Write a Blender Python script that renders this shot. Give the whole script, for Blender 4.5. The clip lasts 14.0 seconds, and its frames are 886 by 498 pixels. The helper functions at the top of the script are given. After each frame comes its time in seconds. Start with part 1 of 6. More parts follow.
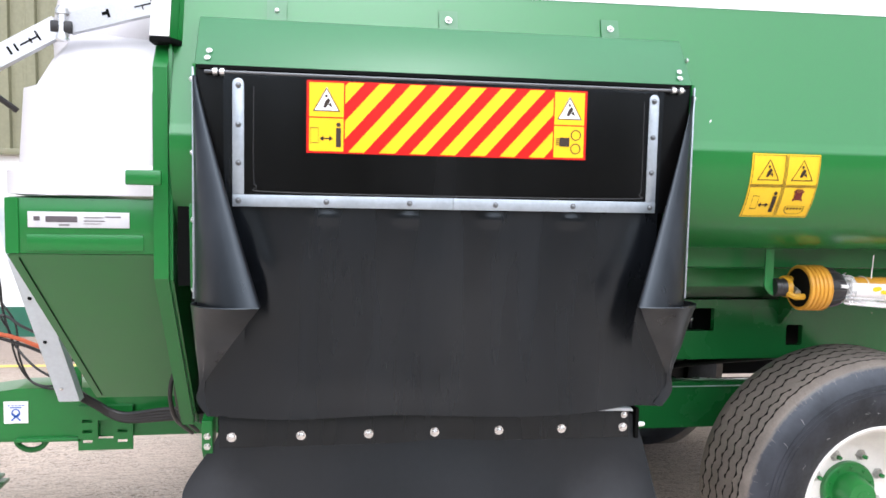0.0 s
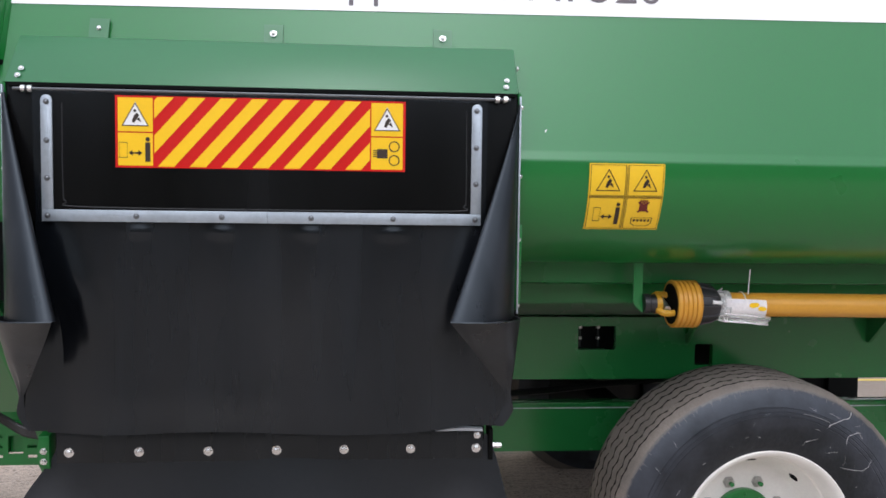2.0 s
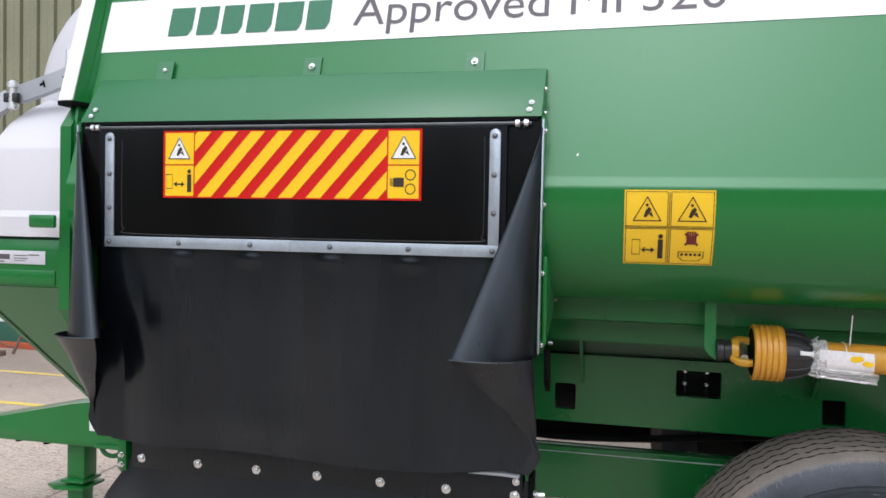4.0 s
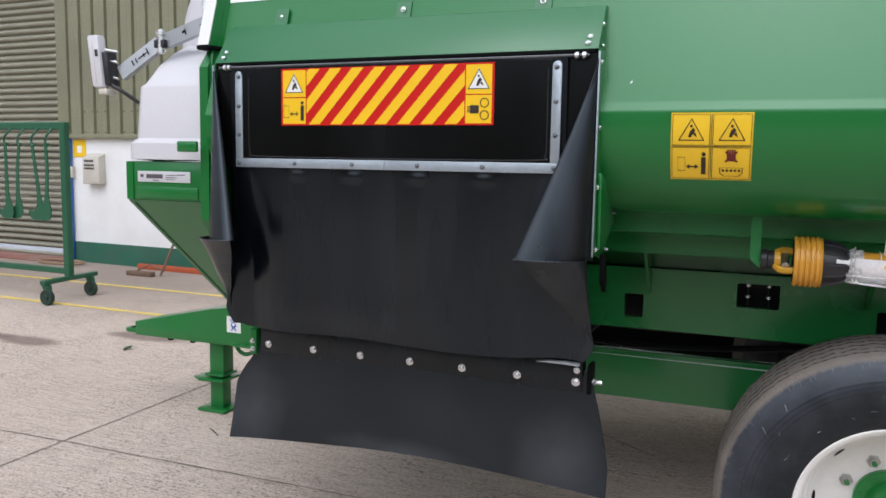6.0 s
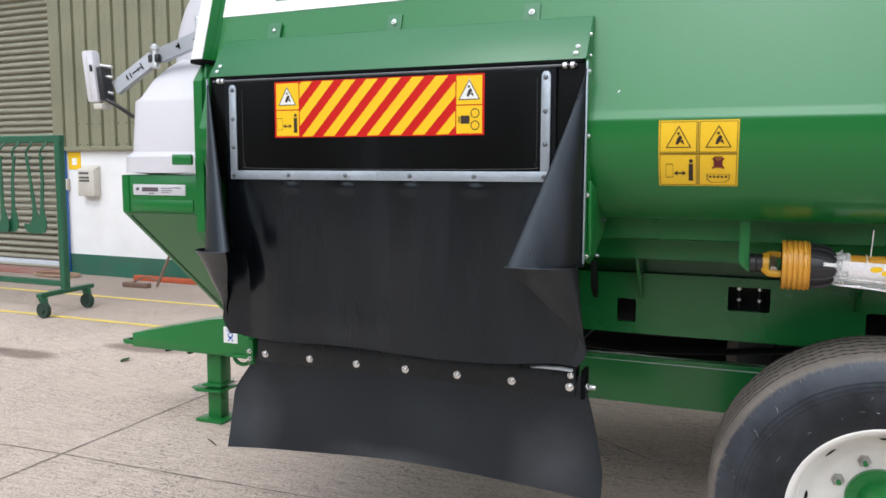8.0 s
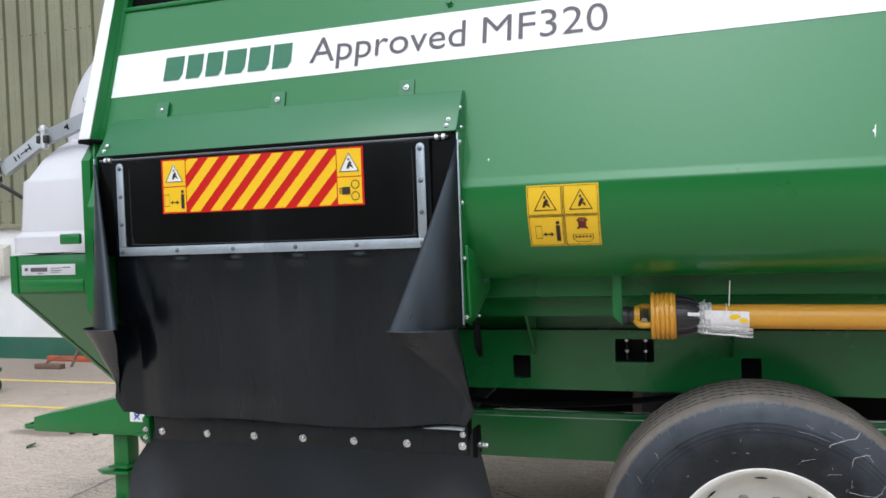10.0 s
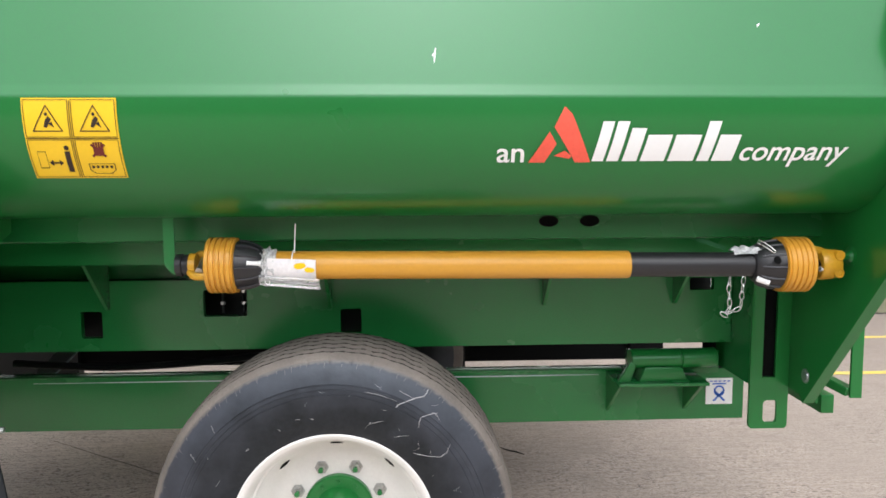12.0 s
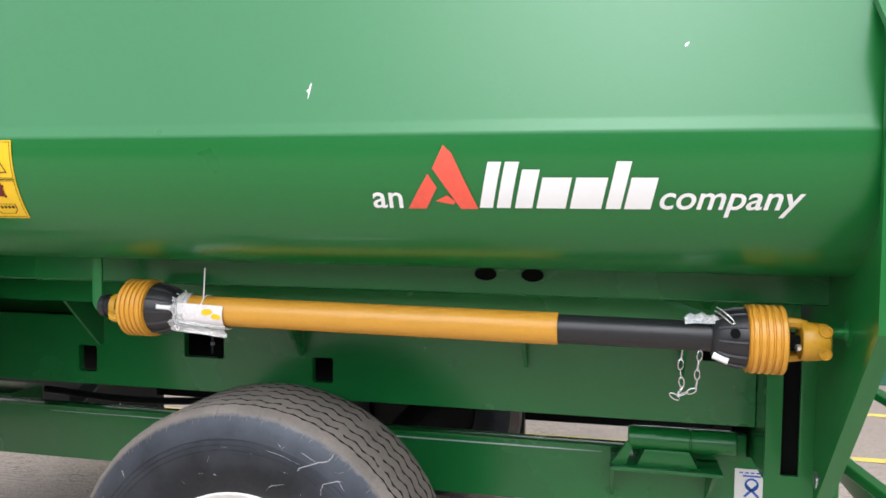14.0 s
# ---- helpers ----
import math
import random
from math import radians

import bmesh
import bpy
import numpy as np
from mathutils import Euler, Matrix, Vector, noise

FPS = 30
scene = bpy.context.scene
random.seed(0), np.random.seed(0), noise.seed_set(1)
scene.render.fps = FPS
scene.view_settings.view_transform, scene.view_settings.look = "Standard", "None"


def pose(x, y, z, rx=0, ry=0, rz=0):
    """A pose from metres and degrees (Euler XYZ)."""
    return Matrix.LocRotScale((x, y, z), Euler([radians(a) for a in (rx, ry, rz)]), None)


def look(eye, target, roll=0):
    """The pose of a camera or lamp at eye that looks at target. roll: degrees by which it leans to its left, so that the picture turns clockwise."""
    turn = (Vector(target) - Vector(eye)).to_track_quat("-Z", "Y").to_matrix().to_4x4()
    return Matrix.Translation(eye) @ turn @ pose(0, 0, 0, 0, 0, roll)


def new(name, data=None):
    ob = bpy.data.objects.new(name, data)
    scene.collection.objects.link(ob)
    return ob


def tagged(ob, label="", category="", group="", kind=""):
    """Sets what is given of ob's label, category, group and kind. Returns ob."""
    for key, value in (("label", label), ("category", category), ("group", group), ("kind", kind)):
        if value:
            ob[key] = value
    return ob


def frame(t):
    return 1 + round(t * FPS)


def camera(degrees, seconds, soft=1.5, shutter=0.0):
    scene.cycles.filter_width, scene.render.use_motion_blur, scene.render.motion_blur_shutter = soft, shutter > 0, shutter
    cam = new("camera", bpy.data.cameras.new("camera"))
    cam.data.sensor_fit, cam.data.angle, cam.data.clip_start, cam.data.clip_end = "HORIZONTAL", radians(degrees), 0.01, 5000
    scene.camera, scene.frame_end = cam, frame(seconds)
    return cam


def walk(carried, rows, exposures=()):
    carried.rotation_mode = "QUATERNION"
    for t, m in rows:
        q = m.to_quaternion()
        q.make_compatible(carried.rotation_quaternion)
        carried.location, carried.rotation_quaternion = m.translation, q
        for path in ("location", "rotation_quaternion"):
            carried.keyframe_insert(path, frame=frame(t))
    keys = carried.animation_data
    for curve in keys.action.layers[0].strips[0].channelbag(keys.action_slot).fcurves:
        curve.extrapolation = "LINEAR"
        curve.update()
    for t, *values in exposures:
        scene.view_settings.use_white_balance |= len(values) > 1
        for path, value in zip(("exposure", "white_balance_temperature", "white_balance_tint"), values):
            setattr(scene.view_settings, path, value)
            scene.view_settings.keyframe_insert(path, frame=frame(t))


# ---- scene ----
cam = camera(59.8, 14.0, soft=1.6)
METRES, EYE, TILT, LEAN, TURN = 4.0, 1.69, 0.0, -0.4, -8.6
ROWS = [
    (0.0, 0.0, 0.0, 0.0, 0.07, -4.62, -0.82),
    (0.5, 0.0276, -0.0023, 0.0021, 2.27, -1.68, 0.86),
    (1.0, 0.0945, -0.009, 0.0024, 3.67, -0.34, 0.06),
    (1.5, 0.1456, -0.0125, 0.0011, 3.92, -0.8, -1.12),
    (2.0, 0.1813, 0.0181, -0.0055, 4.07, -3.01, -0.32),
    (2.5, 0.2164, 0.0599, -0.0033, 7.03, -3.65, -1.0),
    (3.0, 0.2497, 0.0796, -0.0012, 13.89, -1.83, 0.04),
    (3.5, 0.2984, 0.0872, 0.0024, 18.61, -1.34, -0.28),
    (6.0, 0.4161, 0.0084, -0.0129, 30.76, -6.18, -0.66),
    (6.5, 0.4233, 0.011, -0.0158, 31.94, -8.44, -0.5),
    (7.0, 0.4211, 0.0088, -0.0146, 32.44, -8.24, -0.47),
    (9.5, 0.4335, -0.0019, -0.0056, 26.25, -1.58, 1.84),
    (10.0, 0.4744, 0.0051, -0.0061, 25.5, -1.21, 2.38),
    (10.5, 0.5067, 0.0207, -0.0068, 17.3, 0.25, 1.42),
    (11.0, 0.5249, 0.0684, -0.0162, 9.89, -4.94, 0.58),
    (11.5, 0.5475, 0.127, -0.0156, 7.22, -5.7, -0.42),
    (12.0, 0.5809, 0.1568, -0.016, 5.86, -6.17, 0.61),
    (12.5, 0.649, 0.1703, -0.0176, 6.97, -6.22, -0.12),
    (13.0, 0.702, 0.1794, -0.0185, 9.07, -7.67, -0.85),
    (13.5, 0.7377, 0.2248, -0.0251, 11.68, -8.89, -0.47),
    (14.0, 0.7739, 0.2631, -0.0136, 20.94, -3.12, -0.13),
]
# seconds, stops, kelvin, tint
EXPOSURES = [(0.0, 0.72, 6050, 13), (0.5, -0.09, 5950, 12), (1.0, -0.22, 5900, 11), (1.5, -0.3, 5900, 11), (2.0, -0.1, 6000, 14), (2.5, 0.15, 6050, 15), (3.0, 0.2, 6050, 15),
             (3.7, 0.07, 6000, 12), (6.0, -0.15, 6000, 12), (6.5, 0.09, 6100, 12), (7.0, 0.18, 6100, 11), (9.5, -0.2, 5900, 9), (10.0, -0.1, 5900, 8), (10.5, -0.12, 5950, 9),
             (11.0, 0.1, 6150, 11), (11.5, 0.35, 6200, 12), (12.0, 0.43, 6200, 11), (12.5, 0.49, 6150, 11), (13.0, 0.38, 6100, 11), (13.5, 0.47, 6050, 11), (14.0, 0.46, 6050, 11)]
walk(cam, [(t, pose(0, 0, EYE, TILT, LEAN, TURN) @ pose(METRES * x, METRES * y, METRES * z, 90 + pitch, roll, yaw)) for t, x, y, z, yaw, pitch, roll in ROWS], EXPOSURES)

# ---- light: a bright overcast sky ----
world = bpy.data.worlds.new("overcast_sky")
scene.world = world
world.use_nodes = True
wn, wl = world.node_tree.nodes, world.node_tree.links
SUN_EL, SUN_AZ = radians(53), radians(178)
sky = wn.new("ShaderNodeTexSky")
sky.sky_type, sky.sun_disc = "NISHITA", False
sky.sun_elevation, sky.sun_rotation = SUN_EL, SUN_AZ
sky.air_density, sky.dust_density, sky.ozone_density = 1.0, 4.0, 1.0
grey = wn.new("ShaderNodeHueSaturation")
grey.inputs["Saturation"].default_value = 0.3
wl.new(sky.outputs[0], grey.inputs["Color"])
wl.new(grey.outputs[0], wn["Background"].inputs[0])
wn["Background"].inputs[1].default_value = 0.15
sun = new("sun", bpy.data.lights.new("sun", "SUN"))
sun.data.energy, sun.data.angle, sun.data.color = 1.9, radians(112), (1.0, 1.0, 1.0)
sun.matrix_basis = look((2.4, -7.8, 14.6), (1.5, 3, 0))

G = -0.05   # height of the yard


# ---- materials ----
def material(name, color, rough=0.5, metal=0.0, vary=0.12, scale=6.0, fine=90.0, bump=0.0, dirt=None, dirt_amount=0.0, coat=0.0, spec=0.5, stretch=None, sheen=0.2):
    m = bpy.data.materials.new(name)
    m.use_nodes = True
    n, l = m.node_tree.nodes, m.node_tree.links
    p = n["Principled BSDF"]
    p.inputs["Metallic"].default_value = metal
    p.inputs["Coat Weight"].default_value = coat
    p.inputs["Specular IOR Level"].default_value = spec
    co = n.new("ShaderNodeTexCoord")
    big, small = n.new("ShaderNodeTexNoise"), n.new("ShaderNodeTexNoise")
    for tex, s, d in ((big, scale, 5), (small, fine, 3)):
        tex.inputs["Scale"].default_value, tex.inputs["Detail"].default_value = s, d
        l.new(co.outputs["Object"], tex.inputs["Vector"])
    if stretch:
        way = n.new("ShaderNodeMapping")
        way.inputs["Scale"].default_value = stretch
        l.new(co.outputs["Object"], way.inputs["Vector"])
        for tex in (big, small):
            l.new(way.outputs[0], tex.inputs["Vector"])
    total = n.new("ShaderNodeMath")
    total.operation = "ADD"
    l.new(big.outputs["Fac"], total.inputs[0])
    l.new(small.outputs["Fac"], total.inputs[1])
    ramp = n.new("ShaderNodeMapRange")
    ramp.inputs["From Min"].default_value, ramp.inputs["From Max"].default_value = 0.6, 1.4
    ramp.inputs["To Min"].default_value, ramp.inputs["To Max"].default_value = 1 - vary, 1 + vary
    l.new(total.outputs[0], ramp.inputs["Value"])
    tone = n.new("ShaderNodeVectorMath")
    tone.operation = "SCALE"
    tone.inputs[0].default_value = color
    l.new(ramp.outputs[0], tone.inputs["Scale"])
    out = tone.outputs[0]
    if dirt:
        spots = n.new("ShaderNodeTexNoise")
        spots.inputs["Scale"].default_value, spots.inputs["Detail"].default_value = scale * 0.7, 8
        l.new(way.outputs[0] if stretch else co.outputs["Object"], spots.inputs["Vector"])
        amount = n.new("ShaderNodeMapRange")
        amount.inputs["From Min"].default_value, amount.inputs["From Max"].default_value = 0.42, 0.72
        amount.inputs["To Max"].default_value = dirt_amount
        l.new(spots.outputs["Fac"], amount.inputs["Value"])
        mix = n.new("ShaderNodeMix")
        mix.data_type = "RGBA"
        mix.inputs[7].default_value = (*dirt, 1)
        l.new(amount.outputs[0], mix.inputs[0])
        l.new(out, mix.inputs[6])
        out = mix.outputs[2]
    l.new(out, p.inputs["Base Color"])
    gloss = n.new("ShaderNodeMapRange")
    gloss.inputs["To Min"].default_value, gloss.inputs["To Max"].default_value = rough * (1 - sheen), min(1, rough * (1 + sheen))
    l.new(big.outputs["Fac"], gloss.inputs["Value"])
    l.new(gloss.outputs[0], p.inputs["Roughness"])
    if bump:
        b = n.new("ShaderNodeBump")
        b.inputs["Strength"].default_value, b.inputs["Distance"].default_value = 1.0, bump
        l.new(total.outputs[0], b.inputs["Height"])
        l.new(b.outputs[0], p.inputs["Normal"])
    return m


GREEN = material("green_paint", (0.0108, 0.147, 0.0265), 0.3, vary=0.06, scale=1.2, fine=260, bump=0.00005, coat=0.25, spec=0.5)
GREEN.node_tree.nodes["Principled BSDF"].inputs["Specular Tint"].default_value = (0.82, 1.0, 0.95, 1)
# same green, brightened to make up for missing light below the tank
GREEN_LIFTED = material("brightened_green_paint", (0.0135, 0.16, 0.037), 0.26, vary=0.14, scale=2.5, fine=200, bump=0.0001, spec=0.5, sheen=0.35, coat=0.15)
# paler copy of the green: sky reflection on the hood is in its colour
HOOD_GREEN = material("green_paint_with_sky_sheen", (0.026, 0.155, 0.055), 0.33, vary=0.05, scale=2, fine=260, bump=0.0001, spec=0.6)
BLACK_PLASTIC = material("black_sheet", (0.0032, 0.003, 0.003), 0.24, vary=0.3, scale=3, fine=40, spec=0.27, stretch=(1.5, 1.5, 0.25), sheen=0.5)
# the stretched dirt colour also paints vertical sheen streaks on the flap
RUBBER = material("black_rubber", (0.0028, 0.0037, 0.0052), 0.26, vary=0.5, scale=5, fine=26, bump=0.0004, spec=0.48, dirt=(0.0125, 0.0142, 0.017), dirt_amount=0.5, stretch=(1.6, 1.6, 0.22), sheen=0.7)
# lighter copy of the rubber: dust, and sky sheen on folds put into colour
LAPEL_RUBBER = material("rubber_back_dust_and_sheen", (0.0065, 0.007, 0.0085), 0.3, vary=0.3, scale=6, fine=40, bump=0.0003, spec=0.55, dirt=(0.040, 0.043, 0.050), dirt_amount=0.65, stretch=(1.2, 1.2, 0.4), sheen=0.4)
SKIRT_RUBBER = material("dusty_rubber", (0.0065, 0.0072, 0.009), 0.42, vary=0.25, scale=4, fine=50, bump=0.0003, dirt=(0.018, 0.018, 0.020), dirt_amount=0.35)
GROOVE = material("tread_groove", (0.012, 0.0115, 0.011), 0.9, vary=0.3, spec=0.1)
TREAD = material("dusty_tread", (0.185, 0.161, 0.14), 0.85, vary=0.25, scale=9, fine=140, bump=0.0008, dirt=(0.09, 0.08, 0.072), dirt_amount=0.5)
# near black for dark parts, and for shade painted into gaps, holes and undersides
DARK = material("near_black_and_shade", (0.0035, 0.004, 0.004), 0.8, vary=0.3, scale=5, spec=0.1)
# slightly lighter near black: painted shade inside the chassis
GAP_BLACK = material("near_black_gap_shade", (0.006, 0.008, 0.0085), 0.45, vary=0.3, scale=6, spec=0.3)
PALE_STEEL = material("pale_galvanised_sheet", (0.60, 0.66, 0.72), 0.4, metal=0.25, vary=0.08, scale=10, fine=60)
GALV = material("galvanised_steel", (0.37, 0.42, 0.465), 0.45, metal=0.6, vary=0.14, scale=16, fine=70, bump=0.0002)
ZINC = material("bright_zinc", (0.75, 0.76, 0.76), 0.28, metal=0.9, vary=0.1, scale=30)
STAINLESS = material("brushed_steel", (0.5, 0.51, 0.53), 0.3, metal=0.9, vary=0.1, scale=9, fine=160, bump=0.0002)
WHITE_PAINT = material("white_paint", (0.78, 0.78, 0.76), 0.35, vary=0.03, scale=3, dirt=(0.62, 0.6, 0.55), dirt_amount=0.25)
WHITE_PLASTIC = material("white_plastic", (0.62, 0.61, 0.635), 0.36, vary=0.03, scale=2, coat=0.1)
RIM_WHITE = material("rim_paint", (0.79, 0.775, 0.74), 0.4, vary=0.05, scale=6, dirt=(0.5, 0.47, 0.42), dirt_amount=0.35)
VINYL_WHITE = material("white_vinyl", (0.82, 0.82, 0.81), 0.35, vary=0.02)
YELLOW = material("yellow_vinyl", (0.83, 0.53, 0.012), 0.4, vary=0.04, scale=8)
HAZ_YELLOW = material("hazard_yellow", (0.85, 0.53, 0.010), 0.35, vary=0.03, spec=0.3)
RED = material("red_vinyl", (0.54, 0.008, 0.006), 0.38, vary=0.05, spec=0.25)
INK = material("black_ink", (0.025, 0.012, 0.006), 0.5)
INK_GREY = material("dark_grey_ink", (0.09, 0.075, 0.085), 0.5)
LOGO_GREEN = material("logo_green", (0.02, 0.145, 0.07), 0.45)
LOGO_RED = material("logo_red", (0.78, 0.10, 0.06), 0.45)
BLUE_INK = material("blue_ink", (0.02, 0.12, 0.55), 0.5)
PTO_YELLOW = material("ochre_plastic", (0.60, 0.295, 0.03), 0.38, vary=0.06, scale=5, dirt=(0.4, 0.2, 0.03), dirt_amount=0.25)
PTO_BLACK = material("black_plastic", (0.016, 0.016, 0.018), 0.4, vary=0.15)
FLUTE_GREY = material("worn_black_edge", (0.035, 0.035, 0.04), 0.35)
CAST_YELLOW = material("yellow_cast_iron", (0.55, 0.29, 0.015), 0.4, vary=0.15, scale=30, bump=0.0006)
FILM = material("clear_film", (0.7, 0.72, 0.72), 0.12, vary=0.1, scale=30, bump=0.002)
FILM.node_tree.nodes["Principled BSDF"].inputs["Transmission Weight"].default_value = 0.75
CLAD = material("olive_cladding", (0.215, 0.212, 0.135), 0.55, vary=0.12, scale=1.5, fine=30, dirt=(0.13, 0.125, 0.085), dirt_amount=0.4)
SHUTTER = material("olive_shutter", (0.26, 0.25, 0.19), 0.5, vary=0.12, scale=2, dirt=(0.21, 0.20, 0.155), dirt_amount=0.4)
WALL_WHITE = material("white_masonry_paint", (0.80, 0.80, 0.80), 0.8, vary=0.05, scale=3, fine=60, bump=0.001, dirt=(0.62, 0.6, 0.54), dirt_amount=0.2)
WALL_GREEN = material("dark_green_masonry_paint", (0.02, 0.12, 0.075), 0.7, vary=0.2, scale=3, bump=0.001, dirt=(0.09, 0.10, 0.08), dirt_amount=0.4)
BLUE_PIPE = material("blue_paint", (0.012, 0.11, 0.40), 0.45)
RACK_GREEN = material("rack_green_paint", (0.014, 0.095, 0.045), 0.4, vary=0.15, scale=5, bump=0.0003)
BOLT_STEEL = material("dull_bolt_steel", (0.16, 0.17, 0.18), 0.35, metal=0.8)
NUT_STEEL = material("weathered_nut_steel", (0.42, 0.42, 0.40), 0.4, metal=0.7, vary=0.2, scale=40)
LINE_YELLOW = material("worn_yellow_paint", (0.78, 0.58, 0.11), 0.8, vary=0.15, scale=5, fine=80, dirt=(0.5, 0.42, 0.25), dirt_amount=0.5)
JOINT = material("dark_joint", (0.20, 0.165, 0.14), 0.95, vary=0.6, scale=7)
SILL_RED = material("red_oxide_concrete", (0.26, 0.11, 0.085), 0.85, vary=0.25, scale=3, dirt=(0.3, 0.26, 0.22), dirt_amount=0.6)
BEIGE = material("beige_plastic", (0.56, 0.53, 0.46), 0.5)
RUST = material("rusty_steel", (0.16, 0.10, 0.07), 0.8, vary=0.35, scale=14, bump=0.001)
ORANGE_WOOD = material("red_painted_timber", (0.42, 0.085, 0.03), 0.7, vary=0.25, scale=6)
BAG = material("crinkled_clear_bag", (0.82, 0.83, 0.83), 0.16, vary=0.3, scale=60, fine=120, bump=0.004)
BAG.node_tree.nodes["Principled BSDF"].inputs["Transmission Weight"].default_value = 0.35
PAPER = material("paper", (0.74, 0.71, 0.71), 0.6, vary=0.14, scale=22)
CABLE = material("cable_sheath", (0.012, 0.012, 0.013), 0.4, vary=0.2)
PLATE_GREY = material("pale_grey_label", (0.56, 0.56, 0.58), 0.4, vary=0.04)
TAN_HOSE = material("tan_hose", (0.30, 0.20, 0.12), 0.6)
CASTOR = material("worn_castor_rubber", (0.012, 0.035, 0.022), 0.55, vary=0.3, scale=20)
HAIR = material("dusty_rubber_hair", (0.15, 0.145, 0.14), 0.7)
TWIG = material("dark_twig_bark", (0.035, 0.028, 0.022), 0.8, vary=0.3, scale=60)
LEAF = material("green_leaf", (0.035, 0.085, 0.03), 0.5, vary=0.2, scale=40)
SCUFF = material("white_scuff", (0.42, 0.42, 0.42), 0.8, vary=0.3, scale=50)


def concrete():
    m = bpy.data.materials.new("yard_concrete")
    m.use_nodes = True
    n, l = m.node_tree.nodes, m.node_tree.links
    p = n["Principled BSDF"]
    p.inputs["Roughness"].default_value, p.inputs["Specular IOR Level"].default_value = 0.9, 0.16
    co = n.new("ShaderNodeTexCoord")

    def tex(s, d, rough=0.6):
        t = n.new("ShaderNodeTexNoise")
        t.inputs["Scale"].default_value, t.inputs["Detail"].default_value, t.inputs["Roughness"].default_value = s, d, rough
        l.new(co.outputs["Object"], t.inputs["Vector"])
        return t.outputs["Fac"]

    def span(v, a, b, c, d):
        r = n.new("ShaderNodeMapRange")
        for key, x in zip(("From Min", "From Max", "To Min", "To Max"), (a, b, c, d)):
            r.inputs[key].default_value = x
        l.new(v, r.inputs["Value"])
        return r.outputs[0]

    def blend(f, a, b):
        x = n.new("ShaderNodeMix")
        x.data_type = "RGBA"
        for sock, v in ((0, f), (6, a), (7, b)):
            if isinstance(v, tuple):
                x.inputs[sock].default_value = (*v, 1)
            else:
                l.new(v, x.inputs[sock])
        return x.outputs[2]

    broad, patchy, cloud, grain = tex(0.35, 6), tex(2.6, 8, 0.7), tex(11, 6, 0.7), tex(190, 4, 0.75)

    drawn = n.new("ShaderNodeMapping")
    drawn.inputs["Scale"].default_value = (0.55, 1.1, 1)
    l.new(co.outputs["Object"], drawn.inputs["Vector"])

    def chips(s):
        v = n.new("ShaderNodeTexVoronoi")
        v.inputs["Scale"].default_value = s
        l.new(drawn.outputs[0], v.inputs["Vector"])
        pick = n.new("ShaderNodeSeparateColor")
        l.new(v.outputs["Color"], pick.inputs[0])
        return pick.outputs[0]

    def mul(a, b):
        m2 = n.new("ShaderNodeMath")
        m2.operation = "MULTIPLY"
        l.new(a, m2.inputs[0])
        l.new(b, m2.inputs[1])
        return m2.outputs[0]

    way = n.new("ShaderNodeMapping")
    way.inputs["Scale"].default_value = (4.5, 88, 1)
    way.inputs["Rotation"].default_value = (0, 0, 0.02)
    l.new(co.outputs["Object"], way.inputs["Vector"])
    brush = n.new("ShaderNodeTexNoise")
    brush.inputs["Scale"].default_value, brush.inputs["Detail"].default_value = 1.0, 2
    l.new(way.outputs[0], brush.inputs["Vector"])
    coarse, small, tiny = chips(80), chips(135), chips(260)
    worn = span(tex(1.3, 5, 0.7), 0.38, 0.62, 0.25, 1)
    c = blend(span(broad, 0.3, 0.7, 0, 1), (0.58, 0.468, 0.385), (0.67, 0.555, 0.47))
    c = blend(span(patchy, 0.46, 0.78, 0, 0.5), c, (0.40, 0.315, 0.26))
    c = blend(span(cloud, 0.5, 0.8, 0, 0.4), c, (0.64, 0.55, 0.48))
    c = blend(span(brush.outputs["Fac"], 0.52, 0.64, 0, 0.55), c, (0.33, 0.265, 0.22))
    c = blend(span(brush.outputs["Fac"], 0.48, 0.36, 0, 0.45), c, (0.74, 0.64, 0.56))
    c = blend(span(tiny, 0.6, 1.0, 0, 0.65), c, (0.30, 0.245, 0.20))
    c = blend(span(tiny, 0.35, 0.0, 0, 0.65), c, (0.78, 0.68, 0.60))
    c = blend(mul(span(small, 0.84, 0.93, 0, 0.8), worn), c, (0.19, 0.155, 0.13))
    c = blend(mul(span(small, 0.14, 0.03, 0, 0.7), worn), c, (0.78, 0.70, 0.63))
    c = blend(mul(span(coarse, 0.955, 0.97, 0, 0.7), worn), c, (0.14, 0.115, 0.095))
    c = blend(span(grain, 0.5, 0.7, 0, 0.35), c, (0.30, 0.245, 0.205))
    # damp oil stains with soft edges
    for x, y, sx, sy in ((-4.53, 4.81, 0.44, 0.17), (-5.10, 4.82, 0.40, 0.14), (-3.66, 5.41, 0.50, 0.16)):
        where = n.new("ShaderNodeVectorMath")
        where.operation = "SUBTRACT"
        where.inputs[1].default_value = (x, y, G)
        l.new(co.outputs["Object"], where.inputs[0])
        grow = n.new("ShaderNodeVectorMath")
        grow.operation = "MULTIPLY"
        grow.inputs[1].default_value = (1 / sx, 1 / sy, 0)
        l.new(where.outputs[0], grow.inputs[0])
        far = n.new("ShaderNodeVectorMath")
        far.operation = "LENGTH"
        l.new(grow.outputs[0], far.inputs[0])
        rag = n.new("ShaderNodeMath")
        rag.operation = "ADD"
        l.new(far.outputs["Value"], rag.inputs[0])
        l.new(patchy, rag.inputs[1])
        c = blend(span(rag.outputs[0], 1.1, 1.55, 0.72, 0.0), c, (0.17, 0.125, 0.105))
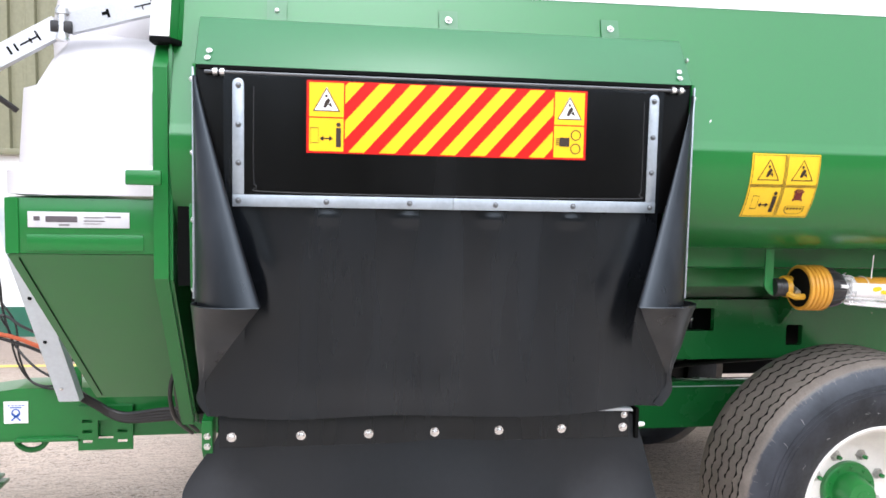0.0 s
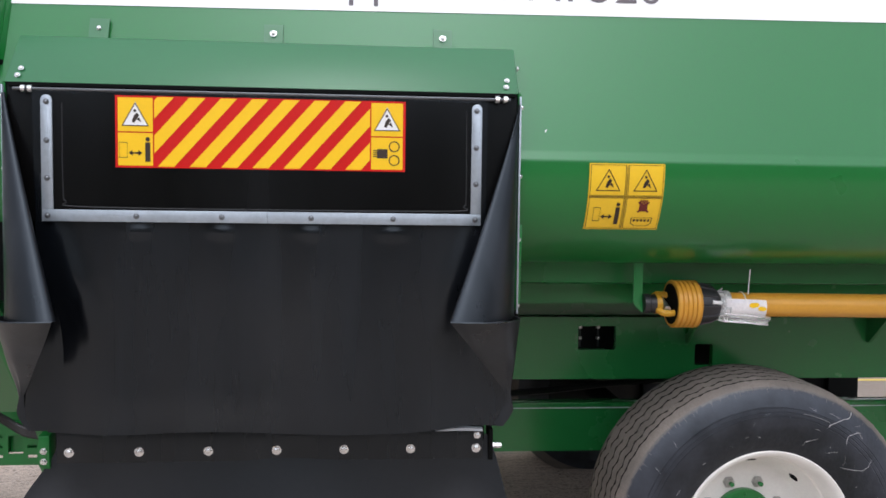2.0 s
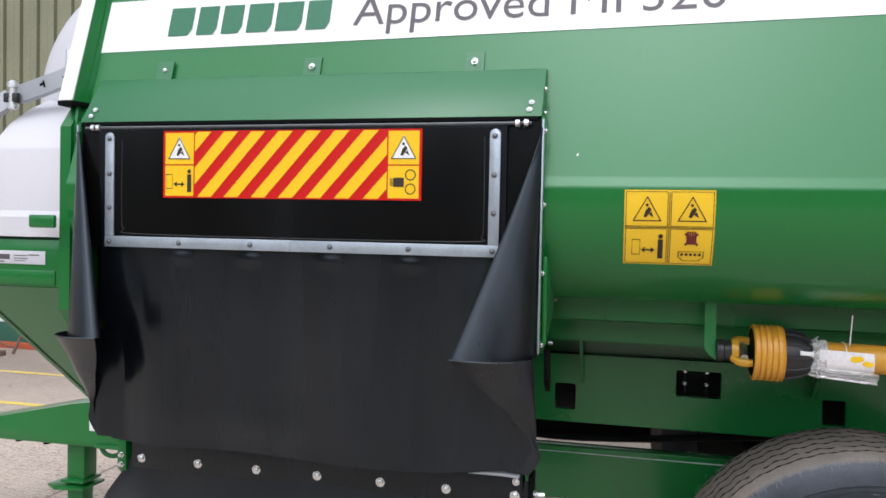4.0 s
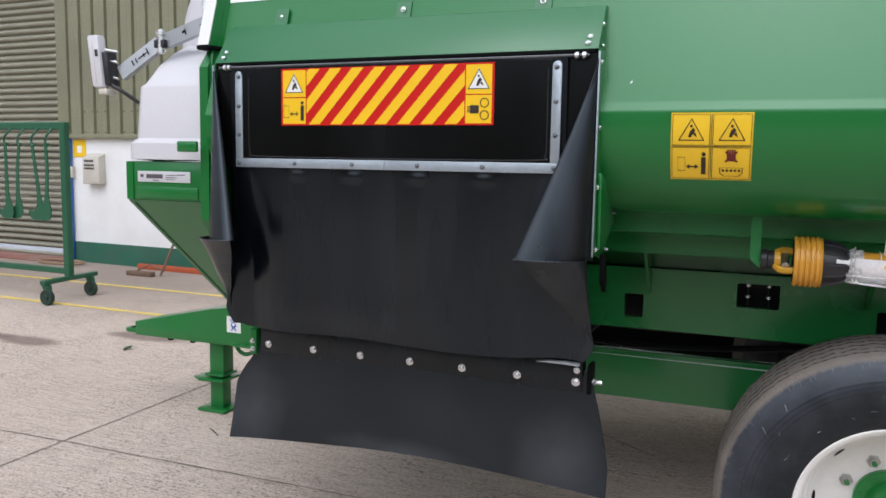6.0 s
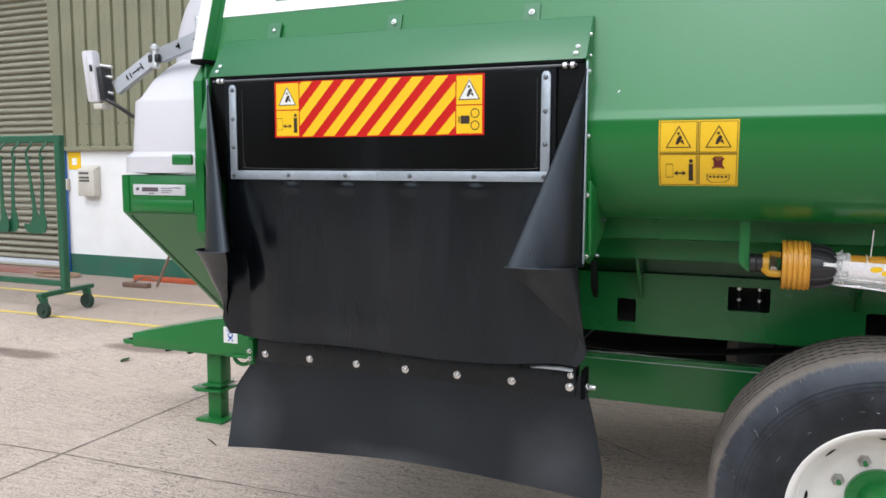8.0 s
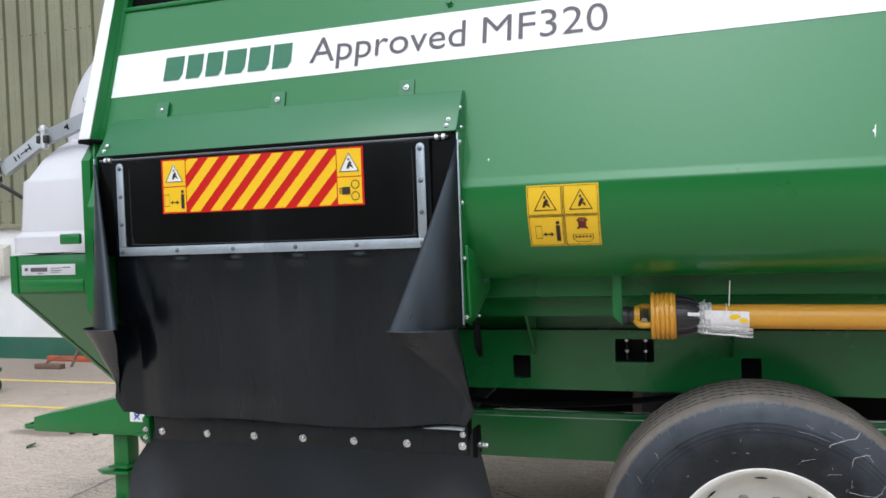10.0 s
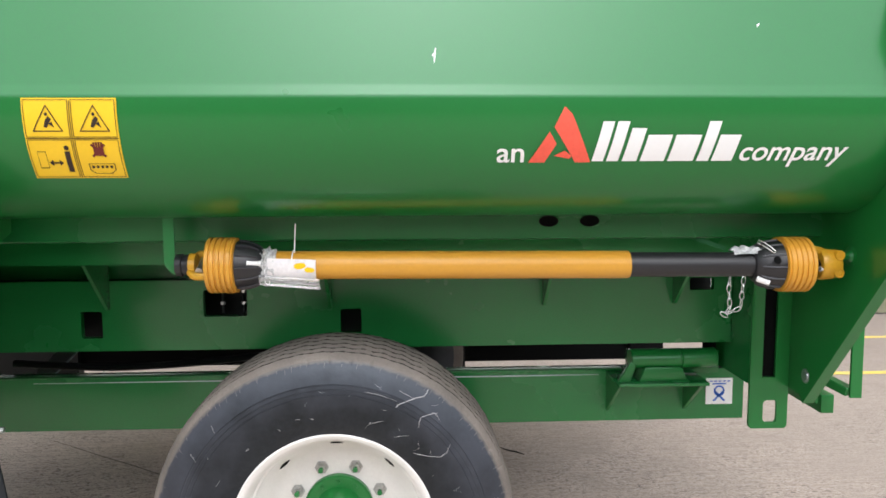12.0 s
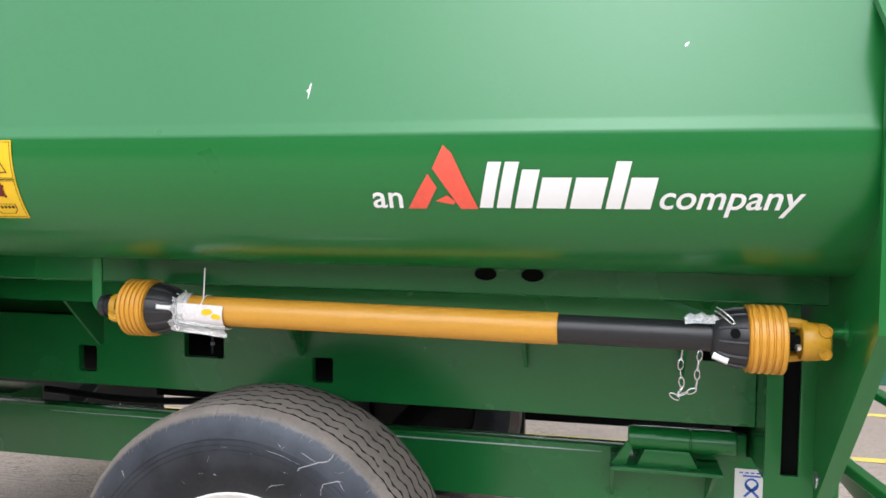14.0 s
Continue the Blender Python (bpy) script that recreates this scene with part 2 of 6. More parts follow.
    # a long, browner and darker band of ground in front of the building
    where = n.new("ShaderNodeVectorMath")
    where.operation = "SUBTRACT"
    where.inputs[1].default_value = (-2, 8.6, G)
    l.new(co.outputs["Object"], where.inputs[0])
    grow = n.new("ShaderNodeVectorMath")
    grow.operation = "MULTIPLY"
    grow.inputs[1].default_value = (1 / 22, 1 / 2.3, 0)
    l.new(where.outputs[0], grow.inputs[0])
    far = n.new("ShaderNodeVectorMath")
    far.operation = "LENGTH"
    l.new(grow.outputs[0], far.inputs[0])
    rag = n.new("ShaderNodeMath")
    l.new(far.outputs["Value"], rag.inputs[0])
    l.new(broad, rag.inputs[1])
    c = blend(span(rag.outputs[0], 0.8, 1.9, 0.72, 0.0), c, (0.235, 0.19, 0.16))
    # a broad, soft-edged darker area of ground behind the rear of the wagon
    where = n.new("ShaderNodeVectorMath")
    where.operation = "SUBTRACT"
    where.inputs[1].default_value = (8.0, 5.5, G)
    l.new(co.outputs["Object"], where.inputs[0])
    grow = n.new("ShaderNodeVectorMath")
    grow.operation = "MULTIPLY"
    grow.inputs[1].default_value = (1 / 4.6, 1 / 6, 0)
    l.new(where.outputs[0], grow.inputs[0])
    far = n.new("ShaderNodeVectorMath")
    far.operation = "LENGTH"
    l.new(grow.outputs[0], far.inputs[0])
    rag = n.new("ShaderNodeMath")
    l.new(far.outputs["Value"], rag.inputs[0])
    l.new(patchy, rag.inputs[1])
    c = blend(span(rag.outputs[0], 1.15, 1.8, 0.62, 0.0), c, (0.28, 0.235, 0.20))
    l.new(c, p.inputs["Base Color"])
    b = n.new("ShaderNodeBump")
    b.inputs["Strength"].default_value, b.inputs["Distance"].default_value = 0.7, 0.004
    relief = n.new("ShaderNodeMath")
    l.new(grain, relief.inputs[0])
    l.new(brush.outputs["Fac"], relief.inputs[1])
    l.new(relief.outputs[0], b.inputs["Height"])
    l.new(b.outputs[0], p.inputs["Normal"])
    return m


def soft_patches(m, patches, color, amount):
    """Adds dusty patches with soft, ragged edges, given by x, z and half sizes."""
    n, l = m.node_tree.nodes, m.node_tree.links
    p = n["Principled BSDF"]
    out = p.inputs["Base Color"].links[0].from_socket
    co = n.new("ShaderNodeTexCoord")
    rag = n.new("ShaderNodeTexNoise")
    rag.inputs["Scale"].default_value, rag.inputs["Detail"].default_value = 7, 7
    l.new(co.outputs["Object"], rag.inputs["Vector"])
    for x, z, sx, sz in patches:
        off, grow, far = (n.new("ShaderNodeVectorMath") for k in range(3))
        off.operation, grow.operation, far.operation = "SUBTRACT", "MULTIPLY", "LENGTH"
        off.inputs[1].default_value, grow.inputs[1].default_value = (x, 0, z), (1 / sx, 0, 1 / sz)
        l.new(co.outputs["Object"], off.inputs[0])
        l.new(off.outputs[0], grow.inputs[0])
        l.new(grow.outputs[0], far.inputs[0])
        total = n.new("ShaderNodeMath")
        l.new(far.outputs["Value"], total.inputs[0])
        l.new(rag.outputs["Fac"], total.inputs[1])
        ramp = n.new("ShaderNodeMapRange")
        for key, v in zip(("From Min", "From Max", "To Min", "To Max"), (0.5, 1.55, amount, 0)):
            ramp.inputs[key].default_value = v
        l.new(total.outputs[0], ramp.inputs["Value"])
        mix = n.new("ShaderNodeMix")
        mix.data_type = "RGBA"
        mix.inputs[7].default_value = (*color, 1)
        l.new(ramp.outputs[0], mix.inputs[0])
        l.new(out, mix.inputs[6])
        out = mix.outputs[2]
    l.new(out, p.inputs["Base Color"])


for m in (RUBBER, LAPEL_RUBBER, SKIRT_RUBBER, BLACK_PLASTIC):
    m.node_tree.nodes["Principled BSDF"].inputs["Specular Tint"].default_value = (0.82, 0.925, 1.0, 1)
LAPEL_RUBBER.node_tree.nodes["Principled BSDF"].inputs["Specular Tint"].default_value = (0.76, 0.89, 1.0, 1)
soft_patches(SKIRT_RUBBER, ((-0.36, 0.56, 0.17, 0.22), (1.0, 0.53, 0.2, 0.2), (0.35, 0.47, 0.35, 0.06)), (0.055, 0.057, 0.063), 0.65)
soft_patches(RUBBER, ((0.2, 1.02, 0.5, 0.08), (0.45, 1.3, 0.2, 0.3)), (0.020, 0.020, 0.021), 0.5)


def tyre_wall(centre):
    """Black rubber, darker towards the rim; the lighter shoulder paints in dust and light from above."""
    m = material("tyre_rubber", (0.0068, 0.0079, 0.0102), 0.44, vary=0.75, scale=8, fine=60, bump=0.0014)
    n, l = m.node_tree.nodes, m.node_tree.links
    p = n["Principled BSDF"]
    base = p.inputs["Base Color"].links[0].from_socket
    co = n.new("ShaderNodeTexCoord")
    off = n.new("ShaderNodeVectorMath")
    off.operation = "SUBTRACT"
    off.inputs[1].default_value = (centre[0], 0, centre[1])
    l.new(co.outputs["Object"], off.inputs[0])
    flat = n.new("ShaderNodeVectorMath")
    flat.operation = "MULTIPLY"
    flat.inputs[1].default_value = (1, 0, 1)
    l.new(off.outputs[0], flat.inputs[0])
    r = n.new("ShaderNodeVectorMath")
    r.operation = "LENGTH"
    l.new(flat.outputs[0], r.inputs[0])
    rough = n.new("ShaderNodeTexNoise")
    rough.inputs["Scale"].default_value, rough.inputs["Detail"].default_value = 9, 7
    l.new(co.outputs["Object"], rough.inputs["Vector"])
    mixed = n.new("ShaderNodeMath")
    mixed.operation = "MULTIPLY_ADD"
    mixed.inputs[1].default_value = 0.34
    l.new(rough.outputs["Fac"], mixed.inputs[0])
    l.new(r.outputs["Value"], mixed.inputs[2])
    # lighter by radius: light on the upturned shoulder, with dust, as colour
    ramp = n.new("ShaderNodeMapRange")
    for key, x in zip(("From Min", "From Max", "To Min", "To Max"), (0.56, 0.75, 0, 1)):
        ramp.inputs[key].default_value = x
    l.new(mixed.outputs[0], ramp.inputs["Value"])
    mix = n.new("ShaderNodeMix")
    mix.data_type = "RGBA"
    mix.inputs[7].default_value = (0.040, 0.043, 0.054, 1)
    l.new(ramp.outputs[0], mix.inputs[0])
    l.new(base, mix.inputs[6])
    # ragged edge of the dust that covers the tread
    jag = n.new("ShaderNodeTexNoise")
    jag.inputs["Scale"].default_value, jag.inputs["Detail"].default_value = 42, 4
    l.new(co.outputs["Object"], jag.inputs["Vector"])
    edge = n.new("ShaderNodeMath")
    edge.operation = "MULTIPLY_ADD"
    edge.inputs[1].default_value = 0.018
    l.new(jag.outputs["Fac"], edge.inputs[0])
    l.new(r.outputs["Value"], edge.inputs[2])
    cover = n.new("ShaderNodeMapRange")
    for key, x in zip(("From Min", "From Max", "To Min", "To Max"), (0.564, 0.571, 0, 0.9)):
        cover.inputs[key].default_value = x
    l.new(edge.outputs[0], cover.inputs["Value"])
    dust = n.new("ShaderNodeMix")
    dust.data_type = "RGBA"
    dust.inputs[7].default_value = (0.14, 0.123, 0.107, 1)
    l.new(cover.outputs[0], dust.inputs[0])
    l.new(mix.outputs[2], dust.inputs[6])
    l.new(dust.outputs[2], p.inputs["Base Color"])
    p.inputs["Specular Tint"].default_value = (0.82, 0.92, 1.0, 1)
    return m


CONCRETE = concrete()


# ---- tools ----
def finish(ob, mat, smooth=True, angle=35):
    me = ob.data
    for k in (mat if isinstance(mat, (list, tuple)) else [mat]):
        me.materials.append(k)
    if smooth:
        me.shade_smooth()
        me.set_sharp_from_angle(angle=radians(angle))
    return ob


def part(name, bm, mat, parent=None, label="", smooth=True, angle=35):
    """Links a bmesh, built in world places, as one mesh under a thing or a part."""
    bmesh.ops.recalc_face_normals(bm, faces=bm.faces)
    me = bpy.data.meshes.new(name)
    bm.to_mesh(me)
    bm.free()
    ob = finish(new(name, me), mat, smooth, angle)
    if parent:
        ob.parent = parent
        ob.matrix_parent_inverse = world_of(parent).inverted()
    return tagged(ob, label)


def world_of(ob):
    m = ob.matrix_basis.copy()
    if ob.parent:
        m = world_of(ob.parent) @ ob.matrix_parent_inverse @ m
    return m


def thing(name, x, y, z, label, category, group="", kind=""):
    ob = new(name)
    ob.empty_display_size = 0.2
    ob.matrix_basis = pose(x, y, z)
    return tagged(ob, label, category, group, kind)


def add_box(bm, x0, x1, y0, y1, z0, z1, bevel=0.0):
    vs = [bm.verts.new((x, y, z)) for x in (x0, x1) for y in (y0, y1) for z in (z0, z1)]
    fs = [bm.faces.new([vs[i] for i in f]) for f in ((0, 1, 3, 2), (4, 6, 7, 5), (0, 4, 5, 1), (2, 3, 7, 6), (0, 2, 6, 4), (1, 5, 7, 3))]
    if bevel:
        es = list({e for f in fs for e in f.edges})
        bmesh.ops.bevel(bm, geom=es, offset=bevel, segments=2, affect="EDGES", profile=0.5)
    return vs


def box(x0, x1, y0, y1, z0, z1, bevel=0.0):
    bm = bmesh.new()
    add_box(bm, x0, x1, y0, y1, z0, z1, bevel)
    return bm


def add_prism(bm, outline, axis, a, b):
    """Extrudes a closed outline along x, y or z from a to b."""
    def at(p, v):
        return {"x": (v, p[0], p[1]), "y": (p[0], v, p[1]), "z": (p[0], p[1], v)}[axis]
    lo, hi = [bm.verts.new(at(p, a)) for p in outline], [bm.verts.new(at(p, b)) for p in outline]
    bm.faces.new(lo)
    bm.faces.new(hi[::-1])
    for i in range(len(lo)):
        j = (i + 1) % len(lo)
        bm.faces.new((lo[i], hi[i], hi[j], lo[j]))


def prism(outline, axis, a, b, bevel=0.0):
    bm = bmesh.new()
    add_prism(bm, outline, axis, a, b)
    if bevel:
        bmesh.ops.bevel(bm, geom=list(bm.edges), offset=bevel, segments=2, affect="EDGES", profile=0.5)
    return bm


def grid(points):
    """A sheet through rows of points."""
    bm = bmesh.new()
    vs = [[bm.verts.new(p) for p in row] for row in points]
    for r, s in zip(vs, vs[1:]):
        for i in range(len(r) - 1):
            bm.faces.new((r[i], r[i + 1], s[i + 1], s[i]))
    return bm


def thicken(bm, depth):
    bmesh.ops.recalc_face_normals(bm, faces=bm.faces)
    bmesh.ops.solidify(bm, geom=list(bm.faces), thickness=depth)
    return bm


def add_tube(bm, pts, r, n=8, closed=False):
    """A round bar along points."""
    pts = [Vector(p) for p in pts]
    rings = []
    up = Vector((0.13, 0.21, 0.97)).normalized()
    for i, p in enumerate(pts):
        if closed:
            d = pts[(i + 1) % len(pts)] - pts[i - 1]
        else:
            d = pts[min(i + 1, len(pts) - 1)] - pts[max(i - 1, 0)]
        d.normalize()
        u = d.cross(up)
        if u.length < 0.05:
            u = d.cross(Vector((1, 0, 0)))
        u.normalize()
        w = d.cross(u)
        rr = r[i] if isinstance(r, (list, tuple)) else r
        rings.append([bm.verts.new(p + rr * (math.cos(a) * u + math.sin(a) * w)) for a in (2 * math.pi * k / n for k in range(n))])
    pairs = list(zip(rings, rings[1:])) + ([(rings[-1], rings[0])] if closed else [])
    for a, b in pairs:
        for k in range(n):
            bm.faces.new((a[k], a[(k + 1) % n], b[(k + 1) % n], b[k]))
    if not closed:
        bm.faces.new(rings[0])
        bm.faces.new(rings[-1][::-1])


def tube(pts, r, n=8, closed=False):
    bm = bmesh.new()
    add_tube(bm, pts, r, n, closed)
    return bm


def curve_pts(ctrl, n=10):
    """Points of a smooth line through the given ones."""
    c = [Vector(p) for p in ctrl]
    c = [2 * c[0] - c[1]] + c + [2 * c[-1] - c[-2]]
    out = []
    for i in range(1, len(c) - 2):
        for k in range(n):
            t = k / n
            out.append(0.5 * (2 * c[i] + (c[i + 1] - c[i - 1]) * t + (2 * c[i - 1] - 5 * c[i] + 4 * c[i + 1] - c[i + 2]) * t * t + (3 * c[i] - c[i - 1] - 3 * c[i + 1] + c[i + 2]) * t ** 3))
    return out + [c[-2]]


def lathe(profile, centre, axis="x", n=32, caps=True):
    """Turns (along, radius) pairs about an axis through centre."""
    bm = bmesh.new()
    rings = []
    for s, r in profile:
        ring = []
        for k in range(n):
            a = 2 * math.pi * k / n
            c, d = r * math.cos(a), r * math.sin(a)
            ring.append(bm.verts.new(Vector(centre) + Vector({"x": (s, c, d), "y": (c, s, d), "z": (c, d, s)}[axis])))
        rings.append(ring)
    for a, b in zip(rings, rings[1:]):
        for k in range(n):
            bm.faces.new((a[k], a[(k + 1) % n], b[(k + 1) % n], b[k]))
    if caps:
        bm.faces.new(rings[0])
        bm.faces.new(rings[-1][::-1])
    return bm


SHARED = {}


def bolt(parent, x, y, z, r=0.008, h=0.006, mat=None, facing=(0, -1, 0), name="bolt", hexa=False):
    """A domed or hexagonal bolt head with a washer; heads of one size share a mesh."""
    mat = mat or ZINC
    key = (r, h, mat.name, hexa)
    if key not in SHARED:
        bm = lathe([(0, r * 1.35), (h * 0.18, r * 1.35), (h * 0.2, r), (h * 0.7, r * (1 if hexa else 0.92)), (h, r * (0.85 if hexa else 0.5))], (0, 0, 0), "z", 6 if hexa else 12)
        bmesh.ops.recalc_face_normals(bm, faces=bm.faces)
        me = bpy.data.meshes.new(name)
        bm.to_mesh(me)
        bm.free()
        me.materials.append(mat)
        me.shade_smooth()
        me.set_sharp_from_angle(angle=radians(40))
        SHARED[key] = me
    ob = new(name, SHARED[key])
    ob.parent = parent
    ob.matrix_parent_inverse = world_of(parent).inverted()
    ob.matrix_basis = Matrix.Translation((x, y, z)) @ Vector(facing).to_track_quat("Z", "Y").to_matrix().to_4x4()
    return ob


def lettering(name, text, mat, parent, label, x0, x1, z0, z1, place, shear=0.0, weight=0.0):
    """Words stretched into x0..x1 and z0..z1 and laid on a surface: place(x, z) gives the spot."""
    cu = bpy.data.curves.new(name, "FONT")
    cu.body, cu.shear, cu.resolution_u, cu.offset = text, shear, 4, weight
    tmp = new(name, cu)
    bpy.context.view_layer.update()
    me = bpy.data.meshes.new_from_object(tmp.evaluated_get(bpy.context.evaluated_depsgraph_get()))
    bpy.data.objects.remove(tmp)
    xs, ys = [v.co.x for v in me.vertices], [v.co.y for v in me.vertices]
    a, b, c, d = min(xs), max(xs), min(ys), max(ys)
    bm = bmesh.new()
    bm.from_mesh(me)
    bpy.data.meshes.remove(me)
    for v in bm.verts:
        v.co = place(x0 + (v.co.x - a) / (b - a) * (x1 - x0), z0 + (v.co.y - c) / (d - c) * (z1 - z0))
    return part(name, bm, mat, parent, label, smooth=False)


def flat_shape(bm, outline, place, step=0.0):
    """A flat shape from its outline, laid on a surface; step: cut into level slices so that it follows a bend."""
    if not step:
        bm.faces.new([bm.verts.new(place(x, z)) for x, z in outline])
        return
    raw = bmesh.new()
    raw.faces.new([raw.verts.new((x, 0, z)) for x, z in outline])
    lo, hi = min(z for x, z in outline), max(z for x, z in outline)
    for i in range(1, int((hi - lo) / step) + 1):
        bmesh.ops.bisect_plane(raw, geom=list(raw.verts) + list(raw.edges) + list(raw.faces), plane_co=(0, 0, lo + step * i), plane_no=(0, 0, 1))
    for f in raw.faces:
        bm.faces.new([bm.verts.new(place(v.co.x, v.co.z)) for v in f.verts])
    raw.free()


# ---- the yard and the building behind ----
bm = bmesh.new()
flat_shape(bm, [(-160, -160), (160, -160), (160, 160), (-160, 160)], lambda x, y: (x, y, G))
tagged(part("ground", bm, CONCRETE), "weathered light concrete yard with small oil stains", "ground", kind="structure")


def strip(x0, y0, x1, y1, w, z, ragged=0.7):
    d = Vector((x1 - x0, y1 - y0))
    n = 1 + int(d.length / 0.06)
    side = Vector((-d.y, d.x)).normalized() * w / 2
    rows = []
    for i in range(n + 1):
        c = Vector((x0, y0)) + d * i / n
        rag = 1 + ragged * noise.noise((c.x * 9, c.y * 9, z * 100)) + 0.5 * ragged * noise.noise((c.x * 41, c.y * 41, 2))
        c += side.normalized() * 0.010 * ragged * noise.noise((c.x * 3, c.y * 3, 7))
        rows.append([(c.x + side.x * k * rag, c.y + side.y * k * rag, z) for k in (-1, 1)])
    return grid(rows)


for x0, y0, x1, y1 in ((-9, 2.75, -2.115, 3.07), (-2.115, 3.07, 8, 3.25), (-2.12, 8.7, -2.115, 3.07), (-2.115, 3.07, -2.10, -3.0)):
    tagged(part("slab_joint", strip(x0, y0, x1, y1, 0.010, G + 0.003), JOINT, smooth=False), "dark joint between concrete yard slabs", "joint", kind="structure")
tagged(part("crack", strip(0.2, 5.0, 1.18, 4.32, 0.009, G + 0.003), JOINT, smooth=False), "thin dark crack in the concrete", "crack", kind="structure")
for pts in ([(2.933, 4.727), (2.99, 4.668), (3.03, 4.645), (3.069, 4.601)], [(3.055, 3.803), (3.11, 3.84), (3.177, 3.911)], [(2.72, 4.708), (2.755, 4.765), (2.774, 4.841)], [(-1.472, 3.61), (-1.41, 3.575), (-1.336, 3.524)]):
    twig = tube([(x, y, G + 0.006) for x, y in pts], [0.002] + [0.0045] * (len(pts) - 2) + [0.0018], 6)
    tagged(part("twig", twig, TWIG), "thin dark twig lying on the concrete", "twig")
rows = [[(-3.452 + 0.03 * math.sin(math.pi * u) * k, 4.90 + 0.11 * u, G + 0.004 + 0.012 * abs(k) + 0.01 * u * u) for k in (-1, -0.5, 0, 0.5, 1)] for u in (0.02, 0.2, 0.4, 0.6, 0.8, 0.98)]
tagged(part("fallen_leaf", thicken(grid(rows), 0.0015), LEAF), "single green leaf lying on the concrete", "leaf")
for y in (6.24, 7.50):
    tagged(part("yellow_line", strip(-26, y + 0.12, 24, y - 0.1, 0.085, G + 0.004, 0.15), LINE_YELLOW, smooth=False), "worn yellow painted line on the concrete yard", "road marking", kind="structure")

# the long wall, slightly turned against the wagon
WALL = pose(0, 8.87, G, 0, 0, -1.55)


def on_wall(name, bm, mat, parent=None, label="", category="", kind="structure", **more):
    bmesh.ops.transform(bm, matrix=WALL, verts=bm.verts)
    ob = part(name, bm, mat, parent, label, **more)
    return tagged(ob, "", category, "", kind) if category else ob


XL, XR, JAMB = -30, 30, -8.60
LOW, HIGH_L, HIGH_R = 0.33, 2.02, 1.86
bm = bmesh.new()
add_box(bm, JAMB, 2, 0, 0.25, LOW, HIGH_L)
add_box(bm, 2, 7.1, 0, 0.25, LOW, HIGH_R)
wall = on_wall("wall_north", bm, WALL_WHITE, None, "white painted masonry wall above a dark green base band", "wall")
on_wall("base_band", box(JAMB - 0.02, 7.1, -0.015, 0.25, 0, LOW), WALL_GREEN, wall, "dark green painted base band")


def ribbed(x0, x1, z0, z1, y=-0.03, pitch=0.2747, deep=0.045, groove=0.075):
    """Profiled sheet: broad crowns with a shallow middle swage, parted by narrow recessed grooves."""
    outline = []
    x = x0
    while x < x1:
        c = x + groove
        w = pitch - groove
        outline += [(x, y), (x + 0.012, y + deep), (c - 0.012, y + deep), (c, y), (c + w * 0.42, y), (c + w * 0.46, y - 0.004), (c + w * 0.54, y - 0.004), (c + w * 0.58, y)]
        x += pitch
    lo = [(px, py, z0) for px, py in outline if px <= x1]
    return thicken(grid([lo, [(px, py, z1) for px, py in outline if px <= x1]]), 0.006)


clad_left = clad = on_wall("cladding_left", ribbed(JAMB + 0.02, 2, HIGH_L, 7.5, y=-0.06), CLAD, None, "olive profiled metal cladding above the masonry wall", "cladding", smooth=False)
on_wall("drip_trim", box(JAMB, 2, -0.085, -0.005, HIGH_L - 0.035, HIGH_L + 0.03, 0.006), CLAD, clad)
clad = on_wall("cladding_right", ribbed(2.03, 7.1, HIGH_R, 7.5, y=-0.06, pitch=0.3), CLAD, None, "olive profiled metal cladding above the masonry wall", "cladding", smooth=False)
on_wall("drip_trim", box(2.03, 7.1, -0.085, -0.005, HIGH_R - 0.035, HIGH_R + 0.03, 0.006), CLAD, clad)
for i in range(12):
    for z in (HIGH_L + 0.06, HIGH_L + 0.38, HIGH_L + 2.82):
        for dx in (0.095, 0.255) if i % 3 else (0.175,):
            p = WALL @ Vector((JAMB + 0.02 + 0.2747 * i + dx, -0.061, z))
            bolt(clad_left, p.x, p.y, p.z, 0.011, 0.008, DARK, name="screw")

# sliding door to the right of the blue corner post
door = on_wall("door_2", ribbed(7.2, 12.2, 0.02, 7.5, y=-0.08, pitch=0.42, deep=0.03, groove=0.05), CLAD, None, "olive sheet-metal sliding door beside a blue post", "door", smooth=False)
on_wall("corner_post", box(7.105, 7.145, -0.12, 0.1, 0, 7.5, 0.008), BLUE_PIPE, door, "blue painted steel edge post")
on_wall("wall_beyond", box(12.2, XR, 0, 0.25, 0, 7.5), CLAD, None, "olive metal wall", "wall")
on_wall("wall_upper_backing", box(XL, XR, 0.26, 0.4, 2.02, 7.6), CLAD, None, "metal wall behind the cladding", "wall")

# roller shutter door, recessed, with each slat a curved lath
shutter = thing("door_1", -11.0, 9.6, G, "closed olive roller shutter with many curved slats", "door", kind="structure")
on_wall("jamb", box(JAMB - 0.26, JAMB, -0.02, 0.45, 0, 7.5, 0.01), CLAD, shutter, "olive steel door jamb")
on_wall("head_panel", box(-14.6, JAMB - 0.26, 0.1, 0.3, 4.6, 7.5), CLAD, shutter)
on_wall("far_jamb", box(-14.8, -14.6, -0.02, 0.45, 0, 7.5), CLAD, shutter)
bm = bmesh.new()
lath = [(0.30, 0.0), (0.235, 0.005), (0.208, 0.024), (0.202, 0.046), (0.218, 0.072), (0.262, 0.094), (0.30, 0.105), (0.31, 0.055)]
add_prism(bm, lath, "x", -14.6, JAMB - 0.26)
bmesh.ops.transform(bm, matrix=WALL @ Matrix.Translation((0, 0, 0)), verts=bm.verts)
first = part("slat", bm, SHUTTER, shutter)
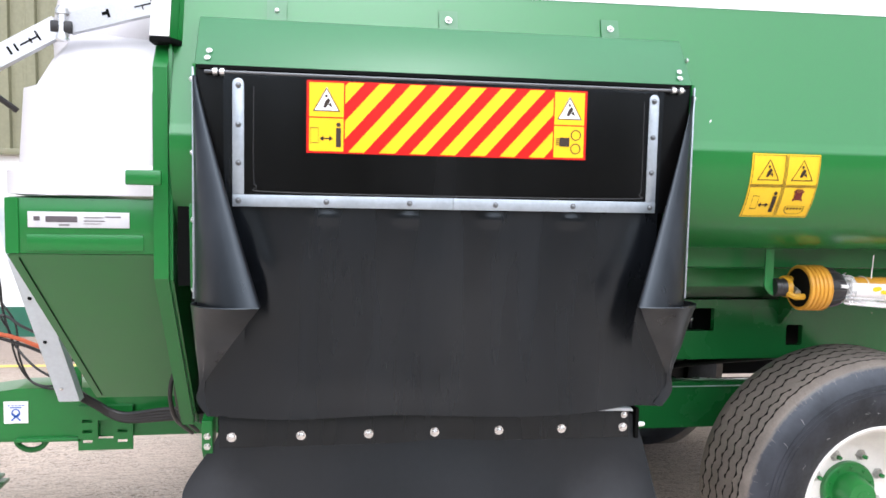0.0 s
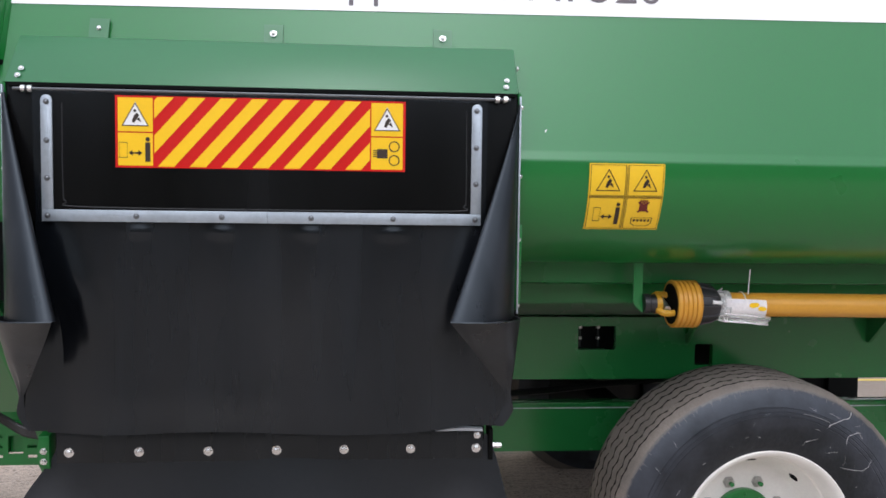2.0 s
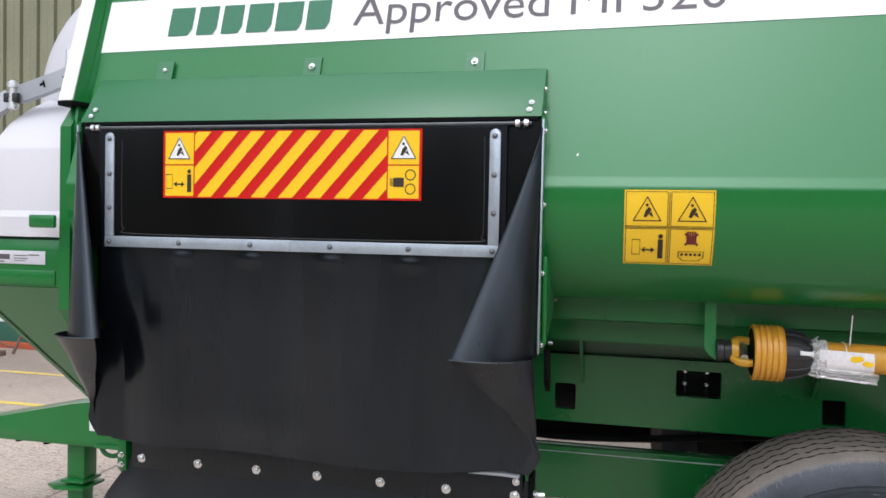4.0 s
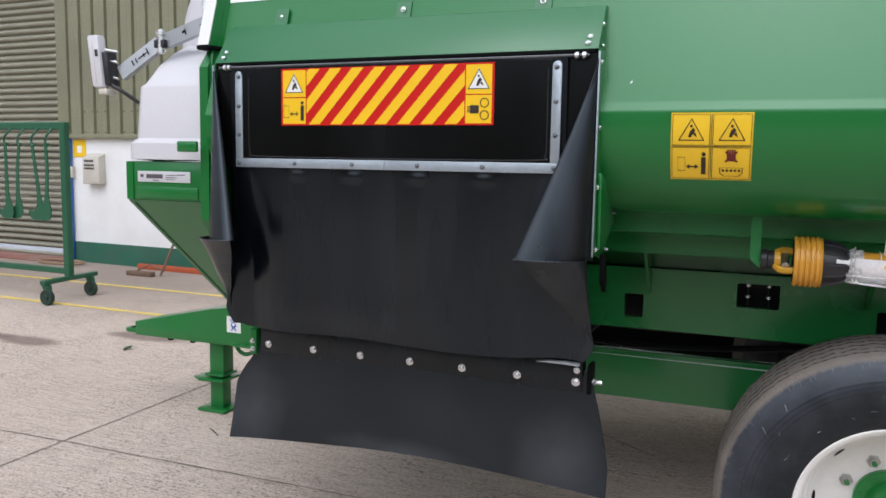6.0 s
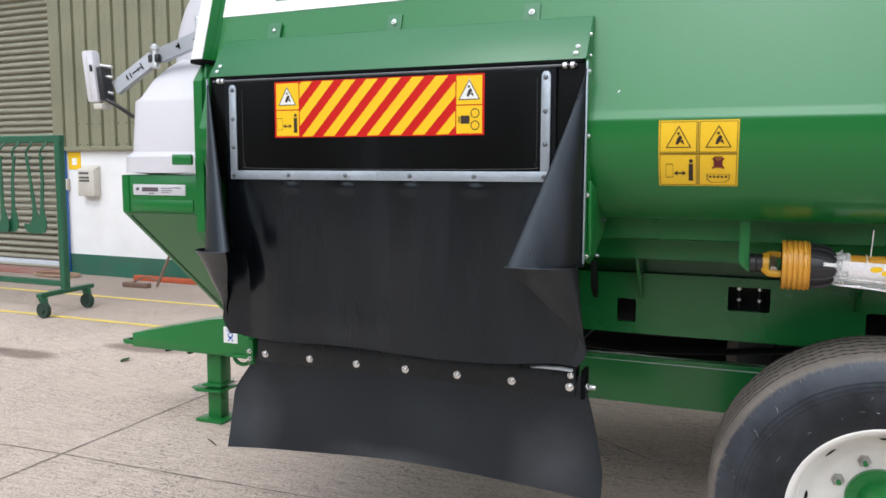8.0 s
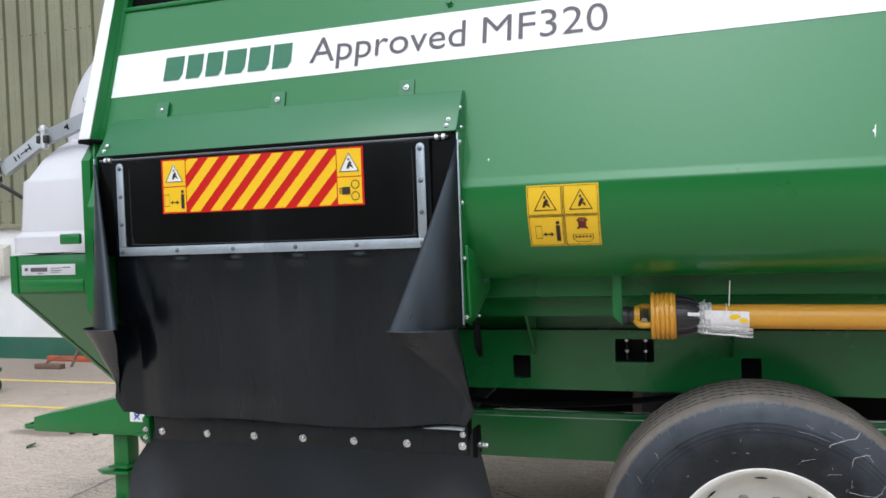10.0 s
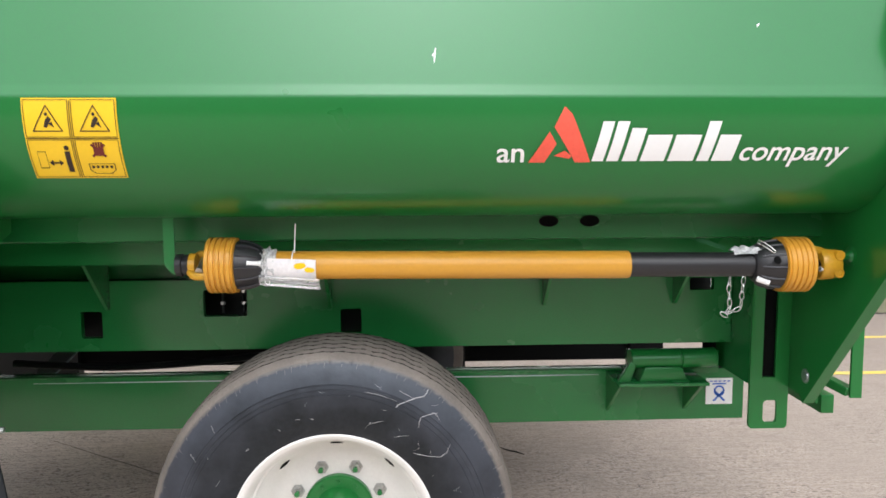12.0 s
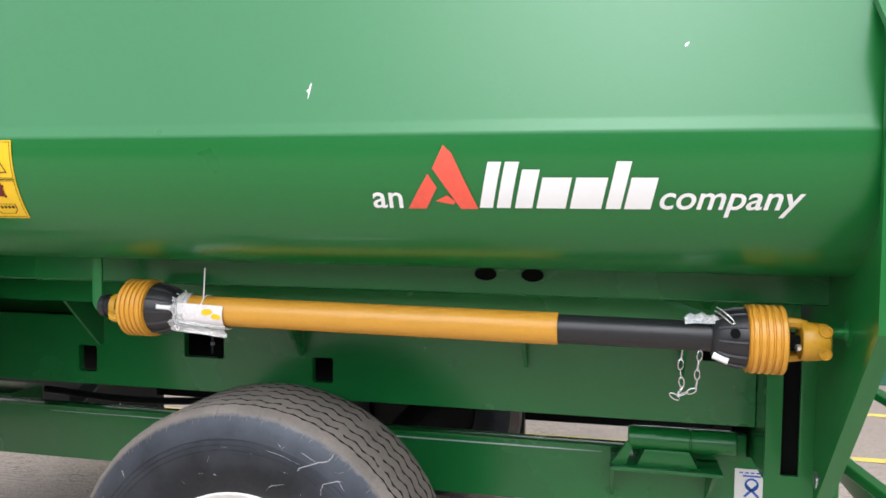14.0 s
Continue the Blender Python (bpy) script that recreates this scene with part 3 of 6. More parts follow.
for i in range(42):
    ob = new("slat", first.data)
    ob.parent, ob.matrix_parent_inverse = shutter, world_of(shutter).inverted()
    ob.matrix_basis = Matrix.Translation((0, 0, 0.15 + 0.108 * i))
on_wall("bottom_rail", box(-14.6, JAMB - 0.26, 0.22, 0.31, 0.02, 0.15, 0.008), PALE_STEEL, shutter, "pale metal bottom rail")
# unseen wall, added so black rubber and plastic reflect less bright sky
tagged(part("wall_south", box(-30, 30, -16.3, -16, G, 5.5), CLAD), "unseen olive wall behind the camera, added to darken reflections", "wall", kind="structure")
on_wall("wall_far_left", box(XL, -14.8, 0, 0.3, 0, 7.5), CLAD, None, "olive metal wall", "wall")
on_wall("door_sill", box(-14.6, JAMB - 0.05, -0.35, 0.32, 0, 0.02, 0.004), SILL_RED, None, "worn red-oxide painted concrete door sill", "sill")

# things on and at the wall
box_pos = WALL @ Vector((-8.05, 0, 1.50))
panel_box = thing("control_box", box_pos.x, box_pos.y, box_pos.z, "beige wall-mounted control box with two rows of black buttons", "control box")
on_wall("housing", box(-8.22, -7.875, -0.14, 0.0, 1.27, 1.69, 0.012), BEIGE, panel_box)
on_wall("sloping_top", prism([(-0.138, 1.688), (0.0, 1.755), (0.0, 1.688)], "x", -8.218, -7.877, 0.004), BEIGE, panel_box)
on_wall("name_bar", box(-8.18, -7.98, -0.144, -0.138, 1.615, 1.65), INK_GREY, panel_box)
for r in range(2):
    for c in range(5):
        on_wall("button", box(-8.175 + 0.043 * c, -8.147 + 0.043 * c, -0.148, -0.138, 1.50 + 0.05 * r, 1.53 + 0.05 * r, 0.003), DARK, panel_box)
note_pos = WALL @ Vector((-8.42, 0, 1.8))
note = thing("safety_notice", note_pos.x, note_pos.y, note_pos.z, "small yellow notice with a pale square on the white wall", "sign")
on_wall("sheet", box(-8.55, -8.285, -0.008, -0.001, 1.69, 1.965), HAZ_YELLOW, note)
on_wall("pale_square", box(-8.465, -8.365, -0.012, -0.008, 1.76, 1.87), VINYL_WHITE, note)
sw_pos = WALL @ Vector((-8.65, -0.05, 1.5))
sw = thing("door_switch", sw_pos.x, sw_pos.y, sw_pos.z, "small grey switch box on the blue door post", "switch")
on_wall("switch_body", box(-8.66, -8.58, -0.06, -0.02, 1.38, 1.53, 0.01), DARK, sw)
on_wall("switch_cover", box(-8.575, -8.535, -0.07, 0, 1.36, 1.54, 0.006), BEIGE, sw)
on_wall("blue_corner_guard", box(JAMB + 0.0, JAMB + 0.03, -0.07, -0.02, 0, HIGH_L + 0.02, 0.005), BLUE_PIPE, shutter, "blue painted corner guard")
plank_pos = WALL @ Vector((-6.3, -0.2, 0.05))
plank = thing("timber_plank", plank_pos.x, plank_pos.y, G, "red-orange painted timber lying along the wall", "plank")
on_wall("board", box(-7.1, -5.2, -0.17, -0.08, 0.0, 0.075, 0.006), ORANGE_WOOD, plank)
broom = thing("push_broom", -6.3, 8.4, G, "old push broom leaning towards the wall", "broom")
part("stick", tube([(-6.22, 8.42, G + 0.02), (-6.1, 8.62, 0.5), (-6.0, 8.8, 0.93)], 0.02), RUST, broom)
part("head", box(-6.75, -6.3, 8.3, 8.4, G + 0.0, G + 0.07, 0.01), RUST, broom)
part("brace", tube([(-6.65, 8.36, G + 0.05), (-6.4, 8.4, G + 0.16), (-6.22, 8.43, G + 0.10)], 0.012), RUST, broom)
bm = bmesh.new()
pts = []
for i in range(90):
    a = i / 90 * 2 * math.pi * 2.6
    pts.append((-8.55 + (0.42 + 0.05 * math.sin(a * 0.7)) * math.cos(a) + 0.06 * i / 90, 8.75 + 0.16 * math.sin(a), G + 0.02 + 0.012 * math.floor(a / 6.29)))
add_tube(bm, pts, 0.014, 6)
tagged(part("garden_hose", bm, TAN_HOSE), "loosely coiled tan hose lying on the concrete", "hose")

# wheeled rack with hanging green paddles
rack = thing("wheeled_rack", -6.5, 6.55, G, "green steel rack on castors with hanging paddles", "rack")


def beam(name, a, b, w, h, mat, parent, label=""):
    a, b = Vector(a), Vector(b)
    d = (b - a).normalized()
    u = d.cross(Vector((0, 0, 1)))
    u = u.normalized() if u.length > 0.05 else Vector((1, 0, 0))
    v = u.cross(d)
    bm = bmesh.new()
    ring = [[bm.verts.new(p + u * w / 2 * s + v * h / 2 * t) for s, t in ((-1, -1), (1, -1), (1, 1), (-1, 1))] for p in (a, b)]
    bm.faces.new(ring[0])
    bm.faces.new(ring[1][::-1])
    for i in range(4):
        bm.faces.new((ring[0][i], ring[1][i], ring[1][(i + 1) % 4], ring[0][(i + 1) % 4]))
    bmesh.ops.bevel(bm, geom=list(bm.edges), offset=min(w, h) * 0.12, segments=1, affect="EDGES")
    return part(name, bm, mat, parent, label)


RX = -5.9
beam("upright", (RX, 6.55, 0.22), (RX, 6.55, 2.0), 0.085, 0.085, RACK_GREEN, rack)
beam("upright", (-8.9, 6.60, 0.22), (-8.9, 6.60, 2.0), 0.10, 0.10, RACK_GREEN, rack)
beam("top_rail", (RX + 0.05, 6.55, 2.0), (-8.95, 6.60, 2.0), 0.09, 0.09, RACK_GREEN, rack)
beam("bottom_rail", (RX, 6.55, 0.285), (-8.9, 6.60, 0.285), 0.07, 0.065, RACK_GREEN, rack)
for x in (RX, -8.9):
    foot = beam("foot_bar", (x + 0.06, 6.12, 0.205), (x - 0.04, 6.98, 0.205), 0.08, 0.05, RACK_GREEN, rack)
    for y in (6.2, 6.9):
        xx = x + 0.06 - 0.1 * (y - 6.12) / 0.86
        fork = part("castor_fork", prism([(xx - 0.055, 0.18), (xx + 0.055, 0.18), (xx + 0.055, 0.15), (xx + 0.075, 0.03), (xx + 0.03, 0.03), (xx - 0.045, 0.15)], "y", y - 0.045, y + 0.005, 0.004), RACK_GREEN, rack)
        part("castor_wheel", lathe([(-0.034, 0.0001), (-0.034, 0.03), (-0.022, 0.035), (-0.022, 0.06), (-0.028, 0.085), (-0.02, 0.09), (0.02, 0.09), (0.028, 0.085), (0.028, 0.02)], (xx + 0.05, y - 0.055, G + 0.09), "y", 24), CASTOR, rack, "dark worn castor wheel")
for i in range(13):
    x = RX - 0.17 - 0.225 * i
    lean = 0.10 * math.sin(i * 2.3)
    hook = part("hook", tube(curve_pts([(x + 0.03, 6.5, 1.97), (x + 0.035, 6.46, 1.92), (x, 6.44, 1.87), (x - 0.012, 6.44, 1.80), (x + 0.02, 6.44, 1.765), (x + 0.045, 6.44, 1.79)], 5), 0.013, 6), RACK_GREEN, rack)
    pts = [(x + a + lean * (1.9 - z) + 0.02 * math.sin(i * 1.7 + z * 5), z) for a, z in ((-0.02, 1.80), (0.02, 1.80), (0.021, 1.5), (0.028, 1.2), (0.052, 1.10), (0.075, 1.04), (0.08, 0.96), (0.045, 0.905), (-0.03, 0.885), (-0.105, 0.895), (-0.155, 0.935), (-0.175, 0.985), (-0.165, 1.005), (-0.11, 0.99), (-0.065, 1.015), (-0.038, 1.07), (-0.024, 1.2), (-0.02, 1.5))]
    part("paddle", prism(pts, "y", 6.42 + 0.018 * (i % 3), 6.432 + 0.018 * (i % 3)), RACK_GREEN, rack)

# ---- the feed mixer wagon ----
WX, WY = 1.7, 3.95
wagon = thing("feed_mixer_wagon", WX, WY, G, "large green feed mixer wagon with a black rubber discharge flap", "farm machine")


def side_y(z):
    """The near side of the tank: a leaning panel over a rounded belly."""
    if z >= 1.858:
        return 2.384 + 0.3 * (z - 1.848)
    if z >= 1.830:
        return 2.3740 + 0.464 * (z - 1.830)
    if z >= 1.81:
        return 2.3740
    return 2.70 - math.sqrt(max(0.326 ** 2 - (1.81 - z) ** 2, 0))


def on_side(off):
    def place(x, z):
        slope = (side_y(z + 0.005) - side_y(z - 0.005)) / 0.01
        k = off / math.hypot(1, slope)
        return Vector((x, side_y(z) - k, z + k * slope))
    return place


TOP = 2.70
near = [(side_y(z), z) for z in (TOP - 0.002, 2.4, 2.1, 1.90, 1.863, 1.858, 1.852, 1.836, 1.832, 1.829, 1.822, 1.812)]
near += [(2.70 - 0.326 * math.cos(a), 1.81 - 0.326 * math.sin(a)) for a in (radians(i * 5) for i in range(1, 19))]
far = [(2 * WY - y, z) for y, z in reversed(near)]
bm = prism(near + far, "x", -0.46, 3.79)
tank = part("tank_body", bm, GREEN, wagon, "glossy green tank with a leaning upper side", angle=30)
part("top_rim", box(-0.46, 3.79, side_y(TOP) - 0.01, side_y(TOP) + 0.05, TOP - 0.005, TOP + 0.015, 0.004), GREEN, wagon)


# end plates with a folded flange that follows the tank's outline
def end_outline(out, top, edge):
    return [(side_y(top) - out, top), (side_y(2.13) - out, 2.13), (edge, 2.03), (edge, 1.39), (2.855, 0.815), (2.885, 0.805), (2.885, 1.31), (2 * WY - 2.885, 1.31), (2 * WY - 2.885, 0.805), (2 * WY - 2.855, 0.815), (2 * WY - 2.345, 1.38), (2 * WY - 2.35, 1.95), (2 * WY - side_y(top) + out, top)]


rear = end_outline(0.02, 2.75, 2.368)
part("rear_end_plate", prism(rear, "x", 3.79, 3.80), GREEN, wagon)
front = end_outline(0.03, 2.75, 2.425)
part("front_end_plate", prism(front, "x", -0.47, -0.46), GREEN_LIFTED, wagon)


def flange(name, pts, x0, x1, t, mat, label=""):
    """A folded strip of thickness t along (y, z) points."""
    bm = bmesh.new()
    inner = []
    for i, p in enumerate(pts):
        a, b = pts[max(i - 1, 0)], pts[min(i + 1, len(pts) - 1)]
        d = Vector((b[0] - a[0], b[1] - a[1])).normalized()
        inner.append((p[0] - d.y * t, p[1] + d.x * t))
    outline = list(pts) + inner[::-1]
    add_prism(bm, outline, "x", x0, x1)
    return part(name, bm, mat, wagon, label)


flange("rear_flange", [(side_y(2.74) - 0.03, 2.74), (side_y(2.12) - 0.02, 2.12), (2.350, 2.03), (2.345, 1.39), (2.835, 0.808)], 3.772, 3.812, 0.02, GREEN, "green folded edge of the end plate")
flange("front_flange", [(2.462, 2.098), (2.408, 2.025), (2.405, 1.395), (2.84, 0.81)], -0.512, -0.470, 0.02, GREEN, "green folded edge of the end plate")
# above it the edge stands proud: a white front and a green return that slants back to the tank
flange("front_trim", [(side_y(2.9) - 0.052, 2.9), (side_y(2.115) - 0.058, 2.115)], -0.519, -0.464, 0.03, WHITE_PAINT, "white painted edge trim")
bm = bmesh.new()
sec = ((-0.463, 0.053), (-0.447, 0.014), (-0.444, 0.017), (-0.436, 0.002), (-0.436, -0.03), (-0.458, -0.03))
ends = [[bm.verts.new((x, side_y(z) - off, z)) for x, off in sec] for z in (2.9, 2.112)]
bm.faces.new(ends[0])
bm.faces.new(ends[1][::-1])
for i in range(len(sec)):
    j = (i + 1) % len(sec)
    bm.faces.new((ends[0][i], ends[1][i], ends[1][j], ends[0][j]))
part("trim_return", bm, GREEN, wagon, "glossy green return of the end plate", smooth=False)
part("trim_foot", prism([(-0.520, 2.402), (-0.462, 2.402), (-0.436, 2.462), (-0.470, 2.49), (-0.520, 2.47)], "z", 2.096, 2.113, 0.003), DARK, wagon)
# corner guard at the top of the front end
part("corner_guard", prism([(-0.46, 2.70), (0.14, 2.70), (-0.46, 2.96)], "y", 2.70, 2.71), DARK, wagon, "dark inner corner plate")
part("guard_rim", prism([(-0.46, 2.96), (0.14, 2.70), (0.19, 2.70), (-0.46, 2.985)], "y", 2.66, 2.72), GREEN, wagon)

# the rear housing behind the end plate
part("rear_housing", prism([(3.80, 2.12), (3.894, 2.05), (3.948, 1.964), (3.957, 1.876), (3.956, 1.70), (3.894, 1.585), (3.80, 1.46)], "y", 2.5, 5.4, 0.006), GREEN, wagon)
part("housing_cap", lathe([(0, 0.075), (0.035, 0.075), (0.06, 0.06), (0.072, 0.03), (0.075, 0.0001)], (3.958, 2.60, 1.805), "x", 24), GREEN, wagon)
part("rear_tube", tube([(3.835, 2.40, 1.50), (3.84, 2.42, 1.35)], 0.011, 10), DARK, wagon)

# stripe and lettering on the leaning panel
sp = on_side(0.0025)
lift = 0.011
bm = grid([[sp(x, 2.297 + lift * (x + 0.45)) for x in np.linspace(-0.45, 3.76, 12)], [sp(x, 2.49 + lift * (x + 0.45)) for x in np.linspace(-0.45, 3.76, 12)]])
stripe = part("stripe", bm, VINYL_WHITE, wagon, "wide white vinyl stripe")
tp = on_side(0.0045)


def tilted(x, z):
    return tp(x, z + lift * 0.6 * (x - 0.6))


lettering("model_lettering", "Approved", INK_GREY, stripe, "dark grey lettering reading Approved", 0.499, 1.140, 2.326, 2.464, tilted)
lettering("model_lettering", "MF320", INK_GREY, stripe, "dark grey lettering reading MF320", 1.207, 1.664, 2.360, 2.466, tilted, weight=-0.004)
# maker's mark as plain green blocks
letters = [(-0.181, -0.085), (-0.072, 0.008), (0.022, 0.102), (0.116, 0.212), (0.222, 0.322), (0.333, 0.421)]
for i, (a, b) in enumerate(letters):
    bm = bmesh.new()
    w = b - a
    z0, z1 = 2.353, 2.458
    flat_shape(bm, [(a, z0), (a + w * 0.80, z0), (a + w * 0.95, z0 + 0.025), (a + w * 0.95, z1), (a, z1)], tilted)
    part("logo_block", bm, LOGO_GREEN, stripe, smooth=False)

dark_bolts = [(1.07, 2.545), (1.07, 2.615), (2.065, 2.545), (2.065, 2.615)]
for x, z in dark_bolts:
    p = sp(x, z)
    bolt(tank, p.x, p.y, p.z, 0.012, 0.016, GREEN_LIFTED, (0, -0.958, 0.287), hexa=True)

# scratches and paint chips on the side
for x, z, w, h in ((2.47, 1.915, 0.004, 0.045), (2.466, 1.935, 0.006, 0.012), (3.375, 2.022, 0.006, 0.012), (1.245, 1.918, 0.004, 0.01)):
    bm = bmesh.new()
    flat_shape(bm, [(x, z), (x + w, z + h * 0.4), (x + w * 1.6, z + h), (x + w * 0.8, z + h * 0.95), (x - w * 0.2, z + h * 0.5)], on_side(0.0012))
    part("paint_chip", bm, VINYL_WHITE, tank, "pale scratch in the paint", smooth=False)


# yellow warning label on the belly
def label_sheet(name, x0, x1, z0, z1, off, mat, parent, label="", n=8):
    pl = on_side(off)
    return part(name, grid([[pl(x, z) for x in (x0, x1)] for z in np.linspace(z0, z1, n)]), mat, parent, label)


warn = label_sheet("warning_label", 1.384, 1.630, 1.612, 1.822, 0.002, YELLOW, wagon, "yellow four-field warning label with black symbols")
wp = on_side(0.004)


def outline_frame(bm, pts, w, place):
    """A closed line of width w along a polygon."""
    c = Vector((sum(p[0] for p in pts) / len(pts), sum(p[1] for p in pts) / len(pts)))
    inn = [c + (Vector(p) - c) * (1 - w / ((Vector(p) - c).length)) for p in pts]
    for i in range(len(pts)):
        j = (i + 1) % len(pts)
        flat_shape(bm, [tuple(q) for q in (pts[i], pts[j], inn[j], inn[i])], place, 0.015)


def rect(x0, z0, x1, z1):
    return [(x0, z0), (x1, z0), (x1, z1), (x0, z1)]


def disc(x, z, r, n=10):
    return [(x + r * math.cos(2 * math.pi * k / n), z + r * math.sin(2 * math.pi * k / n)) for k in range(n)]


def hazard_triangle(bm, x, z, s, place):
    outline_frame(bm, [(x - s, z - s * 0.8), (x + s, z - s * 0.8), (x, z + s * 0.95)], 0.0055, place)
    flat_shape(bm, [(x - 0.25 * s, z - 0.5 * s), (x - 0.05 * s, z - 0.55 * s), (x + 0.3 * s, z), (x + 0.12 * s, z + 0.2 * s), (x - 0.1 * s, z - 0.05 * s)], place, 0.015)
    flat_shape(bm, disc(x - 0.02 * s, z + 0.32 * s, 0.11 * s), place)
    flat_shape(bm, [(x + 0.1 * s, z - 0.3 * s), (x + 0.45 * s, z - 0.55 * s), (x + 0.3 * s, z - 0.15 * s)], place)


def keep_away(bm, x, z, place, k=1.0):
    """Distance symbol: a block, a double arrow and a plain upright bar."""
    outline_frame(bm, rect(x - 0.045 * k, z - 0.024 * k, x - 0.022 * k, z + 0.02 * k), 0.002, place)
    flat_shape(bm, rect(x - 0.012 * k, z - 0.012 * k, x + 0.012 * k, z - 0.008 * k), place)
    for s in (-1, 1):
        flat_shape(bm, [(x + s * 0.019 * k, z - 0.01 * k), (x + s * 0.008 * k, z - 0.018 * k), (x + s * 0.008 * k, z - 0.002 * k)], place)
    flat_shape(bm, rect(x + 0.027 * k, z - 0.034 * k, x + 0.041 * k, z + 0.02 * k), place, 0.012)
    flat_shape(bm, disc(x + 0.034 * k, z + 0.029 * k, 0.0065 * k), place)


bm = bmesh.new()
flat_shape(bm, rect(1.5065, 1.615, 1.5085, 1.815), wp, 0.012)
for x0, x1 in ((1.388, 1.5035), (1.5115, 1.626)):
    for z0, z1 in ((1.616, 1.7145), (1.7205, 1.8175)):
        outline_frame(bm, rect(x0, z0, x1, z1), 0.0022, wp)
flat_shape(bm, rect(1.386, 1.7165, 1.628, 1.7185), wp)
hazard_triangle(bm, 1.447, 1.767, 0.04, wp)
hazard_triangle(bm, 1.569, 1.767, 0.04, wp)
keep_away(bm, 1.452, 1.664, wp)
outline_frame(bm, [(1.535, 1.635), (1.548, 1.625), (1.592, 1.625), (1.605, 1.635), (1.605, 1.652), (1.535, 1.652)], 0.0025, wp)
for i in range(5):
    flat_shape(bm, disc(1.546 + 0.012 * i, 1.643, 0.0042, 7), wp)
part("symbol", bm, INK, warn, "black warning symbols", smooth=False)
bm = bmesh.new()
flat_shape(bm, rect(1.556, 1.672, 1.583, 1.694), wp)
for i in range(4):
    flat_shape(bm, rect(1.557 + 0.0065 * i, 1.688, 1.562 + 0.0065 * i, 1.708), wp)
for s in (-1, 1):
    flat_shape(bm, [(1.5695 - 0.02 * s, 1.70), (1.5695 - 0.015 * s, 1.704), (1.5695 + 0.02 * s, 1.672), (1.5695 + 0.015 * s, 1.668)], on_side(0.0045))
part("crossed_symbol", bm, material("dark_red_ink", (0.13, 0.012, 0.008), 0.5), warn, smooth=False)

# company mark on the belly: lettered small words, plain shapes between them
cp = on_side(0.003)
lettering("small_lettering", "an", VINYL_WHITE, wagon, "white lettering reading an", 2.642, 2.718, 1.65, 1.688, cp, weight=0.012)
lettering("small_lettering", "company", VINYL_WHITE, wagon, "white italic lettering reading company", 3.325, 3.633, 1.636, 1.69, cp, shear=0.22, weight=0.012)
bm = bmesh.new()
flat_shape(bm, [(2.824, 1.80), (2.845, 1.80 - 0.02), (2.905, 1.65), (2.862, 1.65), (2.797, 1.745)], cp, 0.012)
flat_shape(bm, [(2.785, 1.733), (2.806, 1.70), (2.776, 1.65), (2.731, 1.65)], cp, 0.012)
flat_shape(bm, [(2.800, 1.668), (2.83, 1.682), (2.85, 1.668), (2.845, 1.66)], cp, 0.012)
part("logo_mark", bm, LOGO_RED, wagon, "slanted red arrow-like mark", smooth=False)
for a, b, z0, z1 in ((2.908, 2.940, 1.653, 1.76), (2.949, 2.982, 1.653, 1.76), (2.993, 3.034, 1.653, 1.742), (3.044, 3.112, 1.653, 1.724), (3.122, 3.194, 1.653, 1.724), (3.204, 3.238, 1.653, 1.76), (3.246, 3.305, 1.653, 1.724)):
    s = 0.22 * (z1 - z0)
    bm = bmesh.new()
    flat_shape(bm, [(a, z0), (b, z0), (b + s, z1), (a + s, z1)], cp, 0.012)
    part("logo_block", bm, VINYL_WHITE, wagon, "slanted white block beside the red mark", smooth=False)

# ---- discharge hood, chute and flap ----
FX0, FX1 = -0.383, 1.150
hood = part("chute_hood", prism([(2.343, 2.028), (2.452, 2.186), (2.50, 2.19), (2.46, 2.028)], "x", FX0, FX1 - 0.002, 0.004), HOOD_GREEN, wagon, "folded green hood over the chute")
part("hood_lip", box(FX0 + 0.01, FX1 - 0.012, 2.341, 2.36, 2.018, 2.0275), DARK, hood)
for x in (-0.158, 0.379, 0.92):
    p, n = on_side(0.006)(x, 2.215), (0, -0.958, 0.287)
    tab = grid([[on_side(0.007)(x - 0.03, 2.175), on_side(0.007)(x + 0.03, 2.175)], [on_side(0.007)(x - 0.03, 2.25), on_side(0.007)(x + 0.03, 2.25)]])
    part("tab", thicken(tab, 0.006), HOOD_GREEN, hood)
    bolt(hood, p.x, p.y - 0.004, p.z + 0.004, 0.008, 0.009, ZINC, n)
for x in (FX0 + 0.035, FX1 - 0.04):
    for y, z in ((2.356, 2.05), (2.372, 2.073)):
        bolt(hood, x + (0.004 if z > 2.06 else 0), y - 0.002, z, 0.0065, 0.007, ZINC, (0, -0.82, 0.57))
for z in (2.045, 2.115):
    bolt(hood, FX1, 2.40, z, 0.0065, 0.007, ZINC, (1, 0, 0))

# inner chute that closes the space behind the flap, its shade painted near black
part("chute_box", prism([(2.40, 2.03), (2.40, 1.36), (2.595, 1.0), (2.60, 0.80), (2.63, 0.80), (2.63, 1.02), (2.45, 1.36), (2.66, 1.45), (2.66, 2.03)], "x", FX0 + 0.03, FX1 - 0.06), DARK, wagon, "inner chute coloured near black as shade")
bm = box(FX0 + 0.004, FX1 - 0.006, 2.352, 2.375, 1.62, 2.02)
part("backing_sheet", bm, BLACK_PLASTIC, wagon)
part("hinge_bar", tube([(FX0 + 0.03, 2.335, 2.008), (FX1 - 0.03, 2.335, 2.008)], 0.005, 8), BOLT_STEEL, wagon, "steel hinge rod")
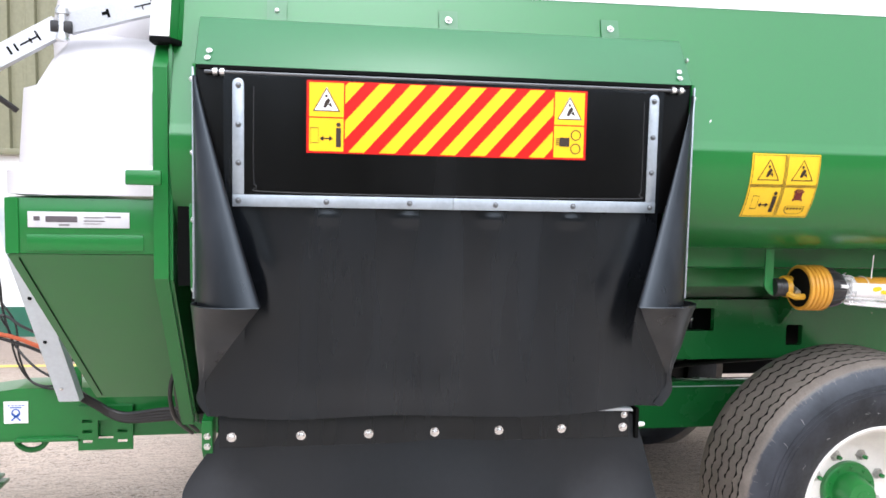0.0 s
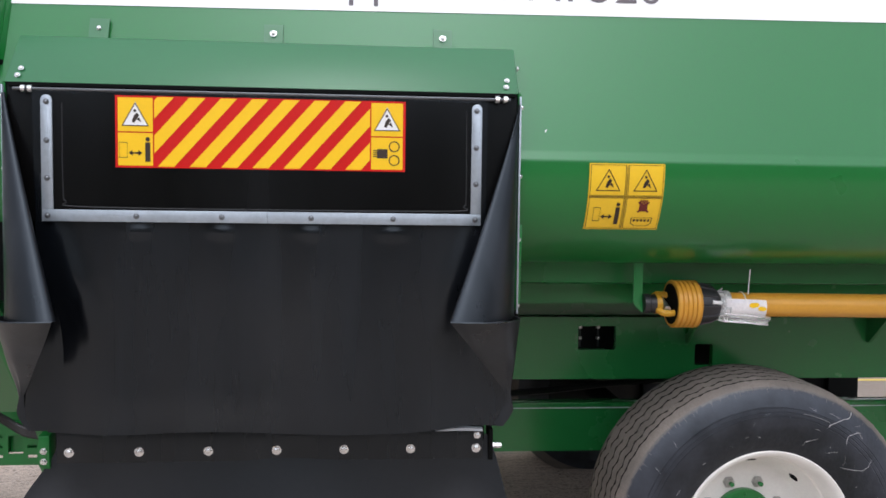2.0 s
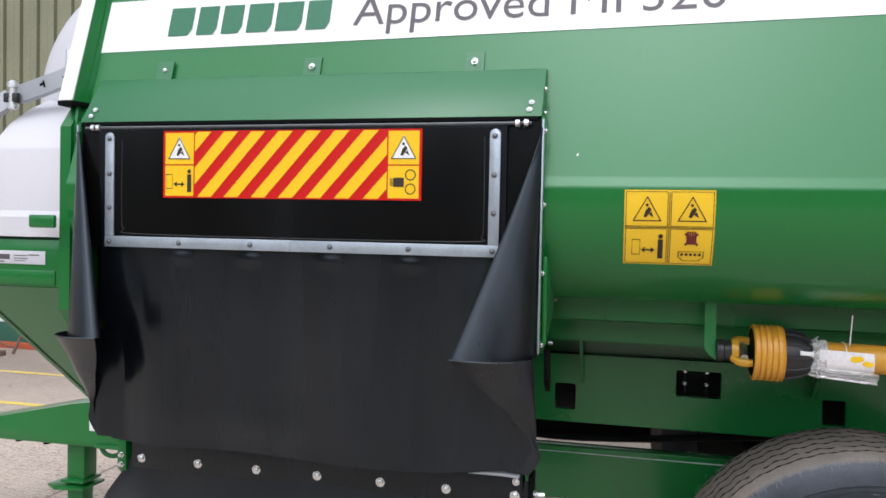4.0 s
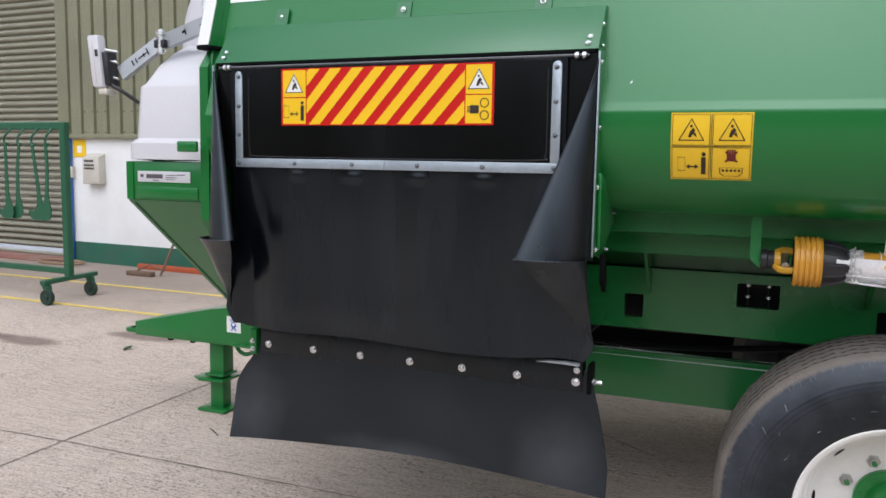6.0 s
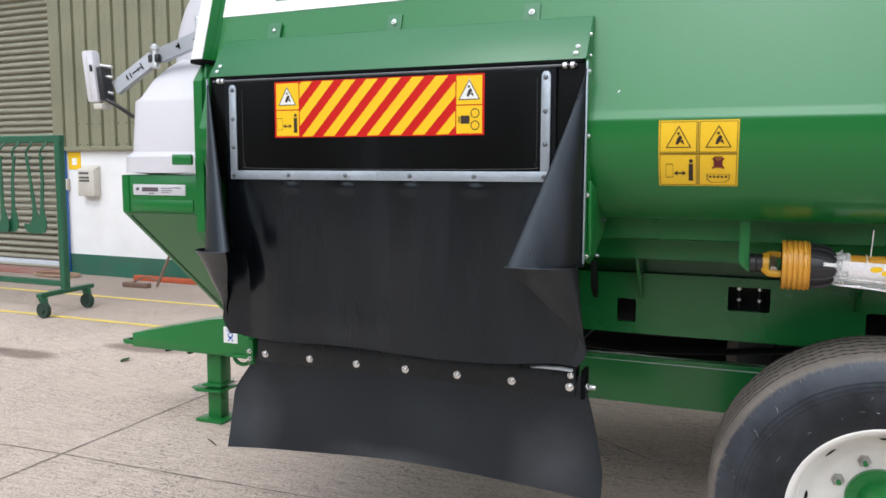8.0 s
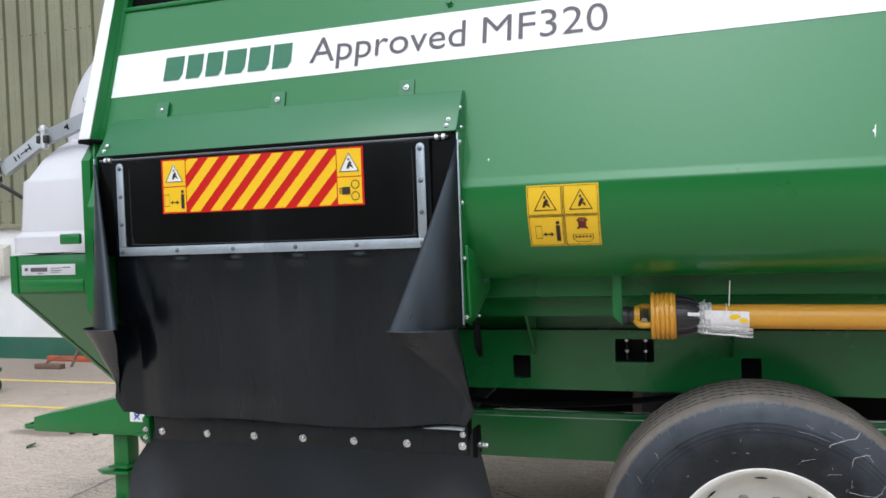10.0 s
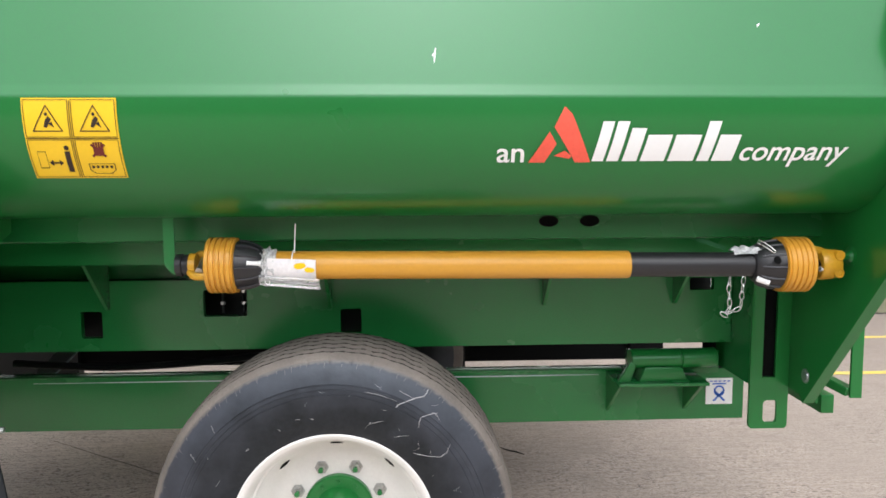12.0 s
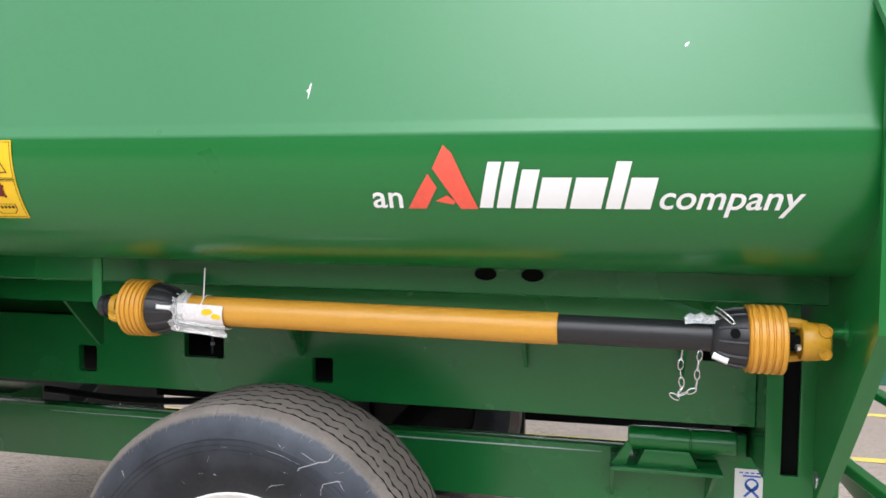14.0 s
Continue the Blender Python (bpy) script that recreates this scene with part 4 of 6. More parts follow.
for x in (FX0 + 0.06, FX0 + 0.08, FX1 - 0.07, FX1 - 0.045):
    part("hinge_collar", lathe([(-0.006, 0.011), (0.006, 0.011)], (x, 2.335, 2.008), "x", 10), ZINC, wagon)


def flap_y(z):
    return 2.340 + (2.0 - z) * 0.030


# main rubber sheet, gently rippled
def main_y(x, z):
    low = max(0, (1.6 - z) / 0.64)
    edge = max(0, min(x + 0.30, 1.05 - x))
    y = flap_y(z) + 0.012 * low * math.sin(x * 7.5 + 0.6) * math.sin(low * 2.2) + 0.006 * low * noise.noise((x * 3, z * 2, 3)) + 0.0022 * min(1, 3 * low) * noise.noise((x * 13, z * 1.6, 8)) + 0.0007 * noise.noise((x * 38, z * 5, 4))
    if z < 1.62:
        for bx in (0.0, 0.248, 0.514, 0.762):
            y -= 0.005 * math.exp(-((x - bx) / 0.035) ** 2 - ((z - 1.592) / 0.016) ** 2)
        back = min(1, max(0, (1.47 - z) / 0.27))
        y += 0.055 * back * back * (3 - 2 * back) * math.exp(-(edge / 0.15) ** 2)
    # pull creases that run down from the clamped corners
    for cx, way in ((1.0, -1), (-0.24, 1)):
        t = (1.63 - z) / 0.32
        if 0 < t < 1.3:
            y -= 0.013 * math.sin(math.pi * min(1, t / 1.3)) * math.exp(-((x - cx - way * 0.085 * t) / 0.028) ** 2)
    return y


rows = []
for z in np.linspace(2.005, 0.962, 110):
    row = []
    for x in np.linspace(-0.30, 1.05, 110):
        y = main_y(x, z)
        zz = z + (0.006 * math.sin(x * 6) + 0.006 * ((x - 0.37) / 0.7) ** 2 if z < 0.97 else 0)
        row.append((x, y, zz))
    rows.append(row)
flap = part("rubber_flap", thicken(grid(rows), 0.006), RUBBER, wagon, "hanging black rubber flap with curled sides", angle=60)

# the shiny upper sheet with rounded lower corners, held by galvanised strips
part("upper_sheet", prism(rect(-0.255, 1.635, 1.02, 1.998), "y", 2.334, 2.3375), BLACK_PLASTIC, flap, "glossy black plastic sheet")
bm = bmesh.new()
ring = curve_pts([(0.985, 2.3335, 1.97), (0.987, 2.3335, 1.72), (0.98, 2.3335, 1.678), (0.94, 2.3335, 1.664), (0.4, 2.3335, 1.661), (-0.16, 2.3335, 1.664), (-0.205, 2.3335, 1.68), (-0.214, 2.3335, 1.72), (-0.214, 2.3335, 1.97)], 6)
add_tube(bm, ring, 0.0016, 5)
part("sheet_edge", bm, PTO_BLACK, flap)


def strip_plate(x0, x1, z0, z1, r_end="none"):
    ol = rect(x0, z0, x1, z1)
    if r_end == "top":
        c, r = (x0 + x1) / 2, (x1 - x0) / 2
        ol = [(x0, z0), (x1, z0)] + [(c + r * math.cos(a), z1 - r + r * math.sin(a)) for a in (math.pi * k / 8 for k in range(9))]
    return prism(ol, "y", 2.3285, 2.3335, 0.001)


part("clamp_strip", strip_plate(-0.274, -0.241, 1.6555, 1.992, "top"), GALV, flap, "galvanised clamping strip")
part("clamp_strip", strip_plate(1.001, 1.033, 1.6555, 1.992, "top"), GALV, flap, "galvanised clamping strip")
part("clamp_strip", strip_plate(-0.274, 0.3815, 1.620, 1.655), GALV, flap, "galvanised clamping strip")
part("clamp_strip", strip_plate(0.3825, 1.033, 1.620, 1.655), GALV, flap, "galvanised clamping strip")
for x in (-0.257, -0.002, 0.248, 0.514, 0.762, 1.015):
    bolt(flap, x, 2.3285, 1.637, 0.0065, 0.007, BOLT_STEEL)
for z in (1.747, 1.858, 1.971):
    for x in (-0.257, 1.016):
        bolt(flap, x, 2.3285, z, 0.0065, 0.007, BOLT_STEEL)

# hazard board: red and yellow diagonals between two symbol fields
HX0, HX1, HZ0, HZ1 = -0.062, 0.798, 1.782, 1.995


def haz(off):
    return lambda x, z: Vector((x, 2.3335 - off, z))


bm = bmesh.new()
flat_shape(bm, rect(HX0, HZ0, HX1, HZ1), haz(0.001))
board = part("hazard_label", bm, RED, flap, "red and yellow striped hazard label with warning symbols", smooth=False)
SX0, SX1, SZ0, SZ1, PER = 0.051, 0.690, HZ0 + 0.004, HZ1 - 0.003, 0.0925
run = 0.185
for i in range(-2, 8):
    a = SX0 - 0.083 + PER * i
    quad = [(a, SZ0), (a + PER * 0.52, SZ0), (a + PER * 0.52 + run, SZ1), (a + run, SZ1)]

    def clip(poly, inside, cross):
        out = []
        for p, q in zip(poly, poly[1:] + poly[:1]):
            if inside(p):
                out.append(p)
            if inside(p) != inside(q):
                out.append(cross(p, q))
        return out

    def cut(v):
        return lambda p, q: (v, p[1] + (q[1] - p[1]) * (v - p[0]) / (q[0] - p[0]))

    quad = clip(quad, lambda p: p[0] >= SX0, cut(SX0))
    quad = clip(quad, lambda p: p[0] <= SX1, cut(SX1)) if quad else quad
    if len(quad) > 2:
        bm = bmesh.new()
        flat_shape(bm, quad, haz(0.002))
        part("yellow_stripe", bm, HAZ_YELLOW, board, smooth=False)
for x0, x1 in ((HX0 + 0.008, 0.047), (0.694, HX1 - 0.008)):
    bm = bmesh.new()
    flat_shape(bm, rect(x0, HZ0 + 0.006, x1, 1.885), haz(0.002))
    flat_shape(bm, rect(x0, 1.889, x1, HZ1 - 0.006), haz(0.002))
    part("symbol_field", bm, HAZ_YELLOW, board, smooth=False)
    bm = bmesh.new()
    xm = (x0 + x1) / 2
    flat_shape(bm, [(xm - 0.039, 1.905), (xm + 0.039, 1.905), (xm, 1.977)], haz(0.0028))
    part("white_triangle", bm, VINYL_WHITE, board, smooth=False)
    bm = bmesh.new()
    hazard_triangle(bm, xm, 1.937, 0.04, haz(0.0035))
    if x0 < 0.5:
        keep_away(bm, xm, 1.836, haz(0.003), 1.05)
    else:
        flat_shape(bm, rect(xm - 0.03, 1.822, xm + 0.002, 1.85), haz(0.003))
        for k in range(4):
            flat_shape(bm, rect(xm - 0.042, 1.826 + 0.006 * k, xm - 0.028, 1.829 + 0.006 * k), haz(0.003))
        for zc in (1.858, 1.816):
            outline_frame(bm, disc(xm + 0.022, zc, 0.017, 12), 0.0035, haz(0.003))
    part("symbol", bm, INK, board, smooth=False)


# side sheets: rubber fixed along the chute's edges and folded forward like lapels
def side_sheets(rod_x, s):
    """s = 1: the wing folds towards smaller x; s = -1: mirrored."""
    prof = [(0.0, 0.0), (-0.010, -0.045), (-0.030, -0.095), (-0.062, -0.140), (-0.105, -0.172), (-0.150, -0.192), (-0.188, -0.202), (-0.212, -0.200), (-0.222, -0.190), (-0.216, -0.178), (-0.19, -0.165), (-0.14, -0.12), (-0.08, -0.06), (-0.05, -0.02)]
    pts3 = curve_pts([(a, b, 0) for a, b in prof], 4)
    rows = []
    for k in np.linspace(0, 1, 30):
        z = 1.995 - 0.665 * k
        f = max(k, 0.02) ** 1.12
        base = 2.34 + 0.032 * k
        rows.append([(rod_x + s * f * p.x * (0.89 if s < 0 else 1.0), base + f * p.y, z + 0.012 * f * math.sin(i / len(pts3) * math.pi)) for i, p in enumerate(pts3)])
    part("side_lapel", thicken(grid(rows), 0.005), LAPEL_RUBBER, flap, "black rubber side sheet folded forward", angle=60)
    # free lower side of the flap: folded over, the fold running out above the bottom corner
    rows = []
    for k in np.linspace(0, 1, 40):
        z = 1.342 - 0.374 * k
        u = max(0.0, 1 - (1.342 - z) / 0.268)
        low = max(0.0, (1.074 - z) / 0.106)
        w, d = 0.016 + (0.206 if s > 0 else 0.184) * u ** 1.05, 0.016 + 0.182 * u ** 1.7
        sink = min(1, max(0, (1.22 - z) / 0.17))
        y0 = flap_y(z) + 0.045 * sink * sink * (3 - 2 * sink)
        root = main_y(rod_x - s * 0.14, z) - y0 - 0.001
        out = 0.010 * math.sin(math.pi * min(1, low * 1.1)) - 0.026 * low ** 2.5
        w *= 1 - 0.98 * min(1, low * 2.5)
        d = d * (1 - min(1, low * 2)) + 0.004 * min(1, low * 2)
        path = [(-0.14, root), (-0.09, root * 0.75), (-0.04, root * 0.3 - 0.003), (-0.010 + out * 0.6, -0.22 * d), (-0.002 + out, -0.55 * d), (-0.012 - 0.12 * w + out, -0.86 * d), (-0.45 * w + out, -1.02 * d), (-0.78 * w + out, -1.04 * d), (-w + out, -0.99 * d)]
        rows.append(curve_pts([(rod_x + s * px, y0 + py, z) for px, py in path], 4))
    bm = grid(rows)
    bm.faces.ensure_lookup_table()
    across = len(rows[0]) - 1
    for i, f in enumerate(bm.faces):
        f.material_index = 0 if i % across < 13 else 1
    part("curled_edge", thicken(bm, 0.004), [RUBBER, LAPEL_RUBBER], flap, "curled lower edge of the rubber flap", angle=60)


side_sheets(FX1, 1)
side_sheets(FX0, -1)

# cheek plates with a light edge strip and bolts
for x, s in ((FX0, -1), (FX1, 1)):
    part("cheek_plate", prism([(2.345, 2.03), (2.352, 1.36), (2.46, 1.33), (2.74, 1.44), (2.74, 1.62), (2.50, 2.03)], "x", x - 0.003 * s, x + 0.006 * s), GREEN, wagon, "green chute side plate")
    part("edge_strip", box(min(x, x + 0.006 * s), max(x, x + 0.006 * s), 2.336, 2.346, 1.345, 2.02, 0.0015), GALV, wagon, "galvanised edge strip")
    for z in (1.987, 1.775, 1.577, 1.368):
        bolt(wagon, x + 0.006 * s, 2.350 + (1.99 - z) * 0.03, z, 0.0075, 0.009, ZINC, (s, -0.35, 0))
    gus = part("gusset", prism([(2.365, 1.625), (2.59, 1.555), (2.628, 1.49), (2.60, 1.435), (2.385, 1.365)], "x", min(x + 0.008 * s, x + 0.02 * s), max(x + 0.008 * s, x + 0.02 * s), 0.002), GREEN, wagon)
    bolt(gus, x + 0.02 * s, 2.61, 1.481, 0.0065, 0.010, BOLT_STEEL, (s, 0, 0), hexa=True)
    bolt(gus, x + 0.02 * s, 2.47, 1.36, 0.006, 0.012, BOLT_STEEL, (s, 0, 0), hexa=True)
    part("latch_strap", prism([(2.44, 1.345), (2.475, 1.34), (2.51, 1.24), (2.50, 1.205), (2.445, 1.25)], "x", min(x + 0.010 * s, x + 0.026 * s), max(x + 0.010 * s, x + 0.026 * s), 0.002), DARK, wagon)

# lower skirt on a row of bright bolts
part("skirt_strip", box(FX0 + 0.035, FX1 - 0.065, 2.588, 2.595, 0.805, 0.918, 0.002), RUBBER, wagon, "black strip holding the skirt")
part("chute_lip", prism([(0.915, 0.914), (0.97, 0.922), (1.03, 0.924), (1.078, 0.920), (1.080, 0.912), (1.03, 0.914), (0.97, 0.9145)], "y", 2.545, 2.57), PALE_STEEL, wagon, "thin pale sliver below the flap")
# added dark plates that paint the shade in the gaps beside the chute
part("chute_end_plate", box(-0.449, -0.388, 2.44, 2.45, 1.37, 1.63), DARK, wagon)
part("chute_end_plate", box(-0.46, -0.36, 2.87, 2.88, 0.84, 1.50), DARK, wagon)
# added box that blocks light from the far side under the tank
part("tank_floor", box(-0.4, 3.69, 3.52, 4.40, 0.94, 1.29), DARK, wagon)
rows = []
for k in np.linspace(0, 1, 22):
    row = []
    e = min(1, k * 1.9)
    x0 = -0.345 - 0.122 * e * e * (3 - 2 * e)
    x1 = 1.105 + 0.095 * min(1, k * 1.3) ** 0.8
    for i in range(50):
        u = i / 49
        x = x0 + (x1 - x0) * u
        bow = 1 - (2 * u - 1) ** 2
        z = 0.885 - k * (0.468 - 0.02 * u - 0.03 * bow + 0.012 * math.sin(u * 9))
        y = 2.606 - 0.05 * k + 0.02 * k * math.sin(u * 8 + 0.5) - 0.05 * k * (1 - bow) ** 2 + 0.03 * math.sin(k * 3) * (0.5 - bow * 0.5)
        row.append((x, y, z))
    rows.append(row)
skirt = part("rubber_skirt", thicken(grid(rows), 0.006), SKIRT_RUBBER, wagon, "flared dusty black rubber skirt below the chute", angle=60)
for i in range(7):
    bolt(wagon, -0.3075 + 0.2282 * i, 2.588, 0.841, 0.0118, 0.009, ZINC)
for x in (FX1 - 0.085,):
    bolt(wagon, x, 2.588, 0.886, 0.009, 0.008, ZINC)
part("skirt_lug", box(FX1 - 0.045, FX1 - 0.03, 2.58, 2.66, 0.80, 0.91, 0.003), DARK, wagon)
bolt(wagon, FX1 - 0.03, 2.62, 0.84, 0.010, 0.035, ZINC, (1, 0, 0), hexa=True)
part("skirt_lug", prism([(2.58, 0.90), (2.66, 0.92), (2.68, 0.78), (2.62, 0.75), (2.58, 0.80)], "x", FX0 - 0.02, FX0 + 0.015, 0.003), GREEN, wagon)
for z in (0.85, 0.815):
    bolt(wagon, FX0 - 0.002, 2.578, z, 0.009, 0.011, ZINC, hexa=True)

# ---- rails and chassis below the tank ----
rail = part("side_rail", prism([(2.80, 1.50), (2.80, 1.402), (2.81, 1.395), (3.0, 1.395), (3.0, 1.41), (2.815, 1.41), (2.815, 1.50)], "x", 0.3, 3.79), GREEN_LIFTED, wagon, "green folded rail below the tank")
# holes not cut: dark discs on the rail paint their shade
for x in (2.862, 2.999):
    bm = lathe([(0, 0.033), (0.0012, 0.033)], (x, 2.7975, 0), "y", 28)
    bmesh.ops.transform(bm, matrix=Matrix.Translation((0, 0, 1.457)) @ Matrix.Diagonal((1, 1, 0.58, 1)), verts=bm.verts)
    part("rail_hole", bm, DARK, rail, "flat dark disc painted as a shaded hole in the rail")
part("inner_rail", box(0.6, 3.765, 2.985, 3.0, 1.30, 1.395), GREEN_LIFTED, wagon)
# near-black sheet: the shade above the chassis is in its colour
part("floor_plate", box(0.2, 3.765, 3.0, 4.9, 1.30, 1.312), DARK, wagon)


def holed_plate(x0, x1, z0, z1, y0, y1, holes):
    """A plate with rectangular openings, made of the strips between them."""
    bm = bmesh.new()
    xs = sorted({x0, x1, *[h[0] for h in holes], *[h[1] for h in holes]})
    zs = sorted({z0, z1, *[h[2] for h in holes], *[h[3] for h in holes]})
    full = {}
    for i in range(len(xs) - 1):
        for j in range(len(zs) - 1):
            cx, cz = (xs[i] + xs[i + 1]) / 2, (zs[j] + zs[j + 1]) / 2
            full[i, j] = not any(h[0] < cx < h[1] and h[2] < cz < h[3] for h in holes)
    cache = {}

    def v(i, j, y):
        if (i, j, y) not in cache:
            cache[i, j, y] = bm.verts.new((xs[i], y, zs[j]))
        return cache[i, j, y]

    for (i, j), f in full.items():
        if not f:
            continue
        bm.faces.new((v(i, j, y0), v(i + 1, j, y0), v(i + 1, j + 1, y0), v(i, j + 1, y0)))
        bm.faces.new((v(i, j, y1), v(i, j + 1, y1), v(i + 1, j + 1, y1), v(i + 1, j, y1)))
        for di, dj, a, b in ((-1, 0, (0, 0), (0, 1)), (1, 0, (1, 1), (1, 0)), (0, -1, (1, 0), (0, 0)), (0, 1, (0, 1), (1, 1))):
            if not full.get((i + di, j + dj)):
                bm.faces.new((v(i + a[0], j + a[1], y0), v(i + b[0], j + b[1], y0), v(i + b[0], j + b[1], y1), v(i + a[0], j + a[1], y1)))
    return bm


HOLES = [(1.125, 1.208, 0.975, 1.081), (1.597, 1.766, 1.056, 1.161), (2.129, 2.211, 0.985, 1.081), (3.525, 3.625, 1.14, 1.19)]
bm = holed_plate(0.3, 3.70, 0.925, 1.20, 3.28, 3.312, HOLES)
corners = [e for e in bm.edges if abs(e.verts[0].co.y - e.verts[1].co.y) > 0.005 and 0.93 < e.verts[0].co.z < 1.199 and any(abs(e.verts[0].co.x - h[k]) < 1e-4 and (abs(e.verts[0].co.z - h[2]) < 1e-4 or abs(e.verts[0].co.z - h[3]) < 1e-4) for h in HOLES for k in (0, 1))]
bmesh.ops.bevel(bm, geom=corners, offset=0.009, segments=3, affect="EDGES", profile=0.5)
chassis = part("chassis_plate", bm, GREEN_LIFTED, wagon, "green chassis plate with square openings", smooth=False)
part("chassis_lip", box(0.3, 3.70, 3.312, 3.42, 0.925, 0.935), GREEN_LIFTED, wagon)
part("upper_lip", box(0.3, 3.70, 3.312, 3.5, 1.19, 1.20), GREEN_LIFTED, wagon)
# near-black wall: shade inside the square openings is in its colour
part("inner_wall", box(0.3, 3.70, 3.50, 3.51, 0.93, 1.30), GAP_BLACK, wagon)
part("upper_web", box(0.3, 3.76, 3.33, 3.34, 1.201, 1.30), GREEN_LIFTED, wagon)
for x in (1.64, 1.725):
    part("stud", tube([(x, 3.42, 1.045), (x, 3.42, 1.15)], 0.005, 6), BOLT_STEEL, wagon)
    for z in (1.085, 1.135):
        part("nut", lathe([(-0.006, 0.010), (0.006, 0.010)], (x, 3.42, z), "z", 6), ZINC, wagon)
for x in (1.235, 2.09, 2.935, 3.461):
    part("web_plate", prism([(2.99, 1.395), (2.99, 1.36), (3.26, 1.09), (3.28, 1.09), (3.28, 1.395)], "x", x - 0.006, x + 0.006), GREEN_LIFTED, wagon, "triangular web plate")
part("lower_beam", prism([(3.43, 0.775), (3.43, 0.555), (3.56, 0.555), (3.56, 0.57), (3.44, 0.57), (3.44, 0.765), (3.52, 0.765), (3.52, 0.775)], "x", 0.2, 3.83), GREEN_LIFTED, wagon, "green lower chassis beam")
part("beam_cap", box(0.2, 3.30, 3.424, 3.47, 0.7755, 0.782, 0.002), GREEN, wagon)
# far beam coloured near black, as the shade under the tank
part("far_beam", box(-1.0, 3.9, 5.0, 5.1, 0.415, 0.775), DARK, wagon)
# made-up dark boxes that close the view through the gap
part("cross_member", box(-0.9, 0.39, 4.96, 5.04, 0.30, 0.92), GAP_BLACK, wagon)
part("cross_member", box(1.60, 2.75, 4.96, 5.04, 0.30, 0.92), GAP_BLACK, wagon)
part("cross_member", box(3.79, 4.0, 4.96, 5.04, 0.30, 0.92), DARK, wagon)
part("brace", prism([(0.67, 0.66), (0.76, 0.66), (0.95, 0.85), (0.86, 0.85)], "y", 3.70, 3.71), BOLT_STEEL, wagon, "dark steel brace behind the beam")
part("brace_edge", tube([(0.762, 3.698, 0.66), (0.952, 3.698, 0.85)], 0.004, 6), GALV, wagon)
part("rail_stay", prism([(3.335, 1.412), (3.335, 1.398), (3.475, 1.350), (3.482, 1.362)], "y", 2.835, 2.841), HOOD_GREEN, wagon, "pale green flat stay below the rail")
part("pipe_clip", tube([(1.07, 3.62, 0.715), (1.068, 3.62, 0.775)], 0.003, 6), ZINC, wagon)
part("worn_edge", tube([(0.86, 3.4285, 0.757), (1.1, 3.4285, 0.757), (1.5, 3.428, 0.757), (1.75, 3.428, 0.757), (3.0, 3.428, 0.757), (3.2, 3.4285, 0.757)], [0.0008, 0.0016, 0.0022, 0.003, 0.003, 0.0008], 6), PALE_STEEL, wagon, "thin pale line along the beam")
part("bracket_back", box(3.31, 3.69, 3.36, 3.42, 0.776, 0.87, 0.003), GREEN_LIFTED, wagon)
part("bracket_post", prism([(3.235, 0.774), (3.285, 0.774), (3.305, 0.84), (3.285, 0.855)], "y", 3.25, 3.27, 0.002), GREEN, wagon)
part("brake_pipe", tube(curve_pts([(0.7, 3.60, 0.80), (1.1, 3.62, 0.772), (1.5, 3.62, 0.79), (1.9, 3.62, 0.83), (2.3, 3.60, 0.86)], 6), 0.016, 8), CABLE, wagon)
part("brake_pipe", tube(curve_pts([(0.7, 3.66, 0.87), (1.3, 3.66, 0.86), (1.9, 3.66, 0.88), (2.6, 3.66, 0.87)], 6), 0.02, 8), CABLE, wagon)

# hitch post with slots, step bracket and roller at the rear
bm = holed_plate(3.697, 3.848, 0.630, 1.33, 3.085, 3.097, [(3.744, 3.795, 0.832, 1.28), (3.752, 3.806, 0.654, 0.741)])
corners = [e for e in bm.edges if abs(e.verts[0].co.y - e.verts[1].co.y) > 0.01 and (e.verts[0].co.z < 0.64 and (e.verts[0].co.x < 3.705 or e.verts[0].co.x > 3.84) or 0.65 < e.verts[0].co.z < 0.76 and 3.74 < e.verts[0].co.x < 3.82 and abs(e.verts[0].co.x - 3.795) > 0.01)]
bmesh.ops.bevel(bm, geom=corners, offset=0.016, segments=4, affect="EDGES", profile=0.5)
post = part("slotted_post", bm, GREEN, wagon, "green slotted upright plate", smooth=False)
part("post_wall", box(3.703, 3.715, 3.097, 3.43, 0.80, 1.33), GREEN_LIFTED, wagon)
# dark sheet behind the slot, coloured as the shade inside it
part("post_back", box(3.73, 3.81, 3.112, 3.12, 0.80, 1.33), DARK, wagon)
part("post_side", box(3.849, 3.857, 2.888, 3.12, 0.79, 1.33), GREEN, wagon)
bolt(wagon, 3.789, 2.855, 0.90, 0.020, 0.006, STAINLESS, (-1, 0, 0))
shelf = part("step_bracket", box(3.232, 3.598, 3.22, 3.43, 0.760, 0.774, 0.003), GREEN_LIFTED, wagon, "small green shelf bracket")
for x in (3.240, 3.572):
    part("shelf_gusset", prism([(3.23, 0.760), (3.43, 0.760), (3.43, 0.60)], "x", x - 0.006, x + 0.006), GREEN, shelf)
part("bracket_end", box(3.655, 3.80, 3.44, 3.46, 0.70, 0.925, 0.003), DARK, wagon)
part("roller_seat", prism([(3.320, 0.774), (3.522, 0.774), (3.492, 0.832), (3.345, 0.832)], "y", 3.25, 3.34, 0.004), GREEN, shelf)
roller = part("roller", lathe([(0, 0.036), (0.004, 0.04), (0.20, 0.04), (0.203, 0.036), (0.207, 0.036), (0.21, 0.040), (0.35, 0.040), (0.354, 0.034)], (3.290, 3.29, 0.860), "x", 20), GREEN, shelf, "horizontal green cylinder")
